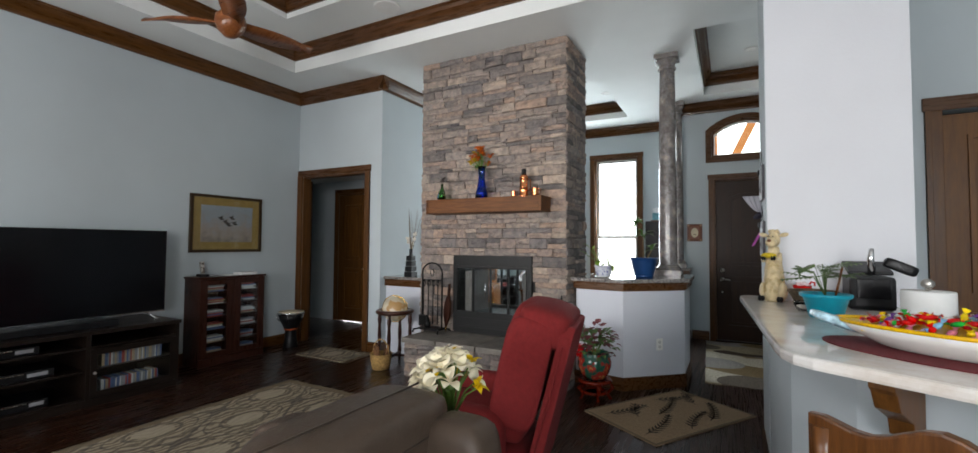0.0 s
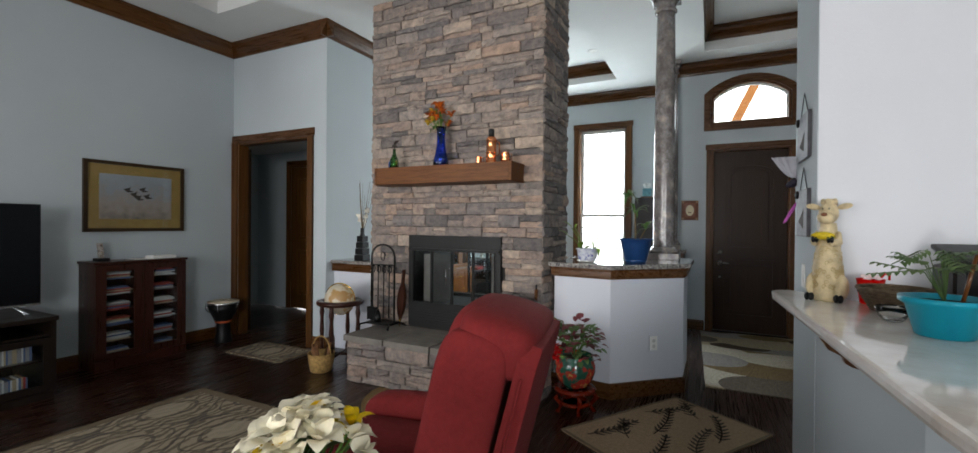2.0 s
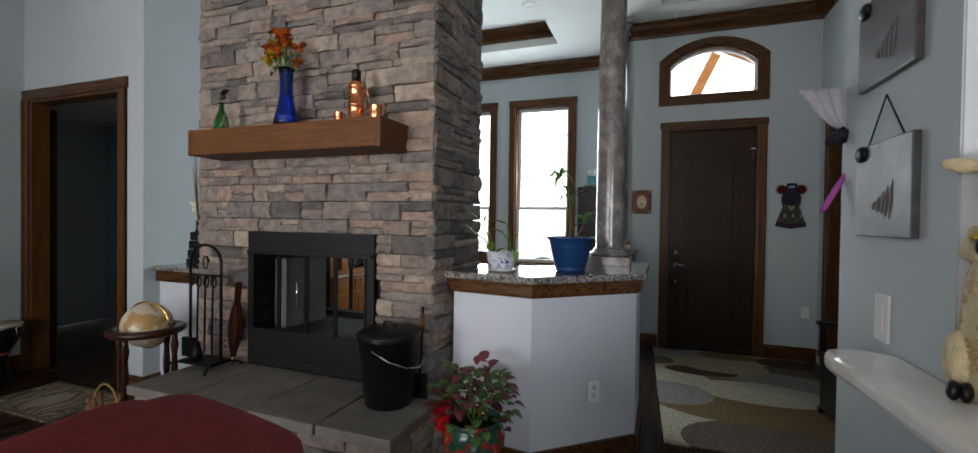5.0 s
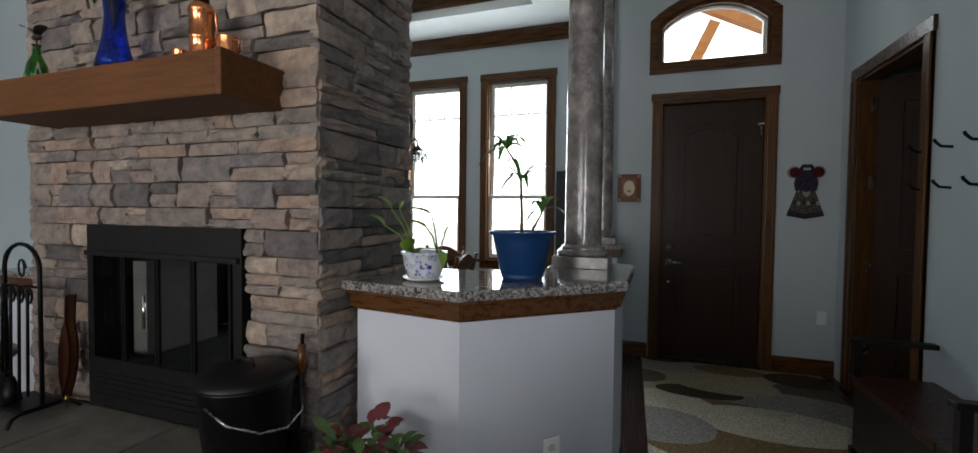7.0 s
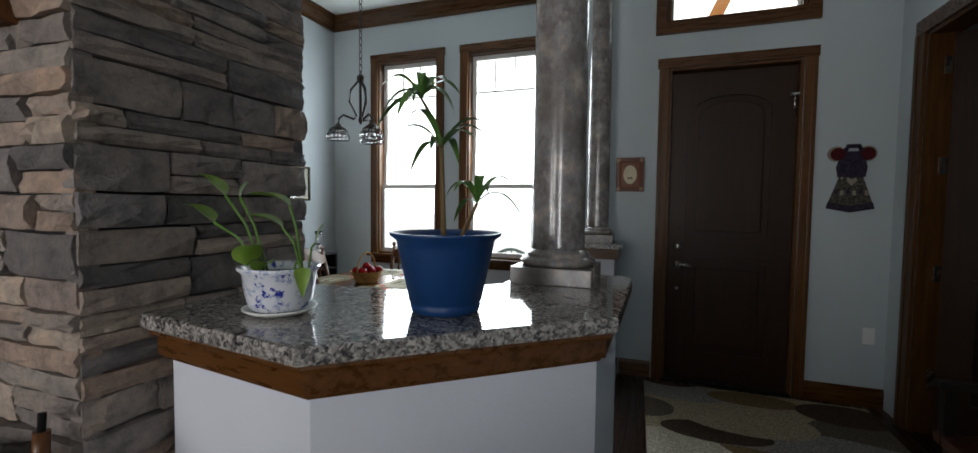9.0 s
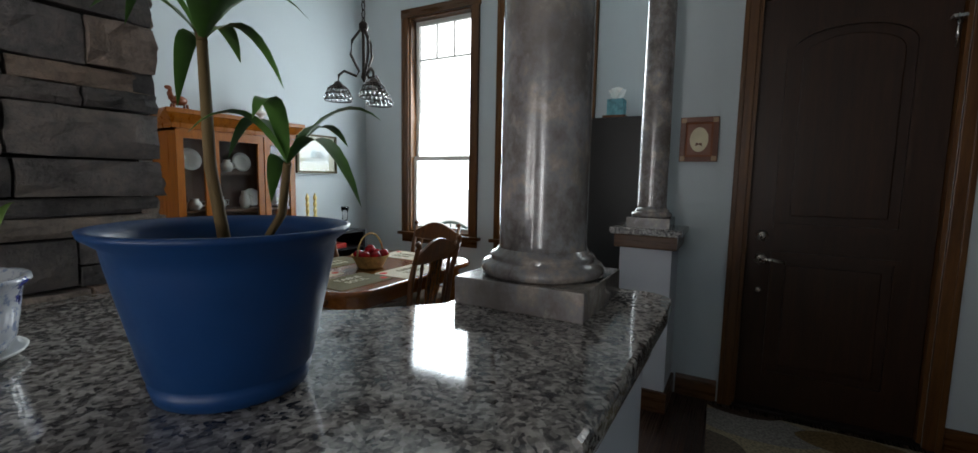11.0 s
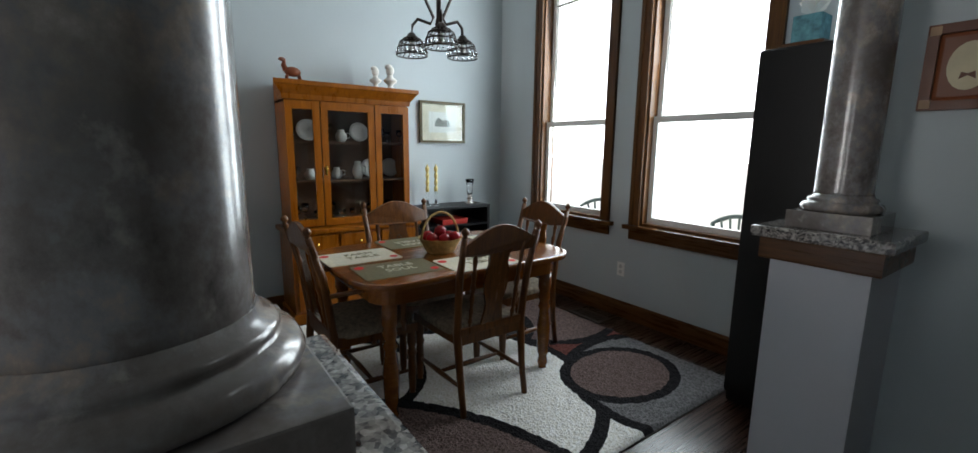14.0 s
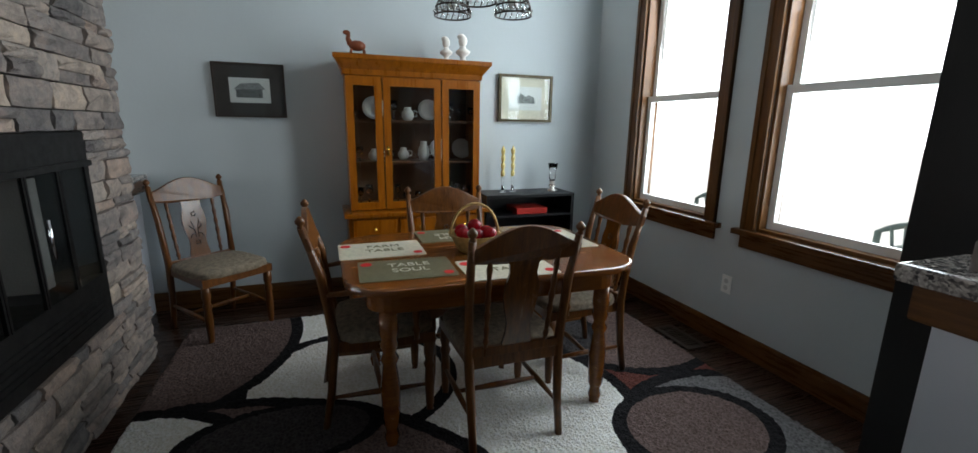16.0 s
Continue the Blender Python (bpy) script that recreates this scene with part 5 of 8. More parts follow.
# low black shelf unit
sh = thing("shelf_unit", pose(-2.955, 8.40, 0), "low black shelf unit in the corner with a few things", "shelf")
part("top", B(0, 0.33, -0.40, 0.40, 0.79, 0.815, 0.003), BLACK, sh)
for z in (0.06, 0.40, 0.62):
    part("shelf", B(0.02, 0.32, -0.375, 0.375, z, z + 0.02), BLACK, sh)
for y in (-0.40, 0.375):
    part("side", B(0.0, 0.325, y, y + 0.025, 0, 0.79), BLACK, sh)
part("back", B(0, 0.012, -0.375, 0.375, 0.0, 0.79), BLACK, sh)
bk = thing("red_album", pose(-2.80, 8.42, 0.641), "dark red album lying on the black shelf", "book")
part("cover", B(-0.10, 0.14, -0.14, 0.14, 0, 0.05, 0.004), plain("red_leather", (0.26, 0.03, 0.025), 0.5), bk)
WAX = plain("yellow_wax", (0.72, 0.62, 0.30), 0.5)
for y in (8.20, 8.29):
    cs = thing("candlestick", pose(-2.80, y, 0.816), "clear glass candlestick with a twisted yellow candle", "candle", "candlesticks on the shelf")
    part("holder", lathe([(0.032, 0), (0.034, 0.008), (0.012, 0.018), (0.010, 0.09), (0.016, 0.10), (0.010, 0.11), (0.016, 0.135), (0.012, 0.14)], 16), GLASS, cs)
    bm = bmesh.new()
    for s in (0, math.pi):
        tube([(0.007 * math.cos(s + i * 0.55), 0.007 * math.sin(s + i * 0.55), 0.135 + 0.011 * i) for i in range(24)], [0.011] * 21 + [0.009, 0.006, 0.002], 8, bm)
    part("candle", bm, WAX, cs)
hl = thing("hurricane_lamp", pose(-2.78, 8.66, 0.816), "clear glass hurricane vase on a silver foot", "vase")
part("foot", lathe([(0.045, 0), (0.046, 0.012), (0.02, 0.022), (0.034, 0.05), (0.018, 0.07), (0.03, 0.085)], 18), STEEL, hl)
part("glass", lathe([(0.022, 0.085), (0.03, 0.11), (0.028, 0.17), (0.045, 0.24), (0.043, 0.24), (0.026, 0.17), (0.026, 0.11), (0.004, 0.09)], 18), GLASS, hl)


def wall_picture(name, m, w, h, fw, frame_mat, mat_col, art_cols, inset, label, seed, glazed=True):
    """A framed print; its face looks along -y."""
    c = thing(name, m, label, "picture")
    o = [(-w / 2, -h / 2), (w / 2, -h / 2), (w / 2, h / 2), (-w / 2, h / 2)]
    i1 = [(p[0] * (1 - 2 * fw / w), p[1] * (1 - 2 * fw / h)) for p in o]
    part("frame", frame_prism(o, i1, -0.03, 0), frame_mat, c)
    part("mount", prism(i1, -0.014, -0.004, "y"), mat_col, c)
    i2 = [(p[0] * (1 - 2 * (fw + inset) / w), p[1] * (1 - 2 * (fw + inset) / h)) for p in o]
    g = Net("print_" + name)
    v = g.pos()
    n1 = g.noise(v, 11, 6, 0.75)
    grad = g.n("SeparateXYZ", 2, Vector=v)
    f = g.math("ADD", g.math("MULTIPLY", n1, 0.55), g.math("ADD", g.math("MULTIPLY", grad, 1.2 / h * 0.4), 0.22))
    stops = [(k / (len(art_cols) - 1) * 0.5 + 0.25, cc) for k, cc in enumerate(art_cols)]
    part("print", prism(i2, -0.0165, -0.0145, "y"), g.done(g.ramp(f, *stops), 0.5), c)
    if glazed:
        part("glazing", prism(i1, -0.021, -0.019, "y"), PANE, c)
    return c, i2


DKF = plain("dark_frame", (0.028, 0.020, 0.016), 0.35)
GOLDF = plain("gold_black_frame", (0.05, 0.04, 0.02), 0.3, 0.3)
TAUPE = plain("taupe_mount", (0.055, 0.048, 0.045), 0.9)
CREAMM = plain("cream_mount", (0.62, 0.56, 0.42), 0.9)
c, i2 = wall_picture("cabin_print", pose(LX + 0.002, 6.315, 1.585, 0, 0, 90), 0.46, 0.37, 0.012, DKF, TAUPE, [(0.62, 0.62, 0.60), (0.76, 0.76, 0.74), (0.84, 0.84, 0.82)], 0.088, "dark-framed grey print of a log cabin with wide dark mount", 1)
part("cabin", prism([(-0.09, -0.05), (0.08, -0.05), (0.08, 0.01), (-0.09, 0.01)], -0.0175, -0.0166, "y"), plain("pencil_grey", (0.16, 0.16, 0.16), 0.9, vary=0.5, scale=60), c)
part("cabin_roof", prism([(-0.105, 0.005), (0.10, 0.01), (0.06, 0.055), (-0.06, 0.045)], -0.0182, -0.0176, "y"), plain("pencil_light", (0.30, 0.30, 0.30), 0.9, vary=0.4, scale=60), c)
c, i2 = wall_picture("town_print", pose(LX + 0.002, 8.45, 1.60, 0, 0, 90), 0.50, 0.39, 0.022, GOLDF, plain("cream_mount_pale", (0.78, 0.73, 0.62), 0.9), [(0.74, 0.74, 0.71), (0.84, 0.83, 0.80), (0.88, 0.87, 0.84)], 0.075, "black and gold framed pale pencil print of buildings", 2)
part("sketch", prism([(-0.09, -0.04), (0.09, -0.04), (0.08, 0.01), (0.03, 0.03), (0.0, 0.015), (-0.05, 0.045), (-0.08, 0.01)], -0.0175, -0.0166, "y"), plain("pencil_mid", (0.28, 0.29, 0.28), 0.9, vary=0.6, scale=50), c)
c, i2 = wall_picture("duck_print", pose(TVX + 0.002, 4.085, 1.675, 0, 0, 90), 0.93, 0.715, 0.035, plain("walnut_frame", (0.035, 0.022, 0.012), 0.4), plain("gold_mount", (0.36, 0.25, 0.11), 0.85), [(0.19, 0.17, 0.16), (0.42, 0.33, 0.28), (0.36, 0.38, 0.42), (0.42, 0.45, 0.50)], 0.095, "framed print of flying ducks over a misty marsh, gold mount", 3)
for a, b in ((-0.08, 0.06), (0.06, 0.07), (0.02, -0.02), (0.10, 0.0), (-0.02, 0.015)):
    bm = prism([(a - 0.05, b + 0.02), (a - 0.01, b - 0.012), (a + 0.03, b - 0.006), (a + 0.045, b), (a + 0.005, b + 0.012), (a + 0.02, b + 0.045)], -0.0176, -0.0166, "y")
    part("duck", bm, plain("duck_grey", (0.07, 0.06, 0.055), 0.8), c)

# chandelier
ch = thing("chandelier", pose(-1.38, 7.52, -0.05), "bronze three-arm chandelier with pierced metal shades on a chain", "chandelier")
part("canopy", lathe([(0.07, 3.95), (0.07, 3.965), (0.02, 3.97)], 20), BRONZE, ch)
bm = bmesh.new()
for i in range(29):
    a0 = 2.45 + i * 0.0525
    pts = [(0.012 * math.cos(t) * (1 if i % 2 else 0.15), 0.012 * math.cos(t) * (0.15 if i % 2 else 1), a0 + 0.033 * math.sin(t)) for t in [2 * math.pi * k / 8 for k in range(9)]]
    tube(pts, 0.0035, 5, bm)
part("chain", bm, BRONZE, ch)
part("hub", lathe([(0.004, 2.06), (0.02, 2.09), (0.012, 2.13), (0.012, 2.38), (0.03, 2.41), (0.03, 2.44), (0.008, 2.46)], 14), BRONZE, ch)
for k in range(3):
    a = radians(-25 + 120 * k)
    d = Vector((math.cos(a), math.sin(a), 0))
    pts = [d * r + Vector((0, 0, z)) for r, z in ((0.02, 2.40), (0.075, 2.33), (0.085, 2.24), (0.03, 2.13), (0.05, 2.10), (0.13, 2.13), (0.165, 2.10), (0.17, 2.05))]
    part("arm", tube(pts, 0.009, 8), BRONZE, ch)
    e = d * 0.17
    shp = part("shade", lathe([(0.014, 2.06), (0.020, 2.055), (0.032, 2.038), (0.050, 2.026), (0.048, 2.022), (0.030, 2.032), (0.018, 2.048)][::-1], 24, at=(e.x, e.y, 0)), BRONZE, ch)
    for r_, z_ in ((0.050, 2.024), (0.068, 2.008), (0.082, 1.975), (0.088, 1.935)):
        part("hoop", tube([(e.x + r_ * math.cos(t), e.y + r_ * math.sin(t), z_) for t in [2 * math.pi * q / 24 for q in range(25)]], 0.0042, 5), BRONZE, shp)
    for j in range(18):
        t, u = 2 * math.pi * j / 18, 2 * math.pi * (j + 0.5) / 18
        part("rib", tube([(e.x + r_ * math.cos(w_), e.y + r_ * math.sin(w_), z_) for r_, z_, w_ in ((0.049, 2.025, t), (0.068, 2.008, u), (0.082, 1.975, t), (0.088, 1.935, u))], 0.0026, 4), BRONZE, shp)
        part("bead", blob(bmesh.new(), (e.x + 0.087 * math.cos(t), e.y + 0.087 * math.sin(t), 1.953), 0.0085, 6), GLASS, shp)
    part("bulb", blob(bmesh.new(), (e.x, e.y, 1.985), 0.024, 10), WHITE, shp)

# tall black cabinet beside the window, with a tissue box
tc = thing("tall_cabinet", pose(0.07, 8.88, 0), "tall narrow black cabinet beside the window", "cabinet")
part("body", B(-0.21, 0.215, -0.26, 0.27, 0.05, 1.85, 0.004), BLACK, tc)
part("plinth", B(-0.20, 0.205, -0.25, 0.27, 0, 0.05), BLACK, tc)
part("door", B(-0.205, 0.21, -0.278, -0.261, 0.07, 1.84, 0.003), BLACK, tc)
tx = thing("tissue_box", pose(0.03, 8.72, 1.8505), "blue patterned tissue box with a white tissue on a wooden tray", "tissue box")
part("tray", B(-0.085, 0.085, -0.085, 0.085, 0, 0.018, 0.004), OAKZ, tx)
part("box", B(-0.06, 0.06, -0.06, 0.06, 0.018, 0.14, 0.004), plain("teal_card", (0.15, 0.30, 0.34), 0.7, vary=0.5, scale=25), tx)
bm = bmesh.new()
rg = random.Random(2)
for k in range(5):
    t = radians(72 * k)
    vs = [bm.verts.new(p) for p in ((0, 0, 0.138), (0.05 * math.cos(t), 0.05 * math.sin(t), 0.16), (0.07 * math.cos(t + 0.5), 0.07 * math.sin(t + 0.5), 0.215), (0.008, 0, 0.235))]
    bm.faces.new(vs)
part("tissue", bm, WHITE, tx)

# carpet in the dining room
rug = thing("shag_rug", pose(0, 0, 0), "thick shag rug with interlocking cream, brown and charcoal rounds", "rug")
bm = bmesh.new()
nx, ny = 150, 190
X0, X1, Y0, Y1 = -2.48, -0.17, 5.88, 8.84
grid = [[bm.verts.new((X0 + (X1 - X0) * i / nx, Y0 + (Y1 - Y0) * j / ny, 0.026 + 0.006 * noise.noise(Vector((i * 0.3, j * 0.3, 0))) + 0.010 * noise.noise(Vector((i * 0.83, j * 0.83, 4))) - (0.02 if i in (0, nx) or j in (0, ny) else 0))) for i in range(nx + 1)] for j in range(ny + 1)]
for j in range(ny):
    for i in range(nx):
        fc = bm.faces.new((grid[j][i], grid[j][i + 1], grid[j + 1][i + 1], grid[j + 1][i]))
        fc.smooth = True
part("shag_carpet", bm, SHAG, rug)
part("backing", B(X0, X1, Y0, Y1, 0.001, 0.008), plain("rug_backing", (0.08, 0.075, 0.07), 0.95), rug)
fv = thing("floor_vent", pose(-1.43, 8.96, 0.005), "brown metal floor vent with slots", "vent")
part("frame", frame_prism([(-0.17, -0.08), (0.17, -0.08), (0.17, 0.08), (-0.17, 0.08)], [(-0.14, -0.05), (0.14, -0.05), (0.14, 0.05), (-0.14, 0.05)], 0, 0.006, "z"), BRONZE, fv)
for k in range(12):
    part("slat", B(-0.135 + k * 0.0235, -0.127 + k * 0.0235, -0.05, 0.05, 0, 0.004), BRONZE, fv)


def outlet(m, switch=False):
    c = thing("light_switch" if switch else "wall_outlet", m, "white plastic light switch plate" if switch else "white plastic wall outlet plate", "switch" if switch else "outlet")
    part("plate", B(-0.036, 0.036, -0.006, 0, -0.058, 0.058, 0.002), WHITE, c)
    if switch:
        part("rocker", B(-0.016, 0.016, -0.010, -0.006, -0.033, 0.033, 0.002), WHITE, c)
    else:
        for z in (-0.022, 0.022):
            part("socket", prism(arc(0, z, 0.016, 0, 340, 12), -0.0085, -0.006, "y"), plain("socket_grey", (0.55, 0.55, 0.54), 0.5), c)


outlet(pose(-1.30, WY, 0.40))

# ---- plants ----


def leaf(bm, base, tip, width, droop=0.0, fold=0.25, n=6, shape=0.9):
    """A folded blade from base to tip, hanging by droop in its middle run."""
    base, tip = Vector(base), Vector(tip)
    d = tip - base
    side = d.cross(Vector((0, 0, 1)))
    side = side.normalized() if side.length > 1e-4 else Vector((1, 0, 0))
    up = side.cross(d).normalized()
    rows = []
    for i in range(n + 1):
        t = i / n
        w = width * (math.sin(math.pi * min(1, t ** shape * 0.97 + 0.03)) ** 0.8)
        p = base + d * t + Vector((0, 0, droop * 4 * t * (1 - t)))
        rows.append([bm.verts.new(p - side * w + up * w * fold), bm.verts.new(p), bm.verts.new(p + side * w + up * w * fold)])
    for a, b in zip(rows, rows[1:]):
        for k in (0, 1):
            f = bm.faces.new((a[k], a[k + 1], b[k + 1], b[k]))
            f.smooth = True
    return bm


def leaf_mat(name, a, b, rough=0.35):
    g = Net(name)
    v = g.pos()
    f = g.math("ADD", g.math("MULTIPLY", g.noise(v, 18), 0.6), g.math("MULTIPLY", g.n("NewGeometry", "Random Per Island"), 0.4))
    c = g.ramp(f, (0.3, a), (0.7, b))
    return g.done(c, rough, 0.0, Transmission_Weight=0.0, Subsurface_Weight=0.0)


DRAC = leaf_mat("dark_leaf", (0.045, 0.11, 0.022), (0.11, 0.24, 0.045))
POTHOS = leaf_mat("bright_leaf", (0.12, 0.22, 0.025), (0.26, 0.38, 0.06))
STEM = plain("brown_stem", (0.12, 0.085, 0.045), 0.8)
GSTEM = plain("green_stem", (0.09, 0.16, 0.04), 0.6)
SOIL = plain("potting_soil", (0.03, 0.022, 0.016), 0.95, bump=1.0, scale=40)
BLUEP = plain("blue_plastic", (0.016, 0.042, 0.115), 0.4, vary=0.1)

bp = thing("dracaena_plant", pose(0.33, 5.52, 1.1045), "tall dracaena in a blue plastic pot on the granite cap", "potted plant")
part("pot", lathe([(0.078, 0), (0.088, 0.004), (0.093, 0.022), (0.089, 0.026), (0.095, 0.032), (0.124, 0.165), (0.128, 0.188), (0.144, 0.200), (0.146, 0.207), (0.140, 0.208), (0.126, 0.195), (0.122, 0.17)], 40), BLUEP, bp, "blue plastic pot")
part("soil", lathe([(0.0, 0.17), (0.122, 0.172)][::-1], 24), SOIL, bp)
hd1, hd2, hd3 = Vector((-0.075, 0.0, 0.56)), Vector((-0.005, -0.02, 0.425)), Vector((0.075, 0.03, 0.285))
part("stem", tube([(-0.005, 0, 0.16), (0.0, -0.02, 0.28), hd2], [0.008, 0.007, 0.006], 7), STEM, bp)
part("stem", tube([hd2, (-0.03, -0.02, 0.50), hd1], [0.006, 0.005, 0.004], 7), STEM, bp)
part("stem", tube([(0.02, 0.02, 0.16), (0.035, 0.05, 0.22), hd3], [0.007, 0.006, 0.005], 7), STEM, bp)
rl = random.Random(4)
for hd, n, ln in ((hd1, 12, 0.135), (hd2, 8, 0.135), (hd3, 7, 0.115)):
    for k in range(n):
        a = 2 * math.pi * k / n + rl.uniform(-0.25, 0.25)
        l = ln * rl.uniform(0.7, 1.2)
        up = rl.choice((0.5, 0.25, 0.05, -0.35, -0.6))
        tip = hd + Vector((math.cos(a) * l, math.sin(a) * l, up * l))
        part("leaf", leaf(bmesh.new(), hd, tip, 0.0125, 0.03 + 0.02 * rl.random(), 0.3, 8), DRAC, bp)

cp = thing("china_pot_plant", pose(-0.05, 5.34, 1.1045) @ Matrix.Scale(0.95, 4), "green pothos in a blue and white china pot with saucer", "potted plant")


def china_mat():
    g = Net("blue_white_china")
    v = g.pos()
    n1 = g.noise(v, 30, 4, 0.65)
    pale = g.noise(g.n("VectorMath", 0, operation="ADD", i0=v, i1=(0.7, 0.3, 0.0)), 55, 5, 0.7)
    c = g.mix(g.ramp(pale, (0.52, (0, 0, 0)), (0.60, (0.75, 0.75, 0.75))), (0.62, 0.64, 0.68), (0.20, 0.26, 0.45))
    c = g.mix(g.ramp(n1, (0.585, (0, 0, 0)), (0.61, (1, 1, 1))), c, (0.025, 0.035, 0.26))
    return g.done(c, 0.12)


CHP = china_mat()
part("saucer", lathe([(0.05, 0), (0.075, 0.004), (0.092, 0.013), (0.094, 0.017), (0.088, 0.016), (0.07, 0.008), (0.03, 0.007)], 32), WHITE, cp, "white china saucer")
part("pot", lathe([(0.060, 0.009), (0.070, 0.014), (0.082, 0.034), (0.088, 0.07), (0.093, 0.110), (0.104, 0.120), (0.103, 0.127), (0.093, 0.126), (0.084, 0.11), (0.08, 0.10)], 36), CHP, cp, "blue and white china pot")
part("soil", lathe([(0.083, 0.105), (0.0, 0.108)], 20), SOIL, cp)
for bx, by, kx, ky, kz, lx, ly, lz, w in ((-0.04, -0.01, -0.135, -0.05, 0.275, -0.085, -0.02, 0.055, 0.030), (-0.04, -0.02, -0.165, -0.06, 0.215, -0.09, -0.02, 0.045, 0.030), (-0.04, 0.0, -0.105, -0.03, 0.27, 0.02, 0.02, 0.04, 0.022),
                                          (0.06, 0.02, 0.035, 0.0, 0.255, -0.115, -0.04, 0.022, 0.032), (0.06, 0.02, 0.02, -0.01, 0.205, -0.09, -0.04, 0.03, 0.030), (0.065, 0.03, 0.075, 0.05, 0.17, 0.02, 0.02, 0.055, 0.012),
                                          (-0.03, -0.04, -0.05, -0.06, 0.125, 0.035, -0.02, 0.055, 0.036), (0.0, -0.05, 0.0, -0.075, 0.115, 0.06, -0.01, 0.025, 0.026), (0.06, -0.02, 0.10, -0.03, 0.125, 0.012, -0.01, -0.075, 0.020)):
    root, knee = Vector((bx, by, 0.10)), Vector((kx, ky, 0.10 + (kz - 0.10) * 1.22))
    part("stem", tube([root, root.lerp(knee, 0.5) + Vector((0, 0, 0.03)), knee], 0.0036, 6), GSTEM, cp)
    part("leaf", leaf(bmesh.new(), knee, knee + Vector((lx, ly, lz)), w, 0.012, 0.35, 9, 0.6), POTHOS, cp)

# ---- mantel ----
fv_ = thing("flower_vase", pose(-1.30, 4.93, 1.9455), "cobalt blue glass vase of orange and yellow flowers on the mantel", "vase")
part("vase", lathe([(0.060, 0), (0.072, 0.01), (0.070, 0.05), (0.055, 0.11), (0.042, 0.18), (0.036, 0.25), (0.040, 0.32), (0.048, 0.36), (0.044, 0.36), (0.034, 0.31), (0.030, 0.25), (0.036, 0.18), (0.049, 0.11), (0.062, 0.05), (0.050, 0.012)], 28), COBALT, fv_)
rl = random.Random(9)
ORANGE = plain("orange_petal", (0.42, 0.11, 0.03), 0.7, vary=0.5, scale=60)
MUST = plain("mustard_bloom", (0.40, 0.26, 0.05), 0.8, vary=0.4, scale=60)
for k in range(16):
    a, r = rl.uniform(0, 6.28), rl.uniform(0.02, 0.15)
    tip = Vector((r * math.cos(a) - 0.03, 0.5 * r * math.sin(a) - 0.02, rl.uniform(0.46, 0.62) - r * 0.7))
    part("stem", tube([(0, 0, 0.2), (tip.x * 0.4, tip.y * 0.4, 0.36), tip], 0.003, 5), GSTEM, fv_)
    bm = bmesh.new()
    for j in range(9):
        t = 2 * math.pi * j / 9
        leaf(bm, tip, tip + Vector((0.05 * math.cos(t), 0.05 * math.sin(t), rl.uniform(-0.01, 0.04))), 0.02, 0.01, 0.2, 3)
    blob(bm, tip, 0.012, 6)
    part("bloom", bm, ORANGE if tip.x > -0.05 or k % 3 == 0 else MUST, fv_)
    part("leaf", leaf(bmesh.new(), tip * 0.8, tip * 0.8 + Vector((rl.uniform(-0.07, 0.07), rl.uniform(-0.04, 0.03), 0.03)), 0.012, 0.01), DRAC, fv_)
gv = thing("glass_bird_vase", pose(-1.82, 4.92, 1.9455), "slim green glass vase with metal bird top", "vase")
part("vase", lathe([(0.034, 0), (0.043, 0.008), (0.044, 0.05), (0.036, 0.10), (0.018, 0.14), (0.013, 0.18), (0.02, 0.19), (0.011, 0.19), (0.009, 0.15), (0.028, 0.09), (0.036, 0.04), (0.025, 0.01)], 20), GREENG, gv)
part("streak", tube([(-0.040, -0.016, 0.012), (-0.041, -0.017, 0.05), (-0.030, -0.012, 0.11)], [0.012, 0.014, 0.004], 8), COBALT, gv, "blue glass streak")
part("streak", tube([(0.040, -0.016, 0.012), (0.041, -0.017, 0.05), (0.030, -0.012, 0.11)], [0.010, 0.012, 0.004], 8), glass_mat("amber_glass", (0.75, 0.55, 0.05)), gv, "amber glass streak")
bm = tube([(0, 0, 0.14), (0, 0, 0.22)], 0.003, 5)
blob(bm, (0, 0, 0.225), 0.018, 8, (2.0, 0.8, 0.8))
leaf(bm, (0, 0, 0.23), (-0.07, -0.03, 0.275), 0.022, 0.01)
leaf(bm, (0, 0, 0.23), (0.07, 0.0, 0.27), 0.022, 0.01)
leaf(bm, (0.02, 0, 0.225), (0.06, -0.03, 0.215), 0.014, 0.0)
part("bird", bm, BRONZE, gv)
for x, s, nm in ((-0.905, 0.75, "copper_mug"), (-0.655, 1.0, "copper_mug")):
    c = thing(nm, pose(x, 4.92, 1.9455), "small shiny copper mug on the mantel", "mug", "copper mugs")
    part("cup", lathe([(0.030 * s, 0), (0.035 * s, 0.006), (0.036 * s, 0.04 * s), (0.033 * s, 0.085 * s), (0.035 * s, 0.09 * s), (0.031 * s, 0.088 * s), (0.032 * s, 0.04 * s), (0.02 * s, 0.008)], 20), COPPER, c)
    part("handle", tube([(0.03 * s, 0, 0.07 * s), (0.06 * s, 0, 0.075 * s), (0.062 * s, 0, 0.03 * s), (0.034 * s, 0, 0.022 * s)], 0.004, 6), COPPER, c)
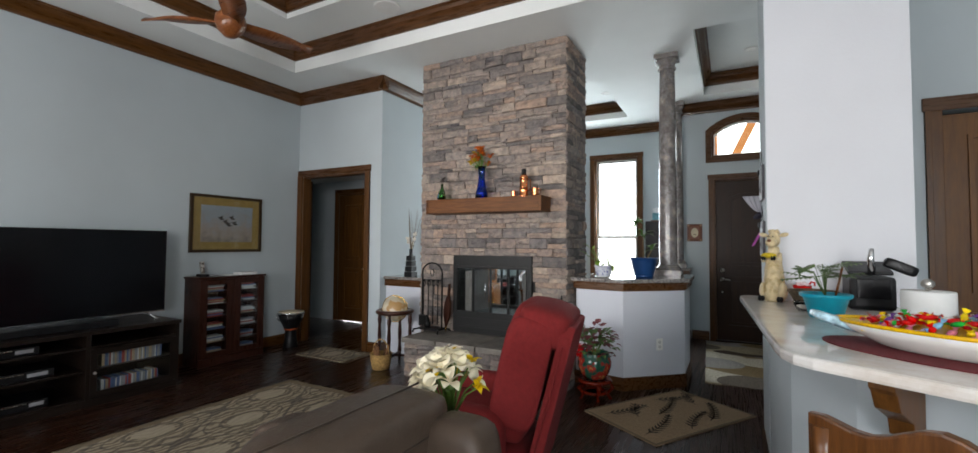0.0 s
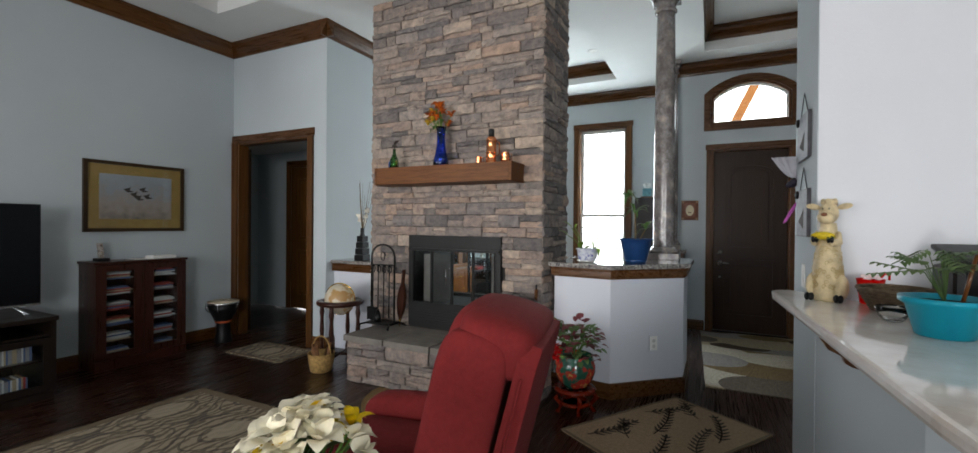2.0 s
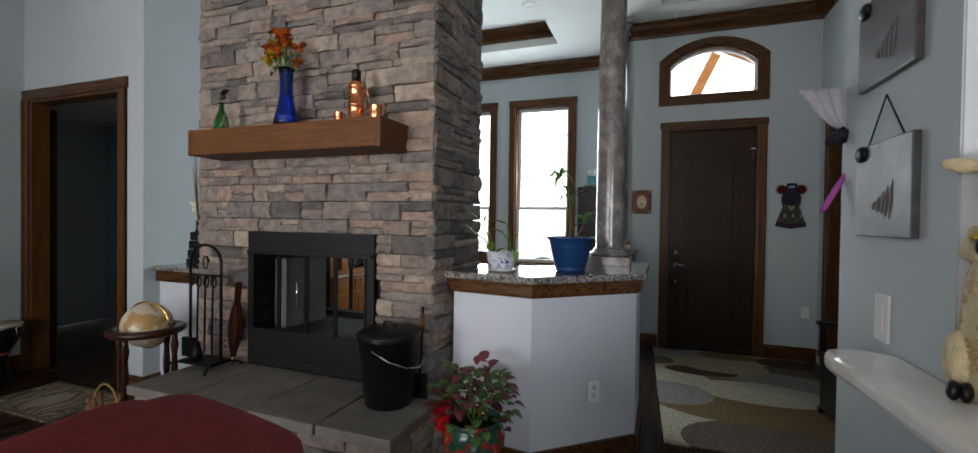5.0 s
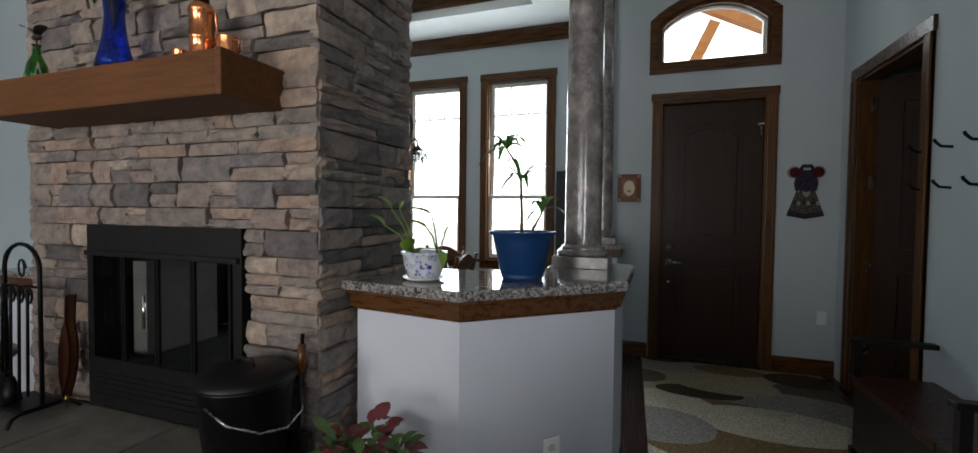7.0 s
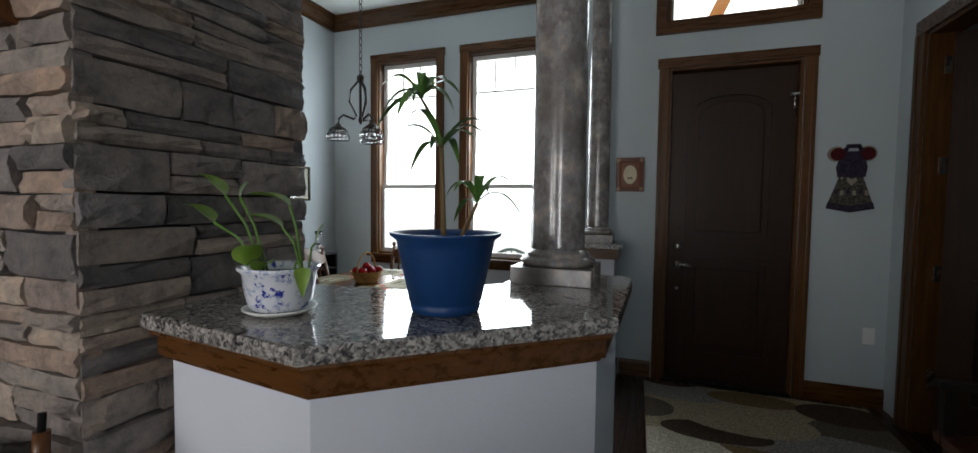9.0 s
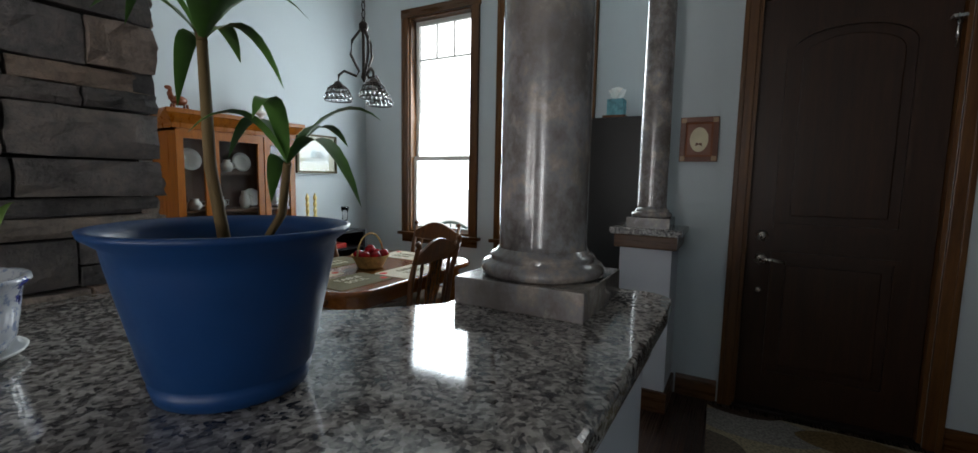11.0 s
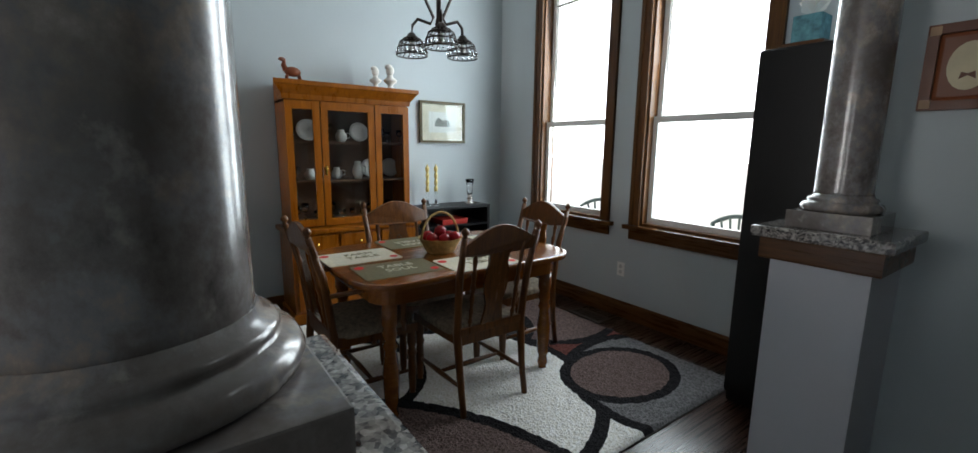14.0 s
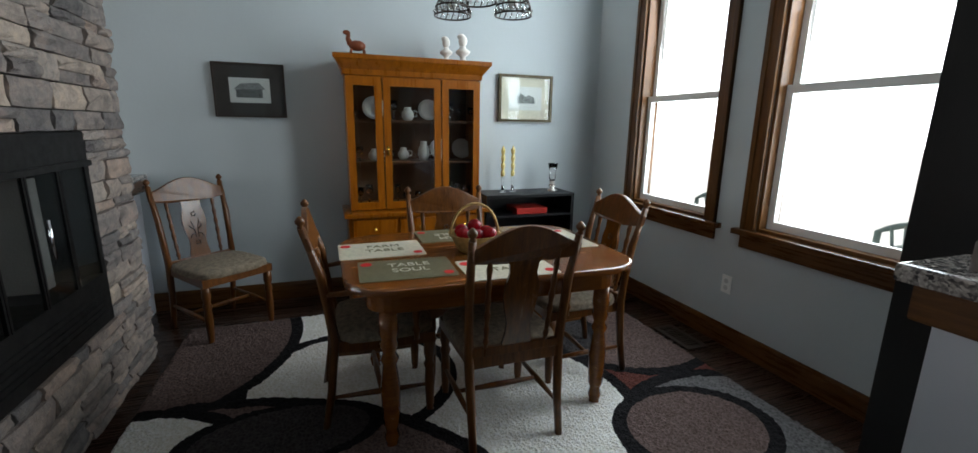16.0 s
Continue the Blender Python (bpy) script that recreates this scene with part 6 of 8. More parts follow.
c = thing("copper_flask", pose(-0.785, 4.92, 1.9455), "tall ribbed copper cocktail flask with black cap", "flask")
part("body", lathe([(0.044, 0), (0.046, 0.004), (0.046, 0.02), (0.043, 0.024), (0.043, 0.09), (0.046, 0.094), (0.046, 0.104), (0.042, 0.108), (0.042, 0.19), (0.046, 0.195), (0.046, 0.205), (0.036, 0.225), (0.028, 0.232)], 24), COPPER, c)
part("cap", lathe([(0.026, 0.232), (0.026, 0.29), (0.02, 0.297)], 16), BLACK, c)
part("handle", tube([(0.043, 0, 0.19), (0.075, 0, 0.18), (0.078, 0, 0.08), (0.043, 0, 0.06)], 0.005, 6), COPPER, c)

# ---- hearth ----
tl = thing("fire_tools", pose(-1.93, 4.90, HZ) @ Matrix.Diagonal((1.1, 1.1, 1.04, 1)), "black wrought iron fireplace tool set on a stand", "fireplace tools")
part("base", B(-0.13, 0.13, -0.07, 0.07, 0.035, 0.055, 0.004), IRON, tl)
for sx in (-1, 1):
    part("foot", tube([(sx * 0.12, -0.06, 0.045), (sx * 0.15, -0.11, 0.04), (sx * 0.16, -0.13, 0.012), (sx * 0.145, -0.12, 0.02)], 0.008, 6), IRON, tl)
    part("foot", tube([(sx * 0.12, 0.06, 0.045), (sx * 0.15, 0.10, 0.03), (sx * 0.155, 0.12, 0.010)], 0.008, 6), IRON, tl)
arch_pts = [(-0.125, 0, 0.05), (-0.125, 0, 0.66)] + [(-0.125 * math.cos(radians(a)), 0, 0.66 + 0.11 * math.sin(radians(a))) for a in range(15, 180, 15)] + [(0.125, 0, 0.66), (0.125, 0, 0.05)]
part("hoop", tube(arch_pts, 0.009, 6), IRON, tl)
part("scroll", tube([(0.03 * math.cos(t) * (1 - t / 14), 0, 0.66 + 0.04 * math.sin(t)) for t in [k * 0.5 for k in range(16)]], 0.004, 5), IRON, tl)
part("crossbar", tube([(-0.125, 0, 0.58), (0.125, 0, 0.58)], 0.006, 6), IRON, tl)
for k, x in enumerate((-0.09, -0.03, 0.03, 0.09)):
    bm = tube([(x, -0.02, 0.585), (x, -0.025, 0.52), (x, -0.03, 0.10)], 0.006, 6)
    tube([(x + 0.02 * math.cos(t), -0.02, 0.545 + 0.035 * math.sin(t)) for t in [2 * math.pi * q / 10 for q in range(11)]], 0.005, 5, bm)
    if k == 0:
        box(bm, x - 0.05, x + 0.05, -0.045, -0.02, 0.07, 0.19, 0.004)
    elif k == 1:
        lathe([(0.035, 0.06), (0.03, 0.10), (0.012, 0.17)], 10, bm, (x, -0.03, 0.0))
    part("tool", bm, IRON, tl)
bw = thing("bellows", pose(-1.80, 4.99, HZ, 0, 5, 0) @ Matrix.Diagonal((0.55, 0.8, 1.12, 1)), "wooden and leather fireplace bellows leaning on the stone", "bellows")
ol = [(0.0, 0.05)] + [(0.065 * math.sin(math.pi * t) ** 0.8 + 0.012, 0.08 + 0.30 * t) for t in [k / 8 for k in range(9)]] + [(0.012, 0.50)]
ol = ol + [(-a, b) for a, b in ol[::-1]]
part("board", prism(ol, -0.02, -0.008, "y"), CHERRY, bw)
part("board", prism(ol, 0.02, 0.032, "y"), CHERRY, bw)
part("leather", prism([(a * 0.92, b) for a, b in ol], -0.008, 0.02, "y"), plain("brown_hide", (0.07, 0.03, 0.015), 0.6), bw)
part("nozzle", tube([(0, 0.005, 0.06), (0, 0.005, 0.0)], [0.014, 0.006], 8), BRASS, bw)
cb = thing("ash_bucket", pose(-0.52, 4.87, HZ) @ Matrix.Diagonal((0.97, 0.97, 1.06, 1)), "black metal ash bucket with lid on the hearth", "bucket")
part("body", lathe([(0.125, 0), (0.130, 0.008), (0.165, 0.33), (0.172, 0.335), (0.172, 0.345), (0.16, 0.345)], 36), BLACK, cb)
part("lid", lathe([(0.176, 0.345), (0.178, 0.352), (0.150, 0.375), (0.06, 0.388), (0.0, 0.390)], 36), BLACK, cb)
part("lid_handle", tube([(-0.04, 0, 0.385), (-0.03, 0, 0.41), (0.03, 0, 0.41), (0.04, 0, 0.385)], 0.006, 6), BLACK, cb)
part("bail", tube([(0.0, 0.17, 0.30), (0.10, 0.17, 0.26), (0.17, 0.10, 0.22), (0.19, 0.0, 0.20), (0.17, -0.10, 0.22), (0.10, -0.17, 0.26), (0, -0.17, 0.30)], 0.004, 6), STEEL, cb)
sh_ = thing("hearth_shovel", pose(-0.40, 4.99, HZ), "black shovel with wooden grip leaning behind the ash bucket", "shovel")
part("shaft", tube([(0, 0, 0.02), (0.0, 0.03, 0.50)], 0.008, 6), IRON, sh_)
part("blade", B(-0.05, 0.05, -0.01, 0.0, 0.0, 0.13, 0.003), IRON, sh_)
part("grip", tube([(0.0, 0.022, 0.36), (0, 0.028, 0.46)], 0.016, 8), OAKZ, sh_)

# ---- beside the hearth ----
gs = thing("globe_stand", pose(-2.46, 4.88, 0), "mahogany floor stand with an antique cream globe", "globe")
part("ring", lathe([(0.165, 0.60), (0.215, 0.60), (0.228, 0.615), (0.228, 0.635), (0.215, 0.645), (0.165, 0.645), (0.16, 0.62), (0.165, 0.60)], 36), CHERRY, gs)
for k in range(4):
    a = radians(20 + 90 * k)
    part("leg", turned(None, 0.190 * math.cos(a), 0.190 * math.sin(a), 0, 0.61, 0.021, seg=10), CHERRY, gs)
for k in (0, 1):
    a = radians(20 + 90 * k)
    part("stretcher", tube([(0.19 * math.cos(a), 0.19 * math.sin(a), 0.10), (-0.19 * math.cos(a), -0.19 * math.sin(a), 0.10)], 0.014, 8), CHERRY, gs)
g = Net("globe_paper")
gv2 = g.pos()
GLOBE = g.done(g.ramp(g.noise(gv2, 6.5, 5, 0.55), (0.50, (0.58, 0.52, 0.40)), (0.54, (0.42, 0.24, 0.08)), (0.7, (0.36, 0.22, 0.10))), 0.3)
ball = part("globe", blob(bmesh.new(), (0, 0, 0), 0.150, 32), GLOBE, gs, "cream and brown globe", pose(0, 0, 0.655))
part("meridian", tube([(0.158 * math.cos(t), 0.04 * math.cos(t), 0.655 + 0.158 * math.sin(t)) for t in [2 * math.pi * k / 32 for k in range(33)]], 0.006, 6), BRASS, gs)
wb = thing("wicker_basket", pose(-2.44, 4.62, 0.0) @ Matrix.Scale(0.86, 4), "oval wicker basket of kindling on the floor by the globe", "basket")
part("body", lathe([(0.10, 0), (0.115, 0.01), (0.135, 0.12), (0.145, 0.20), (0.148, 0.21), (0.138, 0.205), (0.125, 0.11), (0.09, 0.02)], 28), WICKER, wb)
part("handle", tube([(0.14 * math.cos(radians(a)), 0, 0.2 + 0.19 * math.sin(radians(a))) for a in range(0, 181, 15)], 0.008, 6), WICKER, wb)
rl = random.Random(6)
for k in range(9):
    a = rl.uniform(0, 6.28)
    part("kindling", tube([(0.05 * math.cos(a), 0.05 * math.sin(a), 0.08), (0.10 * math.cos(a), 0.10 * math.sin(a), rl.uniform(0.24, 0.33))], rl.uniform(0.012, 0.02), 7), plain("kindling_bark", (0.17, 0.09, 0.05), 0.85, vary=0.5) if k == 0 else bpy.data.materials["kindling_bark"], wb)
bv = thing("black_vase", pose(-2.60, 5.36, 1.0065), "square black vase with bare twigs and cotton stems", "vase")
for k, (z, w) in enumerate(((0, 0.062), (0.07, 0.056), (0.14, 0.05), (0.21, 0.044))):
    part("tier", B(-w, w, -w, w, z, z + 0.066, 0.006), BLACK, bv)
part("neck", lathe([(0.03, 0.276), (0.022, 0.30), (0.022, 0.36), (0.027, 0.365), (0.018, 0.36), (0.015, 0.28)], 16), BLACK, bv)
rl = random.Random(21)
for k in range(11):
    a, r = rl.uniform(0, 6.28), rl.uniform(0.03, 0.13)
    h = rl.uniform(0.65, 0.92)
    part("twig", tube([(0, 0, 0.30), (r * 0.4 * math.cos(a), r * 0.4 * math.sin(a), h * 0.6), (r * math.cos(a), r * math.sin(a), h)], [0.004, 0.003, 0.0015], 5), STEM, bv)
for k in range(6):
    a, r = rl.uniform(0, 6.28), rl.uniform(0.02, 0.09)
    tip = (r * math.cos(a), r * math.sin(a), rl.uniform(0.42, 0.58))
    bm = bmesh.new()
    for j in range(4):
        blob(bm, (tip[0] + rl.uniform(-0.015, 0.015), tip[1] + rl.uniform(-0.015, 0.015), tip[2] + rl.uniform(-0.015, 0.015)), 0.017, 7)
    tube([(0, 0, 0.3), tip], 0.002, 4, bm)
    part("cotton", bm, plain("cotton_white", (0.72, 0.68, 0.60), 0.95) if k == 0 else bpy.data.materials["cotton_white"], bv)

# floral pot on its red stand
fpz = thing("plant_stand", pose(-0.02, 4.86, 0), "low carved red lacquer plant stand", "stand")
LACQ = plain("red_lacquer", (0.12, 0.016, 0.010), 0.25, vary=0.4)
part("ring", lathe([(0.10, 0.15), (0.155, 0.15), (0.165, 0.165), (0.155, 0.18), (0.10, 0.18), (0.10, 0.15)], 24), LACQ, fpz)
part("lower_ring", lathe([(0.09, 0.05), (0.12, 0.05), (0.12, 0.07), (0.09, 0.07), (0.09, 0.05)], 20), LACQ, fpz)
for k in range(5):
    a = radians(72 * k + 10)
    d = Vector((math.cos(a), math.sin(a), 0))
    part("leg", tube([d * 0.13 + Vector((0, 0, 0.16)), d * 0.165 + Vector((0, 0, 0.11)), d * 0.115 + Vector((0, 0, 0.05)), d * 0.15 + Vector((0, 0, 0.0))], [0.018, 0.020, 0.016, 0.018], 8), LACQ, fpz)
g = Net("painted_glaze")
v = g.pos()
PG = g.done(g.ramp(g.noise(v, 13, 4), (0.35, (0.012, 0.06, 0.035)), (0.49, (0.02, 0.09, 0.06)), (0.53, (0.30, 0.022, 0.016)), (0.60, (0.33, 0.03, 0.02)), (0.66, (0.42, 0.30, 0.08)), (0.72, (0.02, 0.07, 0.045))), 0.15)
fl = thing("floral_planter", pose(-0.02, 4.86, 0.181), "painted green and red ceramic planter with silk burgundy foliage", "potted plant")
part("pot", lathe([(0.085, 0), (0.095, 0.01), (0.135, 0.06), (0.156, 0.12), (0.158, 0.165), (0.142, 0.215), (0.132, 0.232), (0.138, 0.245), (0.128, 0.245), (0.125, 0.22), (0.12, 0.2)], 32), PG, fl)
part("soil", lathe([(0.128, 0.21), (0, 0.215)], 20), SOIL, fl)
WINE = leaf_mat("burgundy_leaf", (0.09, 0.014, 0.020), (0.22, 0.05, 0.055), 0.6)
GRN = leaf_mat("silk_green_leaf", (0.05, 0.11, 0.025), (0.15, 0.26, 0.07), 0.6)
rl = random.Random(14)
for k in range(170):
    a, e, r = rl.uniform(0, 6.28), rl.uniform(-0.25, 1.45), rl.uniform(0.09, 0.21)
    p = Vector((r * math.cos(a) * math.cos(e * 0.8), r * math.sin(a) * math.cos(e * 0.8), 0.27 + r * math.sin(e) * 1.15))
    q = p + Vector((math.cos(a) * 0.06, math.sin(a) * 0.06, rl.uniform(-0.03, 0.05)))
    part("leaf", leaf(bmesh.new(), p, q, rl.uniform(0.020, 0.034), 0.01, 0.2, 4, 0.7), WINE if k % 2 else GRN, fl)
for k in range(14):
    a = rl.uniform(0, 6.28)
    part("stem", tube([(0, 0, 0.2), (0.10 * math.cos(a), 0.10 * math.sin(a), 0.38), (0.19 * math.cos(a), 0.17 * math.sin(a), rl.uniform(0.28, 0.40))], 0.003, 5), GSTEM, fl)
for a, b, cc in ((-0.13, -0.10, 0.24), (-0.16, -0.02, 0.28), (-0.10, -0.15, 0.30)):
    bm = bmesh.new()
    for j in range(10):
        t = 2 * math.pi * j / 10
        leaf(bm, (a, b, cc), (a + 0.05 * math.cos(t), b + 0.05 * math.sin(t) - 0.02, cc + 0.035 * math.sin(2 * t)), 0.02, 0.01, 0.2, 3)
    part("red_bloom", bm, REDP, fl)

# ---- recliner, sofa, flowers ----
rc = thing("recliner", pose(-0.265, 3.015, 0, 0, 0, 100) @ Matrix.Scale(0.96, 4), "maroon upholstered wing-back recliner with a padded back", "armchair")
# in its own frame it faces +y, back at -y
def soft(bm, m):
    bmesh.ops.transform(bm, matrix=m, verts=bm.verts[:])
    return bm


part("back", soft(cushion(-0.28, 0.28, -0.10, 0.15, 0.0, 0.80, 0.03, 12), pose(0, -0.26, 0.36, 14, 0, 0)), MAROON, rc)
part("head_cover", soft(cushion(-0.295, 0.295, -0.21, 0.10, 0.0, 0.20, 0.03, 10), pose(0, -0.40, 0.95, 14, 0, 0)), MAROON, rc)
part("rear_shell", soft(prism([(-0.35, 0.0), (0.35, 0.0), (0.31, 0.45), (0.30, 0.88), (0.25, 0.94), (-0.25, 0.94), (-0.30, 0.88), (-0.31, 0.45)], -0.04, 0.035, "y", bevel=0.014), pose(0, -0.40, 0.14, 14, 0, 0)), MAROON, rc)
for sx in (-1, 1):
    part("wing", soft(cushion(-0.055, 0.055, -0.10, 0.17, 0.0, 0.60, 0.02, 9), pose(sx * 0.275, -0.33, 0.48, 13, 0, sx * -6)), MAROON, rc)
    part("arm", cushion(sx * 0.33 - 0.085, sx * 0.33 + 0.085, -0.28, 0.38, 0.12, 0.57, 0.03, 9), MAROON, rc)
    part("seam", tube([(sx * 0.325, -0.43, 0.30), (sx * 0.322, -0.52, 0.62), (sx * 0.315, -0.60, 0.95)], 0.006, 6), MAROON, rc)
part("seat", cushion(-0.26, 0.26, -0.25, 0.47, 0.28, 0.50, 0.03), MAROON, rc)
part("footrest", cushion(-0.26, 0.26, 0.44, 0.52, 0.10, 0.44, 0.0), MAROON, rc)
part("skirt", cushion(-0.34, 0.34, -0.40, 0.44, 0.03, 0.34, 0.0), MAROON, rc)
for sx in (-1, 1):
    for y in (-0.38, 0.38):
        part("foot", B(sx * 0.28 - 0.03, sx * 0.28 + 0.03, y - 0.03, y + 0.03, 0, 0.05), DARKW, rc)
pc = part("control", B(-0.285, -0.255, 0.08, 0.16, 0.54, 0.568, 0.004), BLACK, rc, "black control pad with blue lit buttons")
LED = bpy.data.materials.new("blue_led")
LED.use_nodes = True
LED.node_tree.nodes["Principled BSDF"].inputs["Emission Color"].default_value = (0.05, 0.15, 1, 1)
LED.node_tree.nodes["Principled BSDF"].inputs["Emission Strength"].default_value = 6.0
for y in (0.105, 0.135):
    part("button", B(-0.278, -0.262, y - 0.008, y + 0.008, 0.5682, 0.571), LED, pc)

so = thing("sofa", pose(0.03, 0.97, 0), "taupe leather reclining sofa seen over its padded back", "sofa")
part("back", cushion(-0.14, 0.16, -0.98, 0.98, 0.36, 0.86, 0.02, 10), LEATHER, so)
for a, b in ((-1.0, -0.34), (-0.335, 0.335), (0.34, 1.02)):
    part("back_roll", cushion(-0.13, 0.20, a, b, 0.70, 0.905, 0.022, 9), LEATHER, so)
    part("rear_panel", cushion(0.17, 0.23, a + 0.01, b - 0.01, 0.16, 0.74, 0.0, 6), LEATHER, so)
part("base", cushion(-0.85, 0.16, -0.98, 0.98, 0.06, 0.44, 0.0), LEATHER, so)
part("seat", cushion(-0.85, -0.12, -0.72, 0.72, 0.38, 0.52, 0.04), LEATHER, so)
for sy in (-1, 1):
    part("arm", cushion(-0.82, 0.16, sy * 0.98 - 0.13, sy * 0.98 + 0.13, 0.08, 0.66, 0.02, 8), LEATHER, so)
    part("side_frame", cushion(0.14, 0.40, sy * 0.93 - 0.10, sy * 0.93 + 0.10, 0.08, 0.84, 0.012, 8), LEATHER, so)
part("seam", tube([(0.199, -0.97, 0.80), (0.202, 0, 0.805), (0.199, 0.97, 0.80)], 0.004, 5), LEATHER, so)
part("top_seam", tube([(0.06, -0.97, 0.925), (0.06, 0, 0.928), (0.06, 0.97, 0.925)], 0.004, 5), LEATHER, so)
for sy in (-1, 1):
    for x in (-0.78, 0.08):
        part("foot", B(x - 0.03, x + 0.03, sy * 0.9 - 0.03, sy * 0.9 + 0.03, 0, 0.08), DARKW, so)

et = thing("end_table", pose(0.06, 2.20, 0), "dark wooden end table between sofa and recliner", "table")
part("top", prism(round_rect(0.2, 0.13, 0.03, 3), 0.54, 0.565, bevel=0.004), CHERRY, et)
for sx in (-1, 1):
    for sy in (-1, 1):
        part("leg", B(sx * 0.17 - 0.018, sx * 0.17 + 0.018, sy * 0.10 - 0.018, sy * 0.10 + 0.018, 0, 0.54), CHERRY, et)
lf = thing("lily_bouquet", pose(0.07, 2.19, 0.5655), "bouquet of cream white silk lilies with yellow blooms in a vase", "flowers")
part("vase", lathe([(0.05, 0), (0.06, 0.01), (0.07, 0.08), (0.05, 0.14), (0.055, 0.16), (0.045, 0.155), (0.05, 0.08), (0.03, 0.02)], 20), WHITE, lf)
PETAL = plain("cream_petal", (0.80, 0.75, 0.60), 0.6, vary=0.12, scale=25)
YEL = plain("yellow_petal", (0.62, 0.44, 0.05), 0.6, vary=0.3, scale=25)
rl = random.Random(31)
for k in range(38):
    a, e = rl.uniform(0, 6.28), rl.uniform(0.1, 1.5)
    r = rl.uniform(0.11, 0.155)
    c0 = Vector((r * math.cos(a) * math.cos(e), r * math.sin(a) * math.cos(e), 0.25 + r * math.sin(e)))
    n0 = (c0 - Vector((0, 0, 0.2))).normalized()
    s0 = n0.orthogonal().normalized()
    t0 = n0.cross(s0)
    yel = k % 7 == 0
    bm = bmesh.new()
    for j in range(6):
        t = 2 * math.pi * j / 6 + k
        o_ = s0 * math.cos(t) + t0 * math.sin(t)
        leaf(bm, c0, c0 + o_ * (0.040 if yel else 0.058) + n0 * rl.uniform(0.015, 0.05), 0.016 if yel else 0.027, 0.012, 0.25, 5, 0.75)
    part("bloom", bm, YEL if yel else PETAL, lf)
    part("stem", tube([(0, 0, 0.12), c0 * 0.6 + Vector((0, 0, 0.08)), c0], 0.004, 5), GSTEM, lf)
    if k % 2:
        part("leaf", leaf(bmesh.new(), c0 * 0.9, c0 * 0.9 + Vector((rl.uniform(-0.07, 0.07), rl.uniform(-0.07, 0.07), -0.03)), 0.016, 0.01), GRN, lf)

# ---- carpets ----


def flat_rug(name, m, hx, hy, mat, label, border=0.0):
    c = thing(name, m, label, "rug")
    part("carpet", prism(round_rect(hx, hy, 0.01, 1), 0.001, 0.011), mat, c)
    if border:
        part("border", frame_prism([(-hx, -hy), (hx, -hy), (hx, hy), (-hx, hy)], [(-hx + border, -hy + border), (hx - border, -hy + border), (hx - border, hy - border), (-hx + border, hy - border)], 0.0095, 0.0125, "z"), RUGEDGE, c)
    return c


flat_rug("living_rug", pose(-1.65, 1.95, 0), 1.30, 1.86, ORNATE, "large tan and charcoal rug with ornate medallions", 0.07)
flat_rug("hall_mat", pose(-3.42, 4.83, 0), 0.42, 0.24, ORNATE, "small tan patterned mat before the hall doorway", 0.03)
lm = flat_rug("leaf_mat", pose(0.655, 4.745, 0, 0, 0, 56.5), 0.605, 0.39, plain("tan_loop", (0.29, 0.215, 0.145), 0.95, bump=0.8, scale=60, vary=0.15), "tan mat with dark leaf sprays beside the half wall", 0.02)
DKL = plain("dark_loop", (0.060, 0.047, 0.034), 0.95, bump=0.8, scale=60)
rl = random.Random(17)
for ax, ay, ang, n, bend in ((-0.52, -0.22, 8, 9, 3), (-0.50, 0.24, -14, 8, 3), (-0.12, -0.32, 40, 8, -4), (-0.10, 0.02, 14, 9, 3), (0.14, 0.30, -28, 8, 4), (0.16, -0.28, 22, 8, 4), (-0.30, 0.06, 60, 5, -5), (0.38, 0.02, 70, 6, -6)):
    p = Vector((ax, ay, 0))
    bm = bmesh.new()
    line = [p.copy()]
    for k in range(n):
        d = Matrix.Rotation(radians(ang + bend * k), 3, "Z") @ Vector((1, 0, 0))
        p = p + d * 0.052
        line.append(p.copy())
        for side_ in (-1, 1):
            dd = Matrix.Rotation(radians(side_ * 38), 3, "Z") @ d
            leaf(bm, p, p + dd * (0.085 - 0.004 * k), 0.010, 0.0, 0.0, 5, 0.8)
    leaf(bm, p, p + d * 0.07, 0.010, 0.0, 0.0, 5, 0.8)
    tube(line, 0.004, 4, bm)
    for vtx in bm.verts:
        vtx.co.x = max(-0.57, min(0.57, vtx.co.x))
        vtx.co.y = max(-0.36, min(0.36, vtx.co.y))
        vtx.co.z = 0.0135
    part("leaf_spray", bm, DKL, lm)
er = thing("entry_rug", pose(0, 0, 0), "beige, taupe and brown rug of overlapping leaf shapes before the door", "rug")
part("carpet", prism([(0.885, 5.86), (2.25, 5.86), (2.25, 8.20), (0.80, 8.20)], 0.001, 0.013), ENTRYRUG, er)
hr = thing("hearth_rug", pose(-1.05, 4.52, 0, 0, 0, 180), "half-round dark floral hearth rug with tan rim", "rug")
part("rim", prism(arc(0, 0, 0.60, 0, 180, 20), 0.001, 0.010), plain("tan_rim", (0.24, 0.17, 0.09), 0.95, bump=0.6, scale=50), hr)
part("field", prism(arc(0, 0.015, 0.50, 0, 180, 20), 0.010, 0.0125), ornate("dark_floral", (0.03, 0.025, 0.022), (0.018, 0.015, 0.014), (0.16, 0.11, 0.06), 2.5), hr)

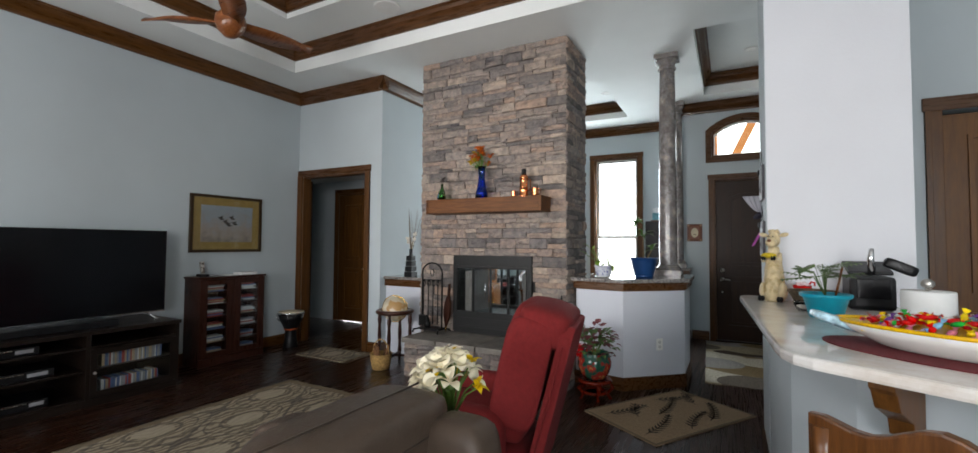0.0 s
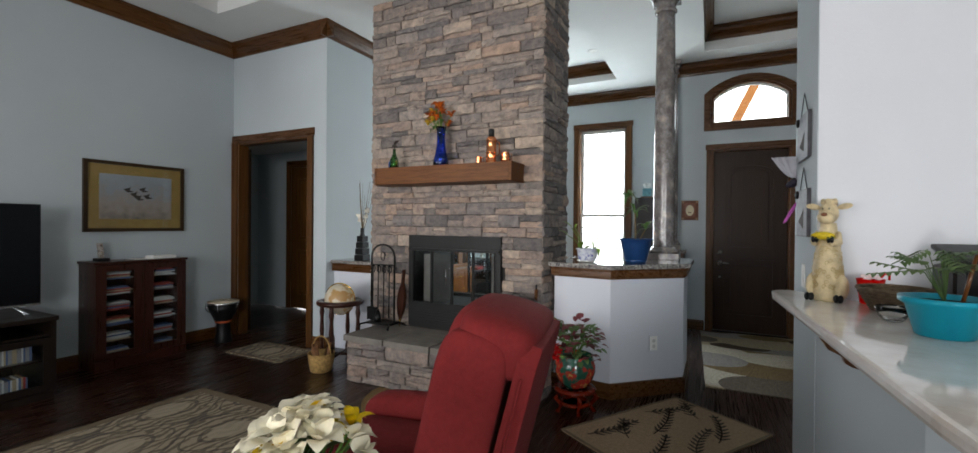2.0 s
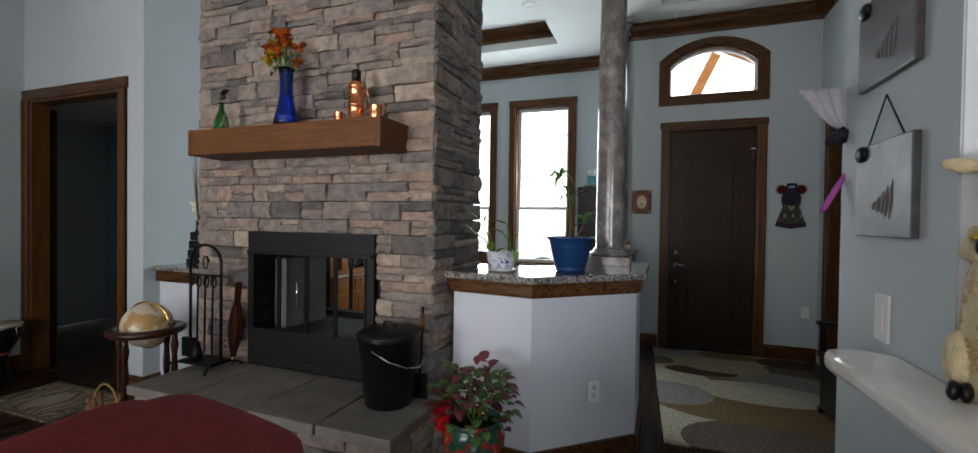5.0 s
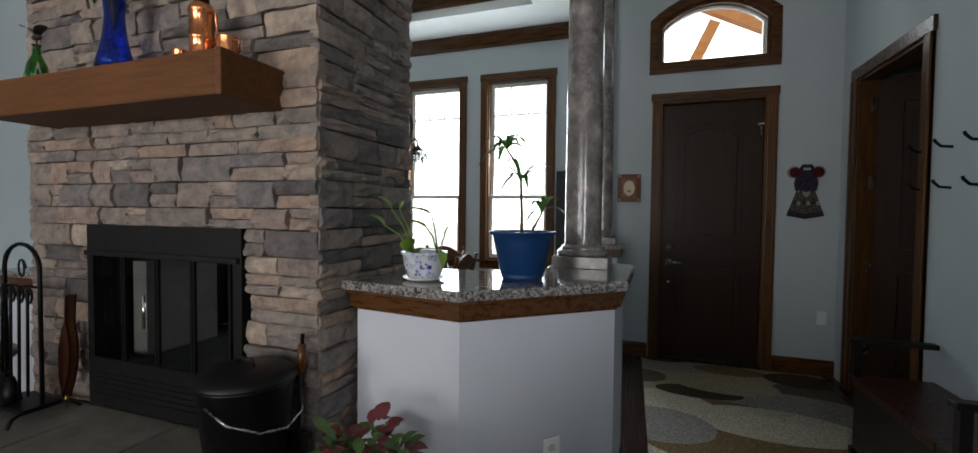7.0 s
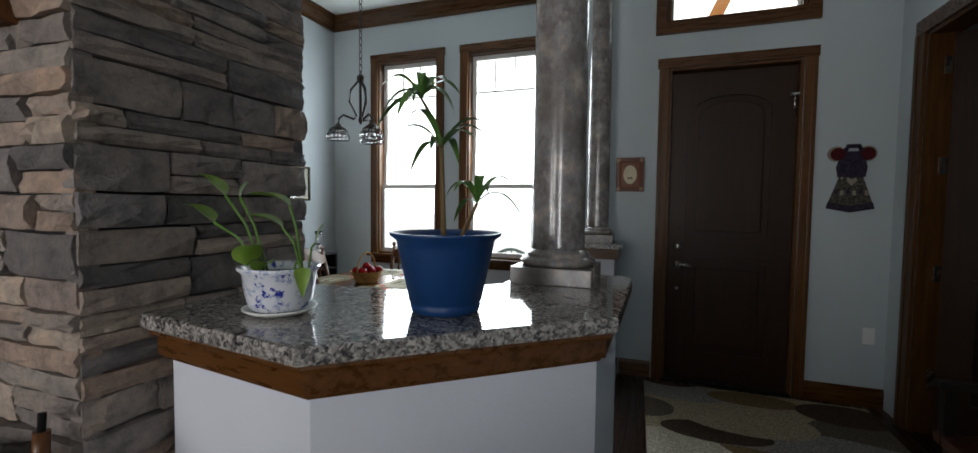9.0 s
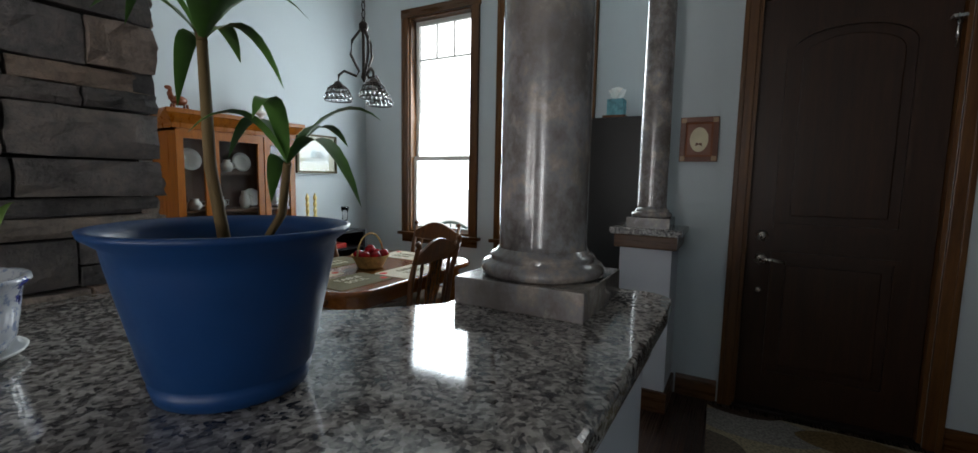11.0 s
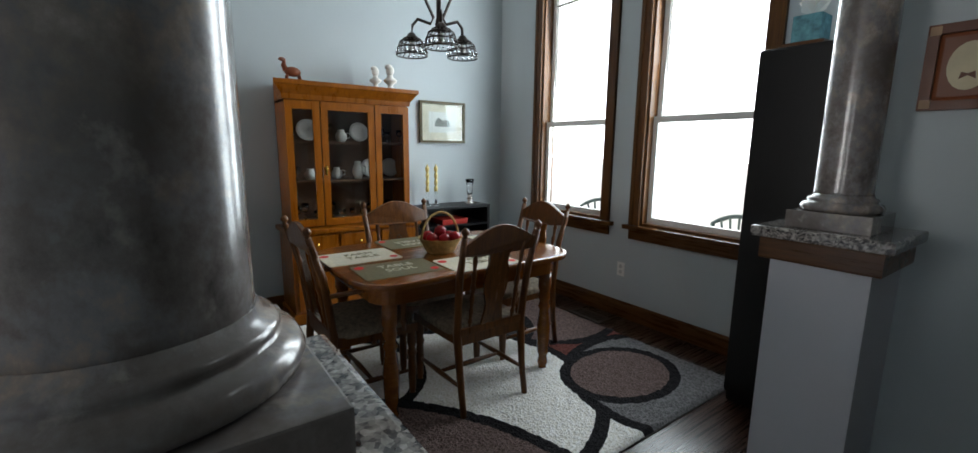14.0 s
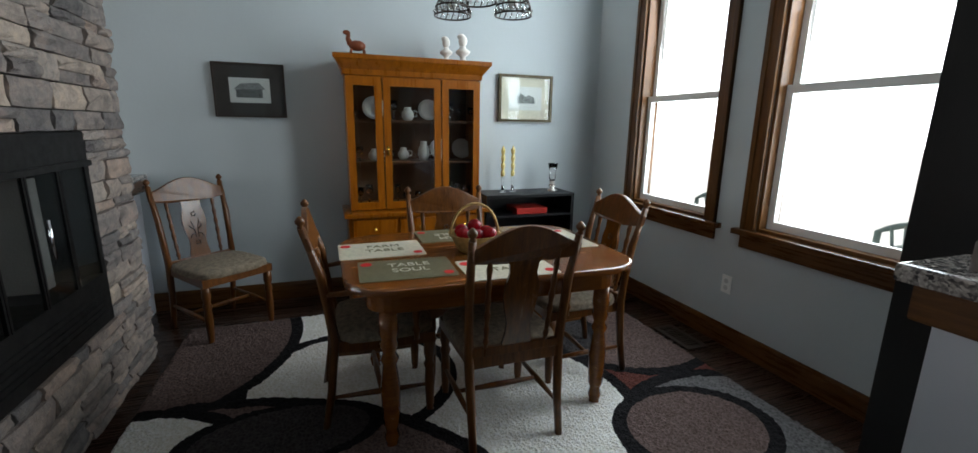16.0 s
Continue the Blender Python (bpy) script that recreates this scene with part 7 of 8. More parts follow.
# ---- television wall ----
ts = thing("tv_stand", pose(-4.555, 2.05, 0), "long espresso wooden television stand with glass doors and shelves", "tv stand")
part("top", B(0, 0.76, -1.15, 1.12, 0.625, 0.66, 0.004), DARKW, ts)
part("plinth", B(0.02, 0.73, -1.12, 1.10, 0, 0.06), DARKW, ts)
for y in (-1.13, -0.40, 0.36, 1.08):
    part("upright", B(0.02, 0.74, y, y + 0.03, 0.06, 0.625), DARKW, ts)
for z in (0.06, 0.30, 0.50):
    part("shelf", B(0.02, 0.72, -1.10, 1.08, z, z + 0.018), DARKW, ts)
part("back", B(0.0, 0.02, -1.13, 1.10, 0.06, 0.625), DARKW, ts)
for y0, y1 in ((-1.10, -0.40), (0.39, 1.08)):
    d = part("door", frame_prism([(y0, 0.075), (y1, 0.075), (y1, 0.495), (y0, 0.495)], [(y0 + 0.05, 0.125), (y1 - 0.05, 0.125), (y1 - 0.05, 0.445), (y0 + 0.05, 0.445)], 0.725, 0.745, "x"), DARKW, ts)
    p = part("pane", B(0.733, 0.737, y0 + 0.05, y1 - 0.05, 0.125, 0.445), PANE, d)
    part("knob", blob(bmesh.new(), (0.755, y0 + 0.03 if y0 > 0 else y1 - 0.03, 0.29), 0.014, 8), STEEL, d)
SPINES = [plain("spine_%s" % n, c, 0.5) for n, c in (("white", (0.55, 0.55, 0.53)), ("grey", (0.25, 0.25, 0.26)), ("blue", (0.10, 0.14, 0.25)), ("red", (0.28, 0.06, 0.05)), ("tan", (0.36, 0.29, 0.2)))]
rl = random.Random(44)


def row_of_discs(x, y0, y1, z, h, lying=False):
    y = y0
    while y < y1 - 0.012:
        w = rl.choice((0.011, 0.011, 0.015, 0.024))
        hh = h * rl.uniform(0.88, 1.0)
        ob = link("disc_case", B(-0.07, 0.06, -w / 2 + 0.0008, w / 2 - 0.0008, 0, hh), rl.choice(SPINES), None, "", pose(x, y + w / 2, z))
        tagged(ob, "plastic disc case standing on a shelf", "disc case", "disc cases")
        y += w


row_of_discs(-3.95, 2.55, 3.02, 0.0785, 0.125)
row_of_discs(-3.95, 2.55, 3.05, 0.3185, 0.125)
row_of_discs(-3.95, 1.05, 1.55, 0.3185, 0.125)
for y, z, w in ((2.02, 0.3185, 0.42), (2.05, 0.0785, 0.3), (1.95, 0.5185, 0.36)):
    d = thing("media_player", pose(-4.05, y, z), "flat black media player on the stand's shelf", "media player")
    part("case", B(-0.2, 0.15, -w / 2, w / 2, 0, 0.065, 0.004), BLACK, d)
    part("display", B(0.15, 0.153, w * 0.1, w * 0.4, 0.02, 0.05), SPINES[1], d)
    part("trim", B(0.15, 0.154, -w * 0.45, w * 0.05, 0.05, 0.056), STEEL, d)
tv = thing("television", pose(-4.12, 2.40, 0.6605), "large flat black television switched off on the stand", "television")
SCREEN = Net("dark_screen").done((0.003, 0.003, 0.004), 0.16, Specular_IOR_Level=0.25)
part("housing", B(-0.045, 0.0, -0.80, 0.77, 0.065, 0.90, 0.004), BLACK, tv)
part("screen", B(0.0, 0.003, -0.79, 0.76, 0.08, 0.893), SCREEN, tv)
part("lower_trim", B(-0.002, 0.006, -0.80, 0.77, 0.062, 0.075, 0.001), CHROME, tv)
for y in (-0.62, 0.60):
    part("foot", box(tube([(-0.02, y, 0.066), (0.09, y + 0.05, 0.008)], 0.008, 6), 0.07, 0.11, y + 0.03, y + 0.07, 0, 0.01), CHROME, tv)
sbx = thing("sound_bar", pose(-3.98, 2.2, 0.6605), "slim black sound bar before the television", "sound bar")
part("bar", B(-0.04, 0.04, -0.5, 0.5, 0, 0.055, 0.01), BLACK, sbx)

mc = thing("media_cabinet", pose(-4.555, 4.0, 0), "dark cherry disc cabinet with two glass doors", "cabinet")
part("top", B(0, 0.33, -0.42, 0.42, 1.01, 1.035, 0.004), CHERRY, mc)
part("plinth", B(0, 0.32, -0.41, 0.41, 0, 0.09, 0.004), CHERRY, mc)
for y in (-0.405, -0.012, 0.383):
    part("upright", B(0, 0.30, y, y + 0.024, 0.09, 1.01), CHERRY, mc)
part("back", B(0, 0.012, -0.40, 0.40, 0.09, 1.01), CHERRY, mc)
for k in range(6):
    part("shelf", B(0.012, 0.28, -0.38, 0.383, 0.10 + 0.15 * k, 0.11 + 0.15 * k), CHERRY, mc)
for y0, y1 in ((-0.405, -0.002), (0.002, 0.405)):
    d = part("door", frame_prism([(y0, 0.095), (y1, 0.095), (y1, 1.005), (y0, 1.005)], [(y0 + 0.085, 0.16), (y1 - 0.085, 0.16), (y1 - 0.085, 0.94), (y0 + 0.085, 0.94)], 0.30, 0.32, "x"), CHERRY, mc)
    part("pane", B(0.308, 0.311, y0 + 0.085, y1 - 0.085, 0.16, 0.94), PANE, d)
for k in range(6):
    for y0 in (-0.31, 0.09):
        for j in range(5):
            ob = link("disc_case", B(-0.06, 0.07, 0, rl.uniform(0.19, 0.225), 0, 0.0135), rl.choice(SPINES), None, "", pose(-4.555 + 0.19 + rl.uniform(-0.01, 0.02), 4.0 + y0 + rl.uniform(0, 0.01), 0.1105 + 0.15 * k + 0.0145 * j))
            tagged(ob, "plastic disc case lying in a stack", "disc case", "disc cases")
ph = thing("cordless_phone", pose(-4.38, 3.70, 1.0355), "grey cordless phone standing in its charger", "phone")
part("charger", B(-0.05, 0.05, -0.05, 0.05, 0, 0.03, 0.006), BLACK, ph)
part("handset", soft(B(-0.013, 0.013, -0.024, 0.024, 0.0, 0.16, 0.008), pose(0, 0, 0.02, 0, -12, 0)), STEEL, ph)
bkx = thing("paper_stack", pose(-4.36, 4.22, 1.0355), "white papers and a paperback on the cabinet", "papers")
part("book", B(-0.08, 0.08, -0.11, 0.11, 0, 0.03, 0.002), WHITE, bkx)
part("sheet", B(-0.09, 0.06, -0.28, -0.10, 0, 0.006), WHITE, bkx)
dj = thing("djembe_drum", pose(-4.28, 4.86, 0), "black djembe drum with pale skin and red band", "drum")
part("body", lathe([(0.095, 0), (0.10, 0.01), (0.082, 0.10), (0.075, 0.22), (0.085, 0.25), (0.15, 0.38), (0.168, 0.46)], 30), BLACK, dj)
part("band", lathe([(0.082, 0.235), (0.090, 0.245), (0.090, 0.262), (0.084, 0.27)], 24), plain("red_brown_band", (0.30, 0.08, 0.04), 0.6), dj)
part("rim", lathe([(0.168, 0.455), (0.176, 0.462), (0.176, 0.475), (0.168, 0.482)], 30), CHROME, dj)
part("skin", lathe([(0.168, 0.47), (0.165, 0.488), (0.0, 0.49)], 30), plain("drum_skin", (0.58, 0.50, 0.38), 0.7), dj)
for k in range(5):
    a = radians(72 * k + 20)
    part("lug", tube([(0.178 * math.cos(a), 0.178 * math.sin(a), 0.478), (0.178 * math.cos(a), 0.178 * math.sin(a), 0.40), (0.145 * math.cos(a), 0.145 * math.sin(a), 0.36)], 0.005, 6), CHROME, dj)

# ceiling fan and ceiling fittings
fan = thing("ceiling_fan", pose(-2.72, 2.92, 0), "reddish wooden three-blade ceiling fan at rest", "ceiling fan")
FANW = wood("fan_wood", (0.13, 0.045, 0.02), (0.27, 0.11, 0.05), 0.3, 0, 1.5, 0.05, 0.3)
part("rod", tube([(0, 0, CZ + 0.515), (0, 0, 3.55)], 0.016, 10), BRONZE, fan)
part("housing", lathe([(0.01, 3.24), (0.05, 3.25), (0.10, 3.30), (0.125, 3.36), (0.12, 3.42), (0.07, 3.47), (0.035, 3.56), (0.03, 3.62)], 28), FANW, fan)
for k in range(3):
    a = radians(-28 + 120 * k)
    bm = bmesh.new()
    rows = []
    for i in range(9):
        t = i / 8
        r = 0.08 + 0.72 * t
        w = 0.055 + 0.055 * math.sin(math.pi * min(1, t * 1.15)) - 0.03 * t * t
        sw = -0.10 * t * t
        rows.append([Vector((r, sw + s * w, 3.37 + 0.05 * t - s * 0.022)) for s in (-1, 1)])
    R = Matrix.Rotation(a, 3, "Z")
    top = [[bm.verts.new(R @ (p + Vector((0, 0, 0.008)))) for p in q] for q in rows]
    bot = [[bm.verts.new(R @ (p - Vector((0, 0, 0.008)))) for p in q] for q in rows]
    for u, d in ((top, 1), (bot, -1)):
        for p, q in zip(u, u[1:]):
            f_ = bm.faces.new((p[0], q[0], q[1], p[1]))
            f_.smooth = True
    for i in range(8):
        for s in (0, 1):
            bm.faces.new((top[i][s], top[i + 1][s], bot[i + 1][s], bot[i][s]))
    for i in (0, 8):
        bm.faces.new((top[i][0], top[i][1], bot[i][1], bot[i][0]))
    bmesh.ops.recalc_face_normals(bm, faces=bm.faces[:])
    part("blade", bm, FANW, fan)
sp = thing("ceiling_speaker", pose(-2.06, 4.2, CZ + 0.299), "round white flush ceiling speaker", "speaker")
part("grille", lathe([(0.13, -0.012), (0.14, -0.006), (0.14, 0.0)], 28), WHITE, sp)


def downlight(x, y, z):
    c = thing("downlight", pose(x, y, z), "round white recessed downlight, unlit", "downlight", "downlights")
    part("trim", lathe([(0.055, -0.001), (0.06, -0.008), (0.085, -0.006), (0.088, 0.0)], 24), WHITE, c)
    part("lens", lathe([(0.056, -0.003), (0.0, -0.002)], 20), plain("frosted_lens", (0.85, 0.85, 0.82), 0.3), c)


downlight(1.40, 7.09, CZ + 0.279)
downlight(-0.62, 7.9, CZ + 0.259)

# ---- entry ----
GILT = plain("red_brown_frame", (0.10, 0.035, 0.018), 0.4)
c, i2 = wall_picture("butterfly_picture", pose(0.65, DY, 1.64), 0.215, 0.27, 0.03, GILT, plain("rust_mount", (0.17, 0.06, 0.03), 0.9), [(0.17, 0.06, 0.03), (0.2, 0.07, 0.035), (0.17, 0.06, 0.03)], 0.012, "small red-brown framed oval butterfly picture", 5, False)
part("oval", prism([(0.052 * math.cos(t), 0.075 * math.sin(t)) for t in [2 * math.pi * k / 20 for k in range(20)]], -0.0178, -0.0166, "y"), CREAMM, c)
part("motif", prism([(-0.02, -0.04), (0.0, -0.03), (0.02, -0.042), (0.016, -0.018), (0.0, -0.024), (-0.016, -0.018)], -0.0186, -0.0179, "y"), GILT, c)
for a in (-1, 1):
    for b in (-1, 1):
        part("corner", B(a * 0.088 - 0.014, a * 0.088 + 0.014, -0.033, -0.0301, b * 0.115 - 0.014, b * 0.115 + 0.014), plain("tan_corner", (0.30, 0.20, 0.13), 0.5), c)
dr = thing("fabric_dress", pose(2.12, DY, 1.64) @ Matrix.Diagonal((1.05, 1.0, 1.12, 1)), "small dark patchwork cloth dress with maroon sleeves hung on the wall", "wall decoration")
FAB = plain("navy_patchwork", (0.030, 0.026, 0.040), 0.9, vary=0.8, scale=60)
HEART = plain("maroon_sleeve", (0.060, 0.010, 0.012), 0.9)
LACE = plain("cream_lace", (0.30, 0.27, 0.22), 0.95, bump=0.6, scale=60)
part("skirt", prism([(-0.125, -0.20), (0.0, -0.225), (0.125, -0.20), (0.065, -0.03), (-0.065, -0.03)], -0.024, -0.002, "y", bevel=0.006), plain("printed_skirt", (0.075, 0.068, 0.055), 0.9, vary=0.95, scale=75), dr)
part("hem", prism([(-0.132, -0.225), (0.0, -0.25), (0.132, -0.225), (0.122, -0.185), (0.0, -0.208), (-0.122, -0.185)], -0.028, -0.002, "y", bevel=0.004), FAB, dr)
part("bodice", prism([(-0.075, -0.03), (0.075, -0.03), (0.085, 0.03), (0.06, 0.13), (-0.06, 0.13), (-0.085, 0.03)], -0.030, -0.002, "y", bevel=0.008), FAB, dr)
for s_ in (-1, 1):
    ol = [(s_ * 0.085 + 0.050 * math.cos(t), 0.115 + 0.048 * math.sin(t)) for t in [2 * math.pi * k / 18 for k in range(18)]]
    part("sleeve_lace", prism(ol, -0.020, -0.002, "y"), LACE, dr)
    part("sleeve", prism([(s_ * 0.082 + (a - s_ * 0.085) * 0.84, 0.113 + (b - 0.115) * 0.84) for a, b in ol], -0.032, -0.020, "y", bevel=0.005), HEART, dr)
part("collar", tube([(-0.045, -0.034, 0.13), (-0.03, -0.036, 0.16), (0.03, -0.036, 0.16), (0.045, -0.034, 0.13)], 0.014, 8), FAB, dr)
part("heart_patch", prism([(0, -0.085), (0.030, -0.05), (0.022, -0.032), (0, -0.044), (-0.022, -0.032), (-0.030, -0.05)], -0.034, -0.024, "y", bevel=0.003), LACE, dr)
part("button", blob(bmesh.new(), (-0.055, -0.03, -0.036), 0.008, 8), LACE, dr)
for k in range(6):
    part("patch", B(-0.095 + 0.034 * k, -0.075 + 0.034 * k, -0.0275, -0.0235, -0.135 - 0.008 * (k % 2), -0.105 - 0.008 * (k % 2), 0.001), LACE if k % 2 else FAB, dr)
outlet(pose(2.27, DY, 0.50), True)
ck = thing("coat_rack", pose(RX, 6.62, 1.55), "row of black iron coat hooks on the entry wall", "coat rack")
for y in (-0.35, -0.1, 0.15, 0.4):
    for z in (0.0, 0.22):
        part("hook", tube([(0, y, z), (-0.05, y, z + 0.005), (-0.075, y, z + 0.03), (-0.08, y, z + 0.045)], 0.008, 6), IRON, ck)
hb = thing("hall_bench", pose(2.16, 6.32, 0), "dark wooden hall bench with arm rails", "bench")
part("seat", B(-0.20, 0.20, -0.50, 0.50, 0.43, 0.47, 0.006), CHERRY, hb)
part("chest", B(-0.18, 0.19, -0.47, 0.47, 0.05, 0.43, 0.004), DARKW, hb)
for y in (-0.47, 0.47):
    part("arm", B(-0.21, 0.19, y - 0.03, y + 0.03, 0.66, 0.69, 0.006), DARKW, hb)
    part("arm_post", B(-0.19, -0.15, y - 0.02, y + 0.02, 0.47, 0.66), DARKW, hb)
    part("leg", B(-0.19, 0.19, y - 0.025, y + 0.025, 0, 0.05), DARKW, hb)
outlet(pose(0.500, 5.352, 0.46, 0, 0, 42.9))

# ---- kitchen bar ----
BZ = 1.115
bar_poly = [(1.185, 3.98), (1.262, 2.42), (1.272, 2.32), (1.30, 2.245), (1.345, 2.20), (1.66, 2.02), (2.5, 1.48), (2.75, 1.75), (2.1, 2.45), (1.96, 2.75), (1.96, 3.855), (1.335, 3.855), (1.335, 4.05)] + arc(1.255, 4.02, 0.07, 60, 170, 4)
bar = tagged(new("bar_counter"), "raised kitchen bar with polished cream marble top", "counter", kind="structure")
part("countertop", prism(bar_poly, BZ - 0.038, BZ, bevel=0.012), BARTOP, bar, "polished cream marble top with rounded edge")
part("knee_wall", prism([(KX, 3.86), (KX, 2.72), (1.50, 2.48), (2.42, 1.85), (2.52, 1.99), (1.80, 2.55), (1.52, 2.80), (1.52, 3.86)], 0, BZ - 0.039), PAINT, bar, "blue-grey painted knee wall")
part("baseboard", prism([(KX - 0.014, 3.86), (KX - 0.014, 2.715), (1.49, 2.465), (2.42, 1.83), (2.42, 1.85), (1.50, 2.48), (KX, 2.72), (KX, 3.86)], 0, 0.13), TRIM, bar)


def corbel(x, y, rz):
    c = thing("corbel", pose(x, y, BZ - 0.0395, 0, 0, rz), "carved brown wooden corbel under the bar top", "corbel", "corbels under the bar")
    ol = [(0, 0), (0.20, 0), (0.20, -0.035), (0.185, -0.05), (0.165, -0.10), (0.12, -0.125), (0.085, -0.145), (0.075, -0.19), (0.04, -0.215), (0, -0.225)]
    part("bracket", prism([(a, b) for a, b in ol], -0.032, 0.032, "y", bevel=0.004), TRIMZ, c)
    return c


corbel(1.62, 2.395, -124)
corbel(1.98, 2.15, -124)
corbel(KX, 3.22, 180).scale = (0.5, 0.6, 0.42)
bs = thing("bar_stool", pose(1.60, 1.90, 0.0, 0, 0, 146) @ Matrix.Diagonal((1, 1, 1.05, 1)), "carved oak bar stool back by the counter", "stool")
part("back_board", prism([(-0.24, 0.80)] + [(-0.24 + 0.48 * t, 0.985 + 0.035 * math.sin(math.pi * t) + 0.018 * math.cos(4 * math.pi * t)) for t in [k / 16 for k in range(17)]] + [(0.24, 0.80)], 0.17, 0.20, "y", bevel=0.006), OAKZ, bs)
for sx in (-1, 1):
    part("post", turned(None, sx * 0.215, 0.185, 0.0, 0.98, 0.026, seg=12), OAKZ, bs)
    part("leg", turned(None, sx * 0.19, -0.17, 0, 0.64, 0.022), OAKZ, bs)
part("seat", cushion(-0.22, 0.22, -0.22, 0.20, 0.63, 0.69, 0.01), SEATC, bs)

# things on the bar
CERAM = plain("cream_ceramic", (0.62, 0.52, 0.345), 0.35, vary=0.25, scale=22, bump=0.9)
bm = lathe([(0.060, 0), (0.070, 0.012), (0.072, 0.06), (0.069, 0.13), (0.060, 0.20), (0.049, 0.26), (0.040, 0.30), (0.036, 0.33)], 28)
n0 = len(bm.faces)
rl = random.Random(62)
for k in range(130):
    a, z = rl.uniform(0, 2 * math.pi), rl.uniform(0.05, 0.28)
    r = 0.073 - 0.030 * max(0, (z - 0.06) / 0.22) ** 1.4
    o_, t_ = Vector((math.cos(a), math.sin(a), 0)), Vector((-math.sin(a), math.cos(a), 0))
    curl = [o_ * (r + 0.001) + t_ * (0.011 * (1 - q / 13) * math.cos(q * 0.75)) + Vector((0, 0, z + 0.011 * (1 - q / 13) * math.sin(q * 0.75))) for q in range(11)]
    tube(curl, 0.0021, 5, bm)
n1 = len(bm.faces)
for k in range(18):
    a = 2 * math.pi * k / 18
    blob(bm, (0.030 * math.cos(a) * (0.3 + 0.7 * (k % 3) / 2), 0.012 + 0.024 * math.sin(a), 0.415 + 0.006 * (k % 2)), 0.013, 6)
blob(bm, (0, 0.004, 0.372), 0.048, 18, (0.95, 0.92, 0.98))
blob(bm, (0, -0.040, 0.352), 0.036, 14, (1.12, 0.85, 0.75))
for q in (-1, 1):
    blob(bm, (q * 0.072, 0.004, 0.400), 0.026, 12, (1.35, 0.34, 0.50), Matrix.Rotation(radians(q * -8), 3, "Y"))
    blob(bm, (q * 0.066, -0.012, 0.062), 0.042, 14, (0.75, 1.05, 1.25))
    tube([(q * 0.044, -0.005, 0.285), (q * 0.056, -0.030, 0.250), (q * 0.046, -0.062, 0.248), (q * 0.034, -0.074, 0.258)], [0.016, 0.018, 0.016, 0.013], 10, bm)
nb = len(bm.faces)
for q in (-1, 1):
    for d in (-0.010, 0.010):
        blob(bm, (q * 0.066 + d, -0.062, 0.017), 0.017, 10, (0.75, 1.25, 1.0))
        blob(bm, (q * 0.034 + d * 0.8, -0.086, 0.262), 0.013, 10, (0.7, 0.9, 1.2))
    blob(bm, (q * 0.014, -0.040, 0.390), 0.0042, 6)
nk = len(bm.faces)
blob(bm, (0, -0.068, 0.365), 0.012, 8, (1.3, 0.5, 0.75))
nn = len(bm.faces)
blob(bm, (0, -0.082, 0.276), 0.0165, 14, (3.4, 0.9, 1.0))
ny = len(bm.faces)
for q in (-1, 1):
    leaf(bm, (q * 0.062, -0.082, 0.276), (q * 0.004, -0.098, 0.262), 0.011, -0.004, 0.3, 5)
    leaf(bm, (q * 0.060, -0.080, 0.272), (q * 0.010, -0.088, 0.254), 0.011, -0.004, 0.3, 5)
bm.faces.ensure_lookup_table()
for k, f_ in enumerate(bm.faces):
    f_.material_index = 5 if n0 <= k < n1 else 0 if k < nb else 1 if k < nk else 2 if k < nn else 3 if k < ny else 4
lamb = tagged(link("ceramic_lamb", bm, CERAM, None, "", pose(1.365, 3.785, BZ, 0, 0, -26) @ Matrix.Diagonal((0.78, 0.84, 1.0, 1))), "tall cream ceramic lamb with curled fleece and black hooves holding corn", "figurine")
for mm in (BLACK, plain("brown_nose", (0.16, 0.07, 0.04), 0.5), plain("corn_yellow", (0.52, 0.40, 0.07), 0.4, vary=0.3, scale=80), POTHOS, plain("tan_glaze", (0.48, 0.37, 0.20), 0.4)):
    lamb.data.materials.append(mm)
rcup = thing("red_cup", pose(1.505, 3.77, BZ), "red plastic cup of peppermint candies", "cup")
part("cup", lathe([(0.033, 0), (0.035, 0.003), (0.043, 0.075), (0.047, 0.10), (0.049, 0.102), (0.045, 0.10), (0.04, 0.07), (0.03, 0.006)], 24), plain("red_plastic", (0.50, 0.012, 0.02), 0.3), rcup)
rl = random.Random(3)
for k in range(9):
    a, r = rl.uniform(0, 6.28), rl.uniform(0, 0.03)
    part("candy", blob(bmesh.new(), (r * math.cos(a), r * math.sin(a), 0.10 + rl.uniform(0, 0.018)), 0.014, 7, (1, 1, 0.6)), plain("candy_white", (0.75, 0.60, 0.60), 0.3, vary=0.4, scale=60) if k == 0 else bpy.data.materials["candy_white"], rcup)
part("candy_cane", tube([(0.02, 0, 0.09), (0.045, 0, 0.125), (0.06, 0, 0.12), (0.06, 0, 0.10)], 0.005, 6), REDP, rcup)
wbk = thing("woven_bowl", pose(1.53, 3.57, BZ), "dark grey-brown woven oval basket on the bar", "basket")
DWK = plain("dark_wicker", (0.10, 0.075, 0.05), 0.8, bump=1.0, scale=40, vary=0.5)
for k in range(7):
    z = 0.010 + k * 0.0125
    r = 0.070 + 0.007 * k
    part("coil", tube([(r * math.cos(t), 1.15 * r * math.sin(t), z) for t in [2 * math.pi * q / 28 for q in range(29)]], 0.0075, 7), DWK, wbk)
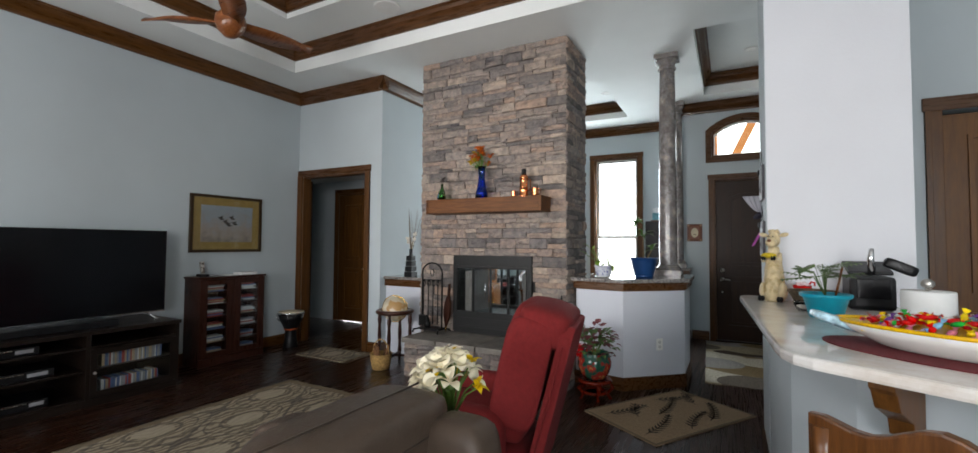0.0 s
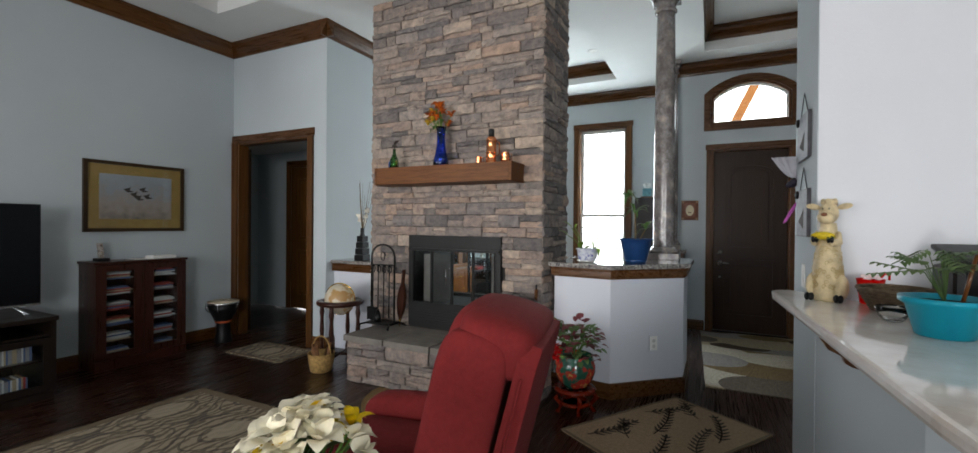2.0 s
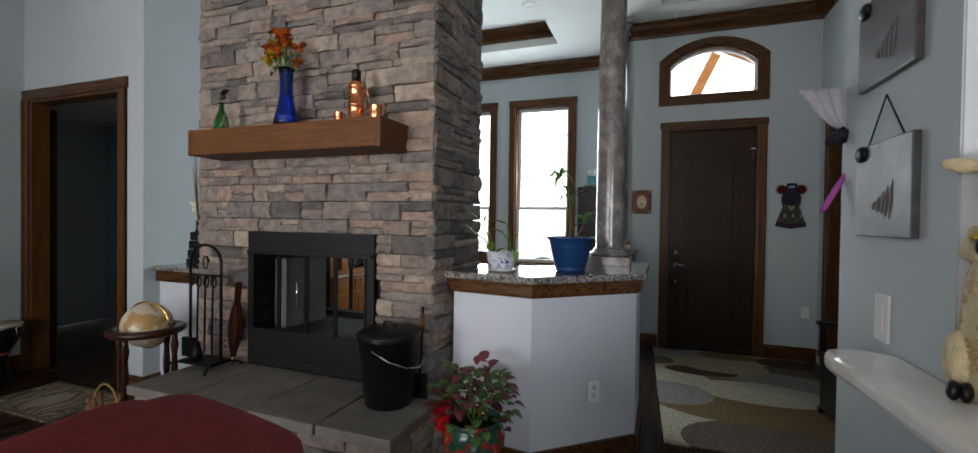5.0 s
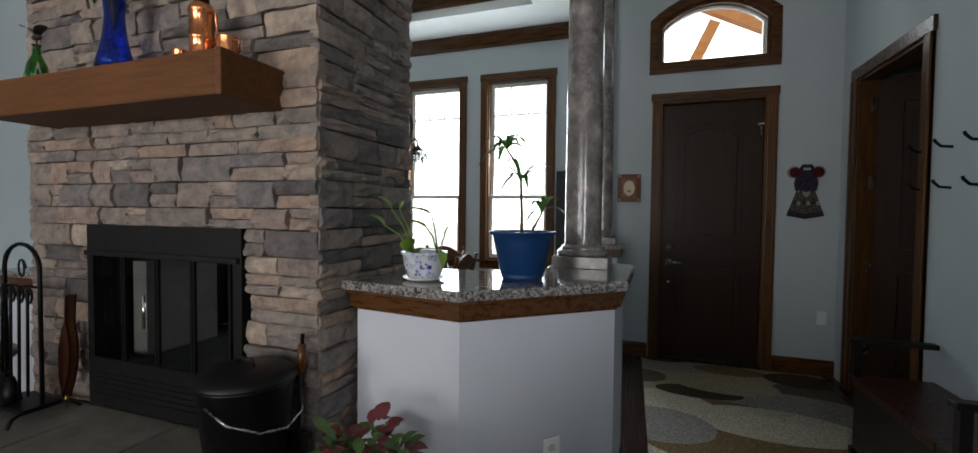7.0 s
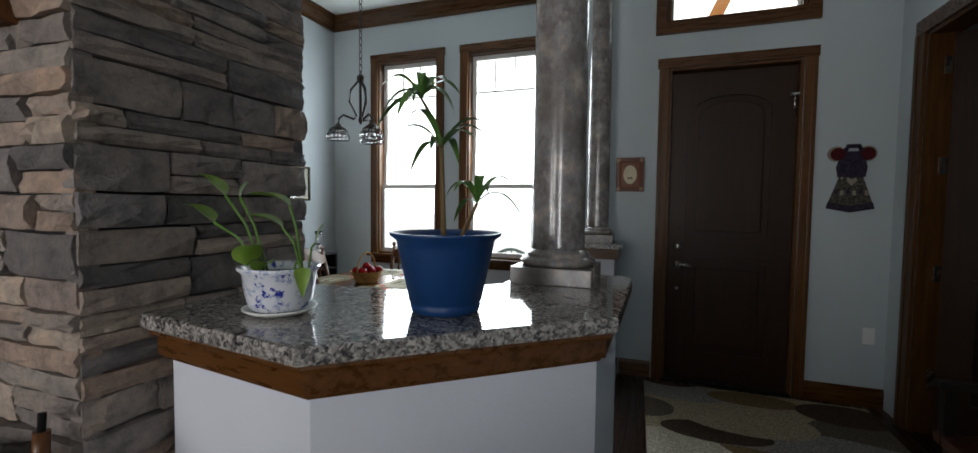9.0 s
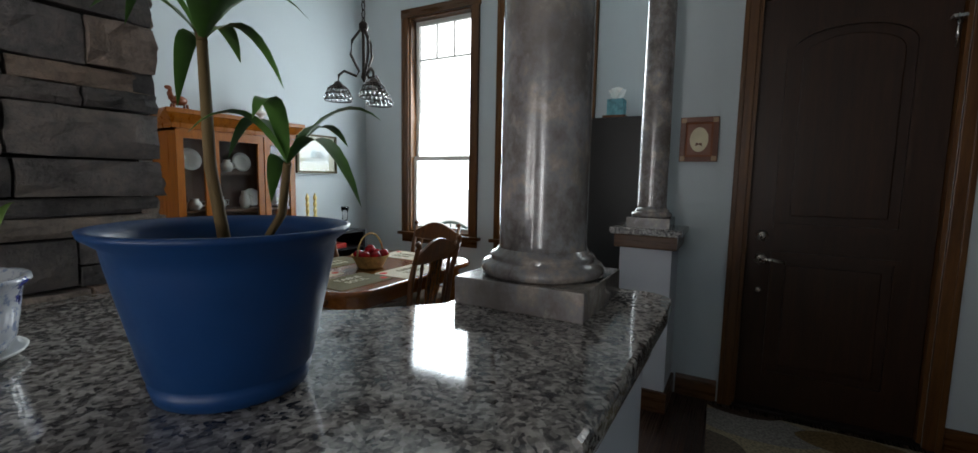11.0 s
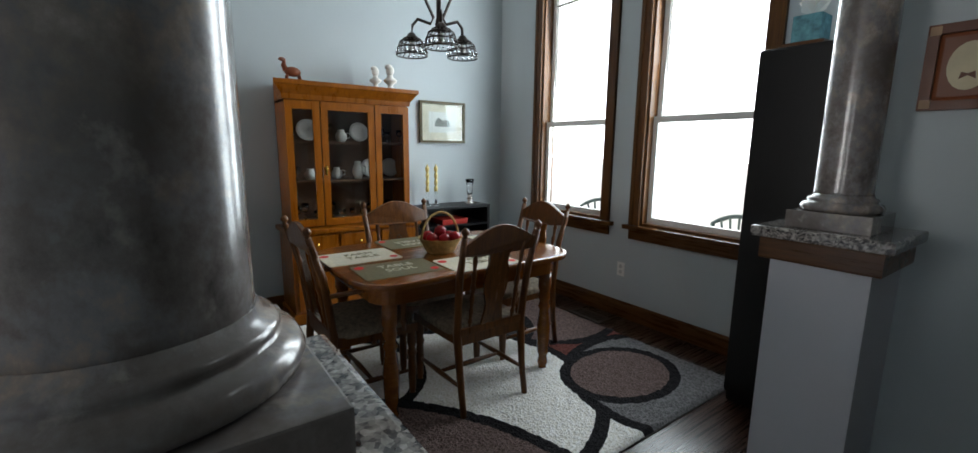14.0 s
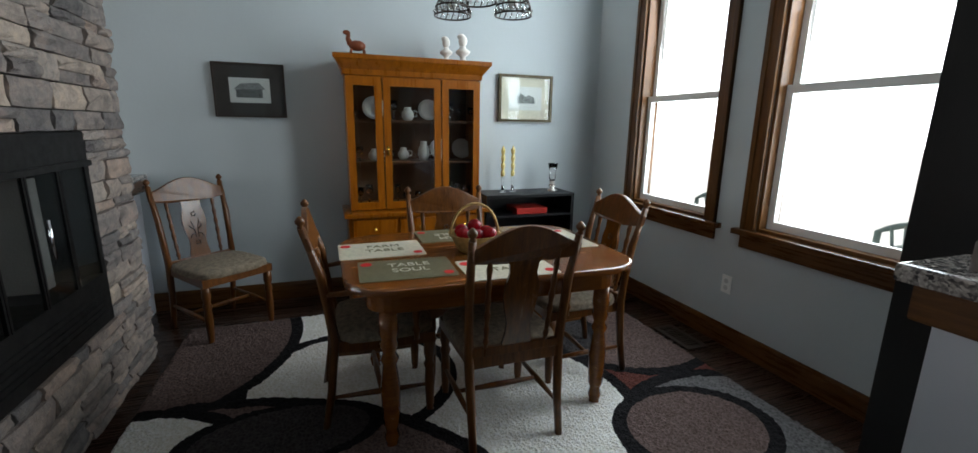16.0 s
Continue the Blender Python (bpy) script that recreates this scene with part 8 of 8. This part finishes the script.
part("bottom", lathe([(0.07, 0.002), (0.07, 0.008)], 20), DWK, wbk)
cbl = thing("crystal_bowl", pose(1.465, 3.37, BZ), "small cut glass bowl with yellow rim", "bowl")
part("bowl", lathe([(0.022, 0), (0.03, 0.004), (0.046, 0.03), (0.048, 0.05), (0.044, 0.05), (0.04, 0.03), (0.02, 0.008)], 20), GLASS, cbl)
tp = thing("teal_planter", pose(1.525, 3.17, BZ) @ Matrix.Scale(0.88, 4), "teal plastic planter with a small feathery plant and stake", "potted plant")
part("pot", lathe([(0.070, 0), (0.075, 0.005), (0.10, 0.10), (0.118, 0.112), (0.118, 0.128), (0.108, 0.128), (0.098, 0.11)], 36), plain("teal_plastic", (0.015, 0.23, 0.30), 0.35), tp)
part("soil", lathe([(0.10, 0.11), (0, 0.113)], 20), SOIL, tp)
part("stake", tube([(0.04, 0.0, 0.10), (0.075, 0.0, 0.27)], 0.006, 6), OAKZ, tp)
FERN = leaf_mat("feathery_leaf", (0.05, 0.10, 0.025), (0.13, 0.20, 0.06), 0.6)
rl = random.Random(77)
for k in range(16):
    a, l = rl.uniform(0, 6.28), rl.uniform(0.07, 0.16)
    top = Vector((-0.02 + 0.03 * math.cos(a), 0.03 * math.sin(a), 0.20 + rl.uniform(0, 0.09)))
    tip = top + Vector((l * math.cos(a), l * math.sin(a), rl.uniform(-0.05, 0.04)))
    bm = tube([(0, 0, 0.11), top, tip], 0.002, 4)
    for j in range(7):
        q = top.lerp(tip, (j + 0.5) / 7)
        for s in (-1, 1):
            dd = Vector((-math.sin(a) * s, math.cos(a) * s, -0.3)) * 0.035
            leaf(bm, q, q + dd + (tip - top).normalized() * 0.015, 0.008, 0.004, 0.2, 3)
    part("frond", bm, FERN, tp)
im = thing("ice_maker", pose(1.79, 3.68, BZ) @ Matrix.Scale(0.88, 4), "black countertop machine with smoked lid and chrome tap", "appliance")
part("body", B(-0.11, 0.11, -0.12, 0.12, 0, 0.20, 0.025), BLACK, im)
part("window", B(-0.08, 0.08, -0.126, -0.120, 0.07, 0.185, 0.004), SCREEN, im)
part("lid", soft(B(-0.11, 0.11, 0, 0.20, 0, 0.022, 0.01), pose(0, -0.06, 0.205, 18, 0, 0)), BLACK, im)
part("tap", tube([(0.0, -0.10, 0.22), (-0.01, -0.11, 0.30), (-0.005, -0.12, 0.37)], [0.02, 0.018, 0.012], 10), CHROME, im)
part("spout", soft(cushion(-0.04, 0.12, -0.03, 0.03, 0.0, 0.06, 0.0, 4), pose(0.08, -0.1, 0.25, 0, 25, 0)), BLACK, im)
pmat = thing("round_placemat", pose(1.74, 2.42, BZ + 0.0003), "maroon oval placemat on the bar", "placemat")
part("mat", prism([(0.36 * math.cos(t), 0.20 * math.sin(t)) for t in [2 * math.pi * k / 32 for k in range(32)]], 0, 0.003), plain("maroon_vinyl", (0.12, 0.02, 0.025), 0.7, bump=0.6, scale=60), pmat, "", pose(0, 0, 0, 0, 0, -33))
bo = thing("candy_bowl", pose(1.75, 2.44, BZ + 0.0035, 0, 0, -33), "long white dish with yellow rim heaped with wrapped candy", "bowl")
pr = [(0.55, 0), (0.62, 0.006), (0.85, 0.04), (0.98, 0.07), (0.96, 0.072), (0.82, 0.045), (0.5, 0.012)]
bm = lathe([(r, z) for r, z in pr], 40)
for v in bm.verts:
    v.co.x *= 0.33
    v.co.y *= 0.155
part("dish", bm, plain("white_glaze", (0.74, 0.73, 0.69), 0.15, vary=0.03), bo)
bm = lathe([(0.96, 0.066), (1.0, 0.072), (1.0, 0.080), (0.96, 0.080), (0.95, 0.072)], 40)
for v in bm.verts:
    v.co.x *= 0.33
    v.co.y *= 0.155
part("rim", bm, plain("yellow_glaze", (0.60, 0.38, 0.04), 0.2), bo)
CANDY = [plain("wrapper_%s" % n, c, 0.22, vary=0.3, scale=50) for n, c in (("red", (0.50, 0.02, 0.02)), ("green", (0.03, 0.30, 0.05)), ("white", (0.72, 0.68, 0.66)), ("purple", (0.12, 0.05, 0.18)), ("yellow", (0.68, 0.50, 0.04)), ("blue", (0.25, 0.45, 0.60)), ("pink", (0.62, 0.22, 0.26)))]
rl = random.Random(55)
for k in range(120):
    a, r = rl.uniform(0, 6.28), math.sqrt(rl.random()) * 0.88
    x, y = 0.30 * r * math.cos(a), 0.135 * r * math.sin(a)
    z = 0.045 + 0.055 * (1 - r * r) + rl.uniform(-0.005, 0.02)
    l = rl.uniform(0.018, 0.036)
    bm = bmesh.new()
    blob(bm, (0, 0, 0), 0.012, 6, (l / 0.012 * 0.6, 0.9, 0.7))
    for s in (-1, 1):
        leaf(bm, (s * l * 0.5, 0, 0), (s * (l * 0.5 + 0.02), 0, rl.uniform(-0.004, 0.008)), 0.011, 0.0, 0.5, 3, 1.6)
    mt2 = CANDY[rl.randrange(7)] if k % 3 else CANDY[0]
    ob = link("wrapped_candy", bm, mt2, None, "", pose(1.75, 2.44, BZ + 0.0035, 0, 0, -33) @ pose(x, y, z, rl.uniform(-40, 40), rl.uniform(-40, 40), rl.uniform(0, 360)))
    tagged(ob, "shiny twist-wrapped candy in the dish", "candy", "candies in the dish")
pk = thing("candy_bag", pose(1.98, 2.36, BZ + 0.09, 25, -12, -33), "yellow plastic candy bag lying over the dish", "bag")
part("bag", cushion(-0.15, 0.15, -0.09, 0.09, 0, 0.025, 0.008, 6), plain("yellow_film", (0.70, 0.55, 0.03), 0.25), pk)
part("print", B(-0.02, 0.10, -0.04, 0.05, 0.031, 0.0325), DKF, pk)
pk2 = thing("candy_bag", pose(1.46, 2.58, BZ + 0.055, 0, 20, 10), "blue and white plastic candy bag lying by the dish", "bag")
part("bag", cushion(-0.075, 0.075, -0.05, 0.05, 0, 0.025, 0.006, 6), plain("blue_white_film", (0.40, 0.55, 0.65), 0.25, vary=0.6, scale=30), pk2)
pt_ = thing("paper_towel_roll", pose(1.90, 3.22, BZ), "white paper towel roll on a steel holder", "paper towel")
part("roll", lathe([(0.09, 0.012), (0.092, 0.016), (0.092, 0.135), (0.09, 0.14), (0.02, 0.14)], 32), plain("paper_white", (0.80, 0.80, 0.78), 0.9, vary=0.02, bump=0.4, scale=30), pt_)
part("holder", lathe([(0.095, 0), (0.095, 0.011), (0.02, 0.013)], 28), STEEL, pt_)
part("knob", lathe([(0.01, 0.14), (0.01, 0.15), (0.024, 0.165), (0.024, 0.18), (0.012, 0.192), (0, 0.194)], 16), STEEL, pt_)

# slates, switch and hats on the kitchen wall end
SLATE = plain("grey_slate", (0.10, 0.095, 0.105), 0.35, vary=0.35, scale=14)
for z0, z1 in ((1.760, 1.982), (1.380, 1.612)):
    c = thing("slate_plaque", pose(KX - 0.004, 4.133, (z0 + z1) / 2, 0, 0, -90), "hanging grey slate plaque on a wire, a pale reflection drawn on it", "plaque", "slate plaques")
    h = (z1 - z0) / 2
    part("slate", B(-0.145, 0.145, -0.0165, 0.0, -h, h, 0.003), SLATE, c)
    part("wire", tube([(-0.10, -0.008, h - 0.01), (0, -0.008, h + 0.11), (0.10, -0.008, h - 0.01)], 0.0022, 5), IRON, c)
    # pale blades laid on the slate imitate a reflection in its surface
    reflection_grey = bpy.data.materials.get("reflection_grey") or plain("reflection_grey", (0.20, 0.20, 0.20), 0.9)
    for k in range(5):
        part("reed", leaf(bmesh.new(), (0.05 - 0.020 * k, -0.0172, -0.075 + 0.006 * k), (0.065 - 0.022 * k, -0.0172, 0.02 - 0.012 * k), 0.005, 0, 0, 4), reflection_grey, c)
    part("ribbon", blob(bmesh.new(), (-0.10, -0.02, h - 0.02), 0.022, 8, (1.4, 0.5, 1)), BLACK, c)
outlet(pose(KX - 0.004, 4.14, 1.185, 0, 0, -90), True)
hk = thing("hanging_cloths", pose(1.338, 4.405, 0), "white cloth, dark gloves and pink duster hung on wall hooks", "cloths")
bm = bmesh.new()
rows = []
for j in range(9):
    t = j / 8
    reach, fold = 0.10 * (1 - t) ** 0.7 + 0.022, 0.010 * (1 - 0.5 * t)
    ring_ = [(-reach * k / 12, fold * math.sin(k * 1.9) + 0.010) for k in range(13)] + [(-reach * k / 12, fold * math.sin(k * 1.9) - 0.004) for k in range(12, -1, -1)]
    rows.append([bm.verts.new((a, b, 1.815 - 0.12 * t)) for a, b in ring_])
for p, q in zip(rows, rows[1:]):
    for i in range(26):
        f_ = bm.faces.new((p[i], p[(i + 1) % 26], q[(i + 1) % 26], q[i]))
        f_.smooth = True
bm.faces.new(rows[0][::-1])
bm.faces.new(rows[-1])
bmesh.ops.recalc_face_normals(bm, faces=bm.faces[:])
part("white_cloth", bm, plain("grey_white_cloth", (0.48, 0.48, 0.52), 0.9), hk)
part("pink_duster", tube([(0.0, 0.0, 1.56), (-0.02, 0.0, 1.52), (-0.05, 0.0, 1.46), (-0.06, 0, 1.445)], [0.005, 0.009, 0.008, 0.003], 10), plain("pink_plush", (0.55, 0.18, 0.48), 0.9, bump=0.8, scale=60), hk)
part("dark_glove", tube([(0.0, 0, 1.68), (-0.03, 0, 1.66), (-0.05, 0, 1.65)], [0.025, 0.02, 0.008], 8), FAB, hk)

# ---- stones of the fireplace ----
STONE_AT = {
    "front": lambda u, z: pose(u, FY0, z),
    "right": lambda u, z: pose(FX1, u, z, 0, 0, 90),
    "left": lambda u, z: pose(FX0, u, z, 0, 0, -90),
    "back": lambda u, z: pose(u, FY1, z, 0, 0, 180),
    "hearth_front": lambda u, z: pose(u, HY0 + 0.03, z),
    "hearth_right": lambda u, z: pose(HX1 - 0.03, u, z, 0, 0, 90),
    "hearth_left": lambda u, z: pose(HX0 + 0.03, u, z, 0, 0, -90),
}
rs = random.Random(8)
single = 0
RV, RF = [], []
for face, u, z, w, h in STONE_JOBS:
    k = rs.randrange(len(STONES))
    m = STONE_AT[face](u, z) @ Matrix.Diagonal((w, rs.uniform(0.035, 0.062), h, 1))
    near = (face in ("front", "right", "hearth_front", "hearth_right") and 0.0 < z < 2.3)
    if near and single < 300:
        ob = new("stone", STONE_ME[k])
        ob.parent = hearth if face.startswith("hearth") else fp
        ob.matrix_basis = m
        single += 1
    else:
        o0 = len(RV)
        RV += [tuple(m @ Vector(v)) for v in STONES[k][0]]
        RF += [tuple(i + o0 for i in f) for f in STONES[k][1]]
me = bpy.data.meshes.new("ledge_stones")
me.from_pydata(RV, [], RF)
me.materials.append(STONE)
rest = new("ledge_stones", me)
rest.parent = fp
tagged(rest, "grey and tan ledge stones", kind="stuff")

# ---- floor planks ----
rs = random.Random(3)
PL = bpy.data.meshes.new("plank")
bm = B(-0.5, 0.5, -0.5, 0.5, -0.5, 0.5)
bm.to_mesh(PL)
bm.free()
PL.materials.append(FLOORW)
flo = bpy.data.objects["floor"]
near_n = 0
RV, RF = [], []
x = TVX
PW, pc = 0.128, 0
cube_f = [tuple(p.vertices) for p in PL.polygons]
cube_v = [tuple(v.co) for v in PL.vertices]
while x < EX:
    y = SY - rs.uniform(0, 1.2)
    while y < WY:
        ln = rs.uniform(0.7, 1.5)
        a, b = max(y, SY), min(y + ln, WY)
        if b - a > 0.02:
            m = Matrix.Translation((x + PW / 2, (a + b) / 2, -0.004)) @ Matrix.Diagonal((PW - 0.0012, b - a - 0.0012, 0.008 + rs.uniform(0, 0.0006), 1))
            if 4.0 < (a + b) / 2 < WY and -3.0 < x < 2.4 and near_n < 300:
                ob = new("plank", PL)
                ob.parent = flo
                ob.matrix_basis = m
                near_n += 1
            else:
                o0 = len(RV)
                RV += [tuple(m @ Vector(v)) for v in cube_v]
                RF += [tuple(i + o0 for i in f) for f in cube_f]
        y += ln
    x += PW
me = bpy.data.meshes.new("floor_planks")
me.from_pydata(RV, [], RF)
me.materials.append(FLOORW)
fr_ = new("floor_planks", me)
fr_.parent = flo
tagged(fr_, "dark walnut floor planks", kind="stuff")
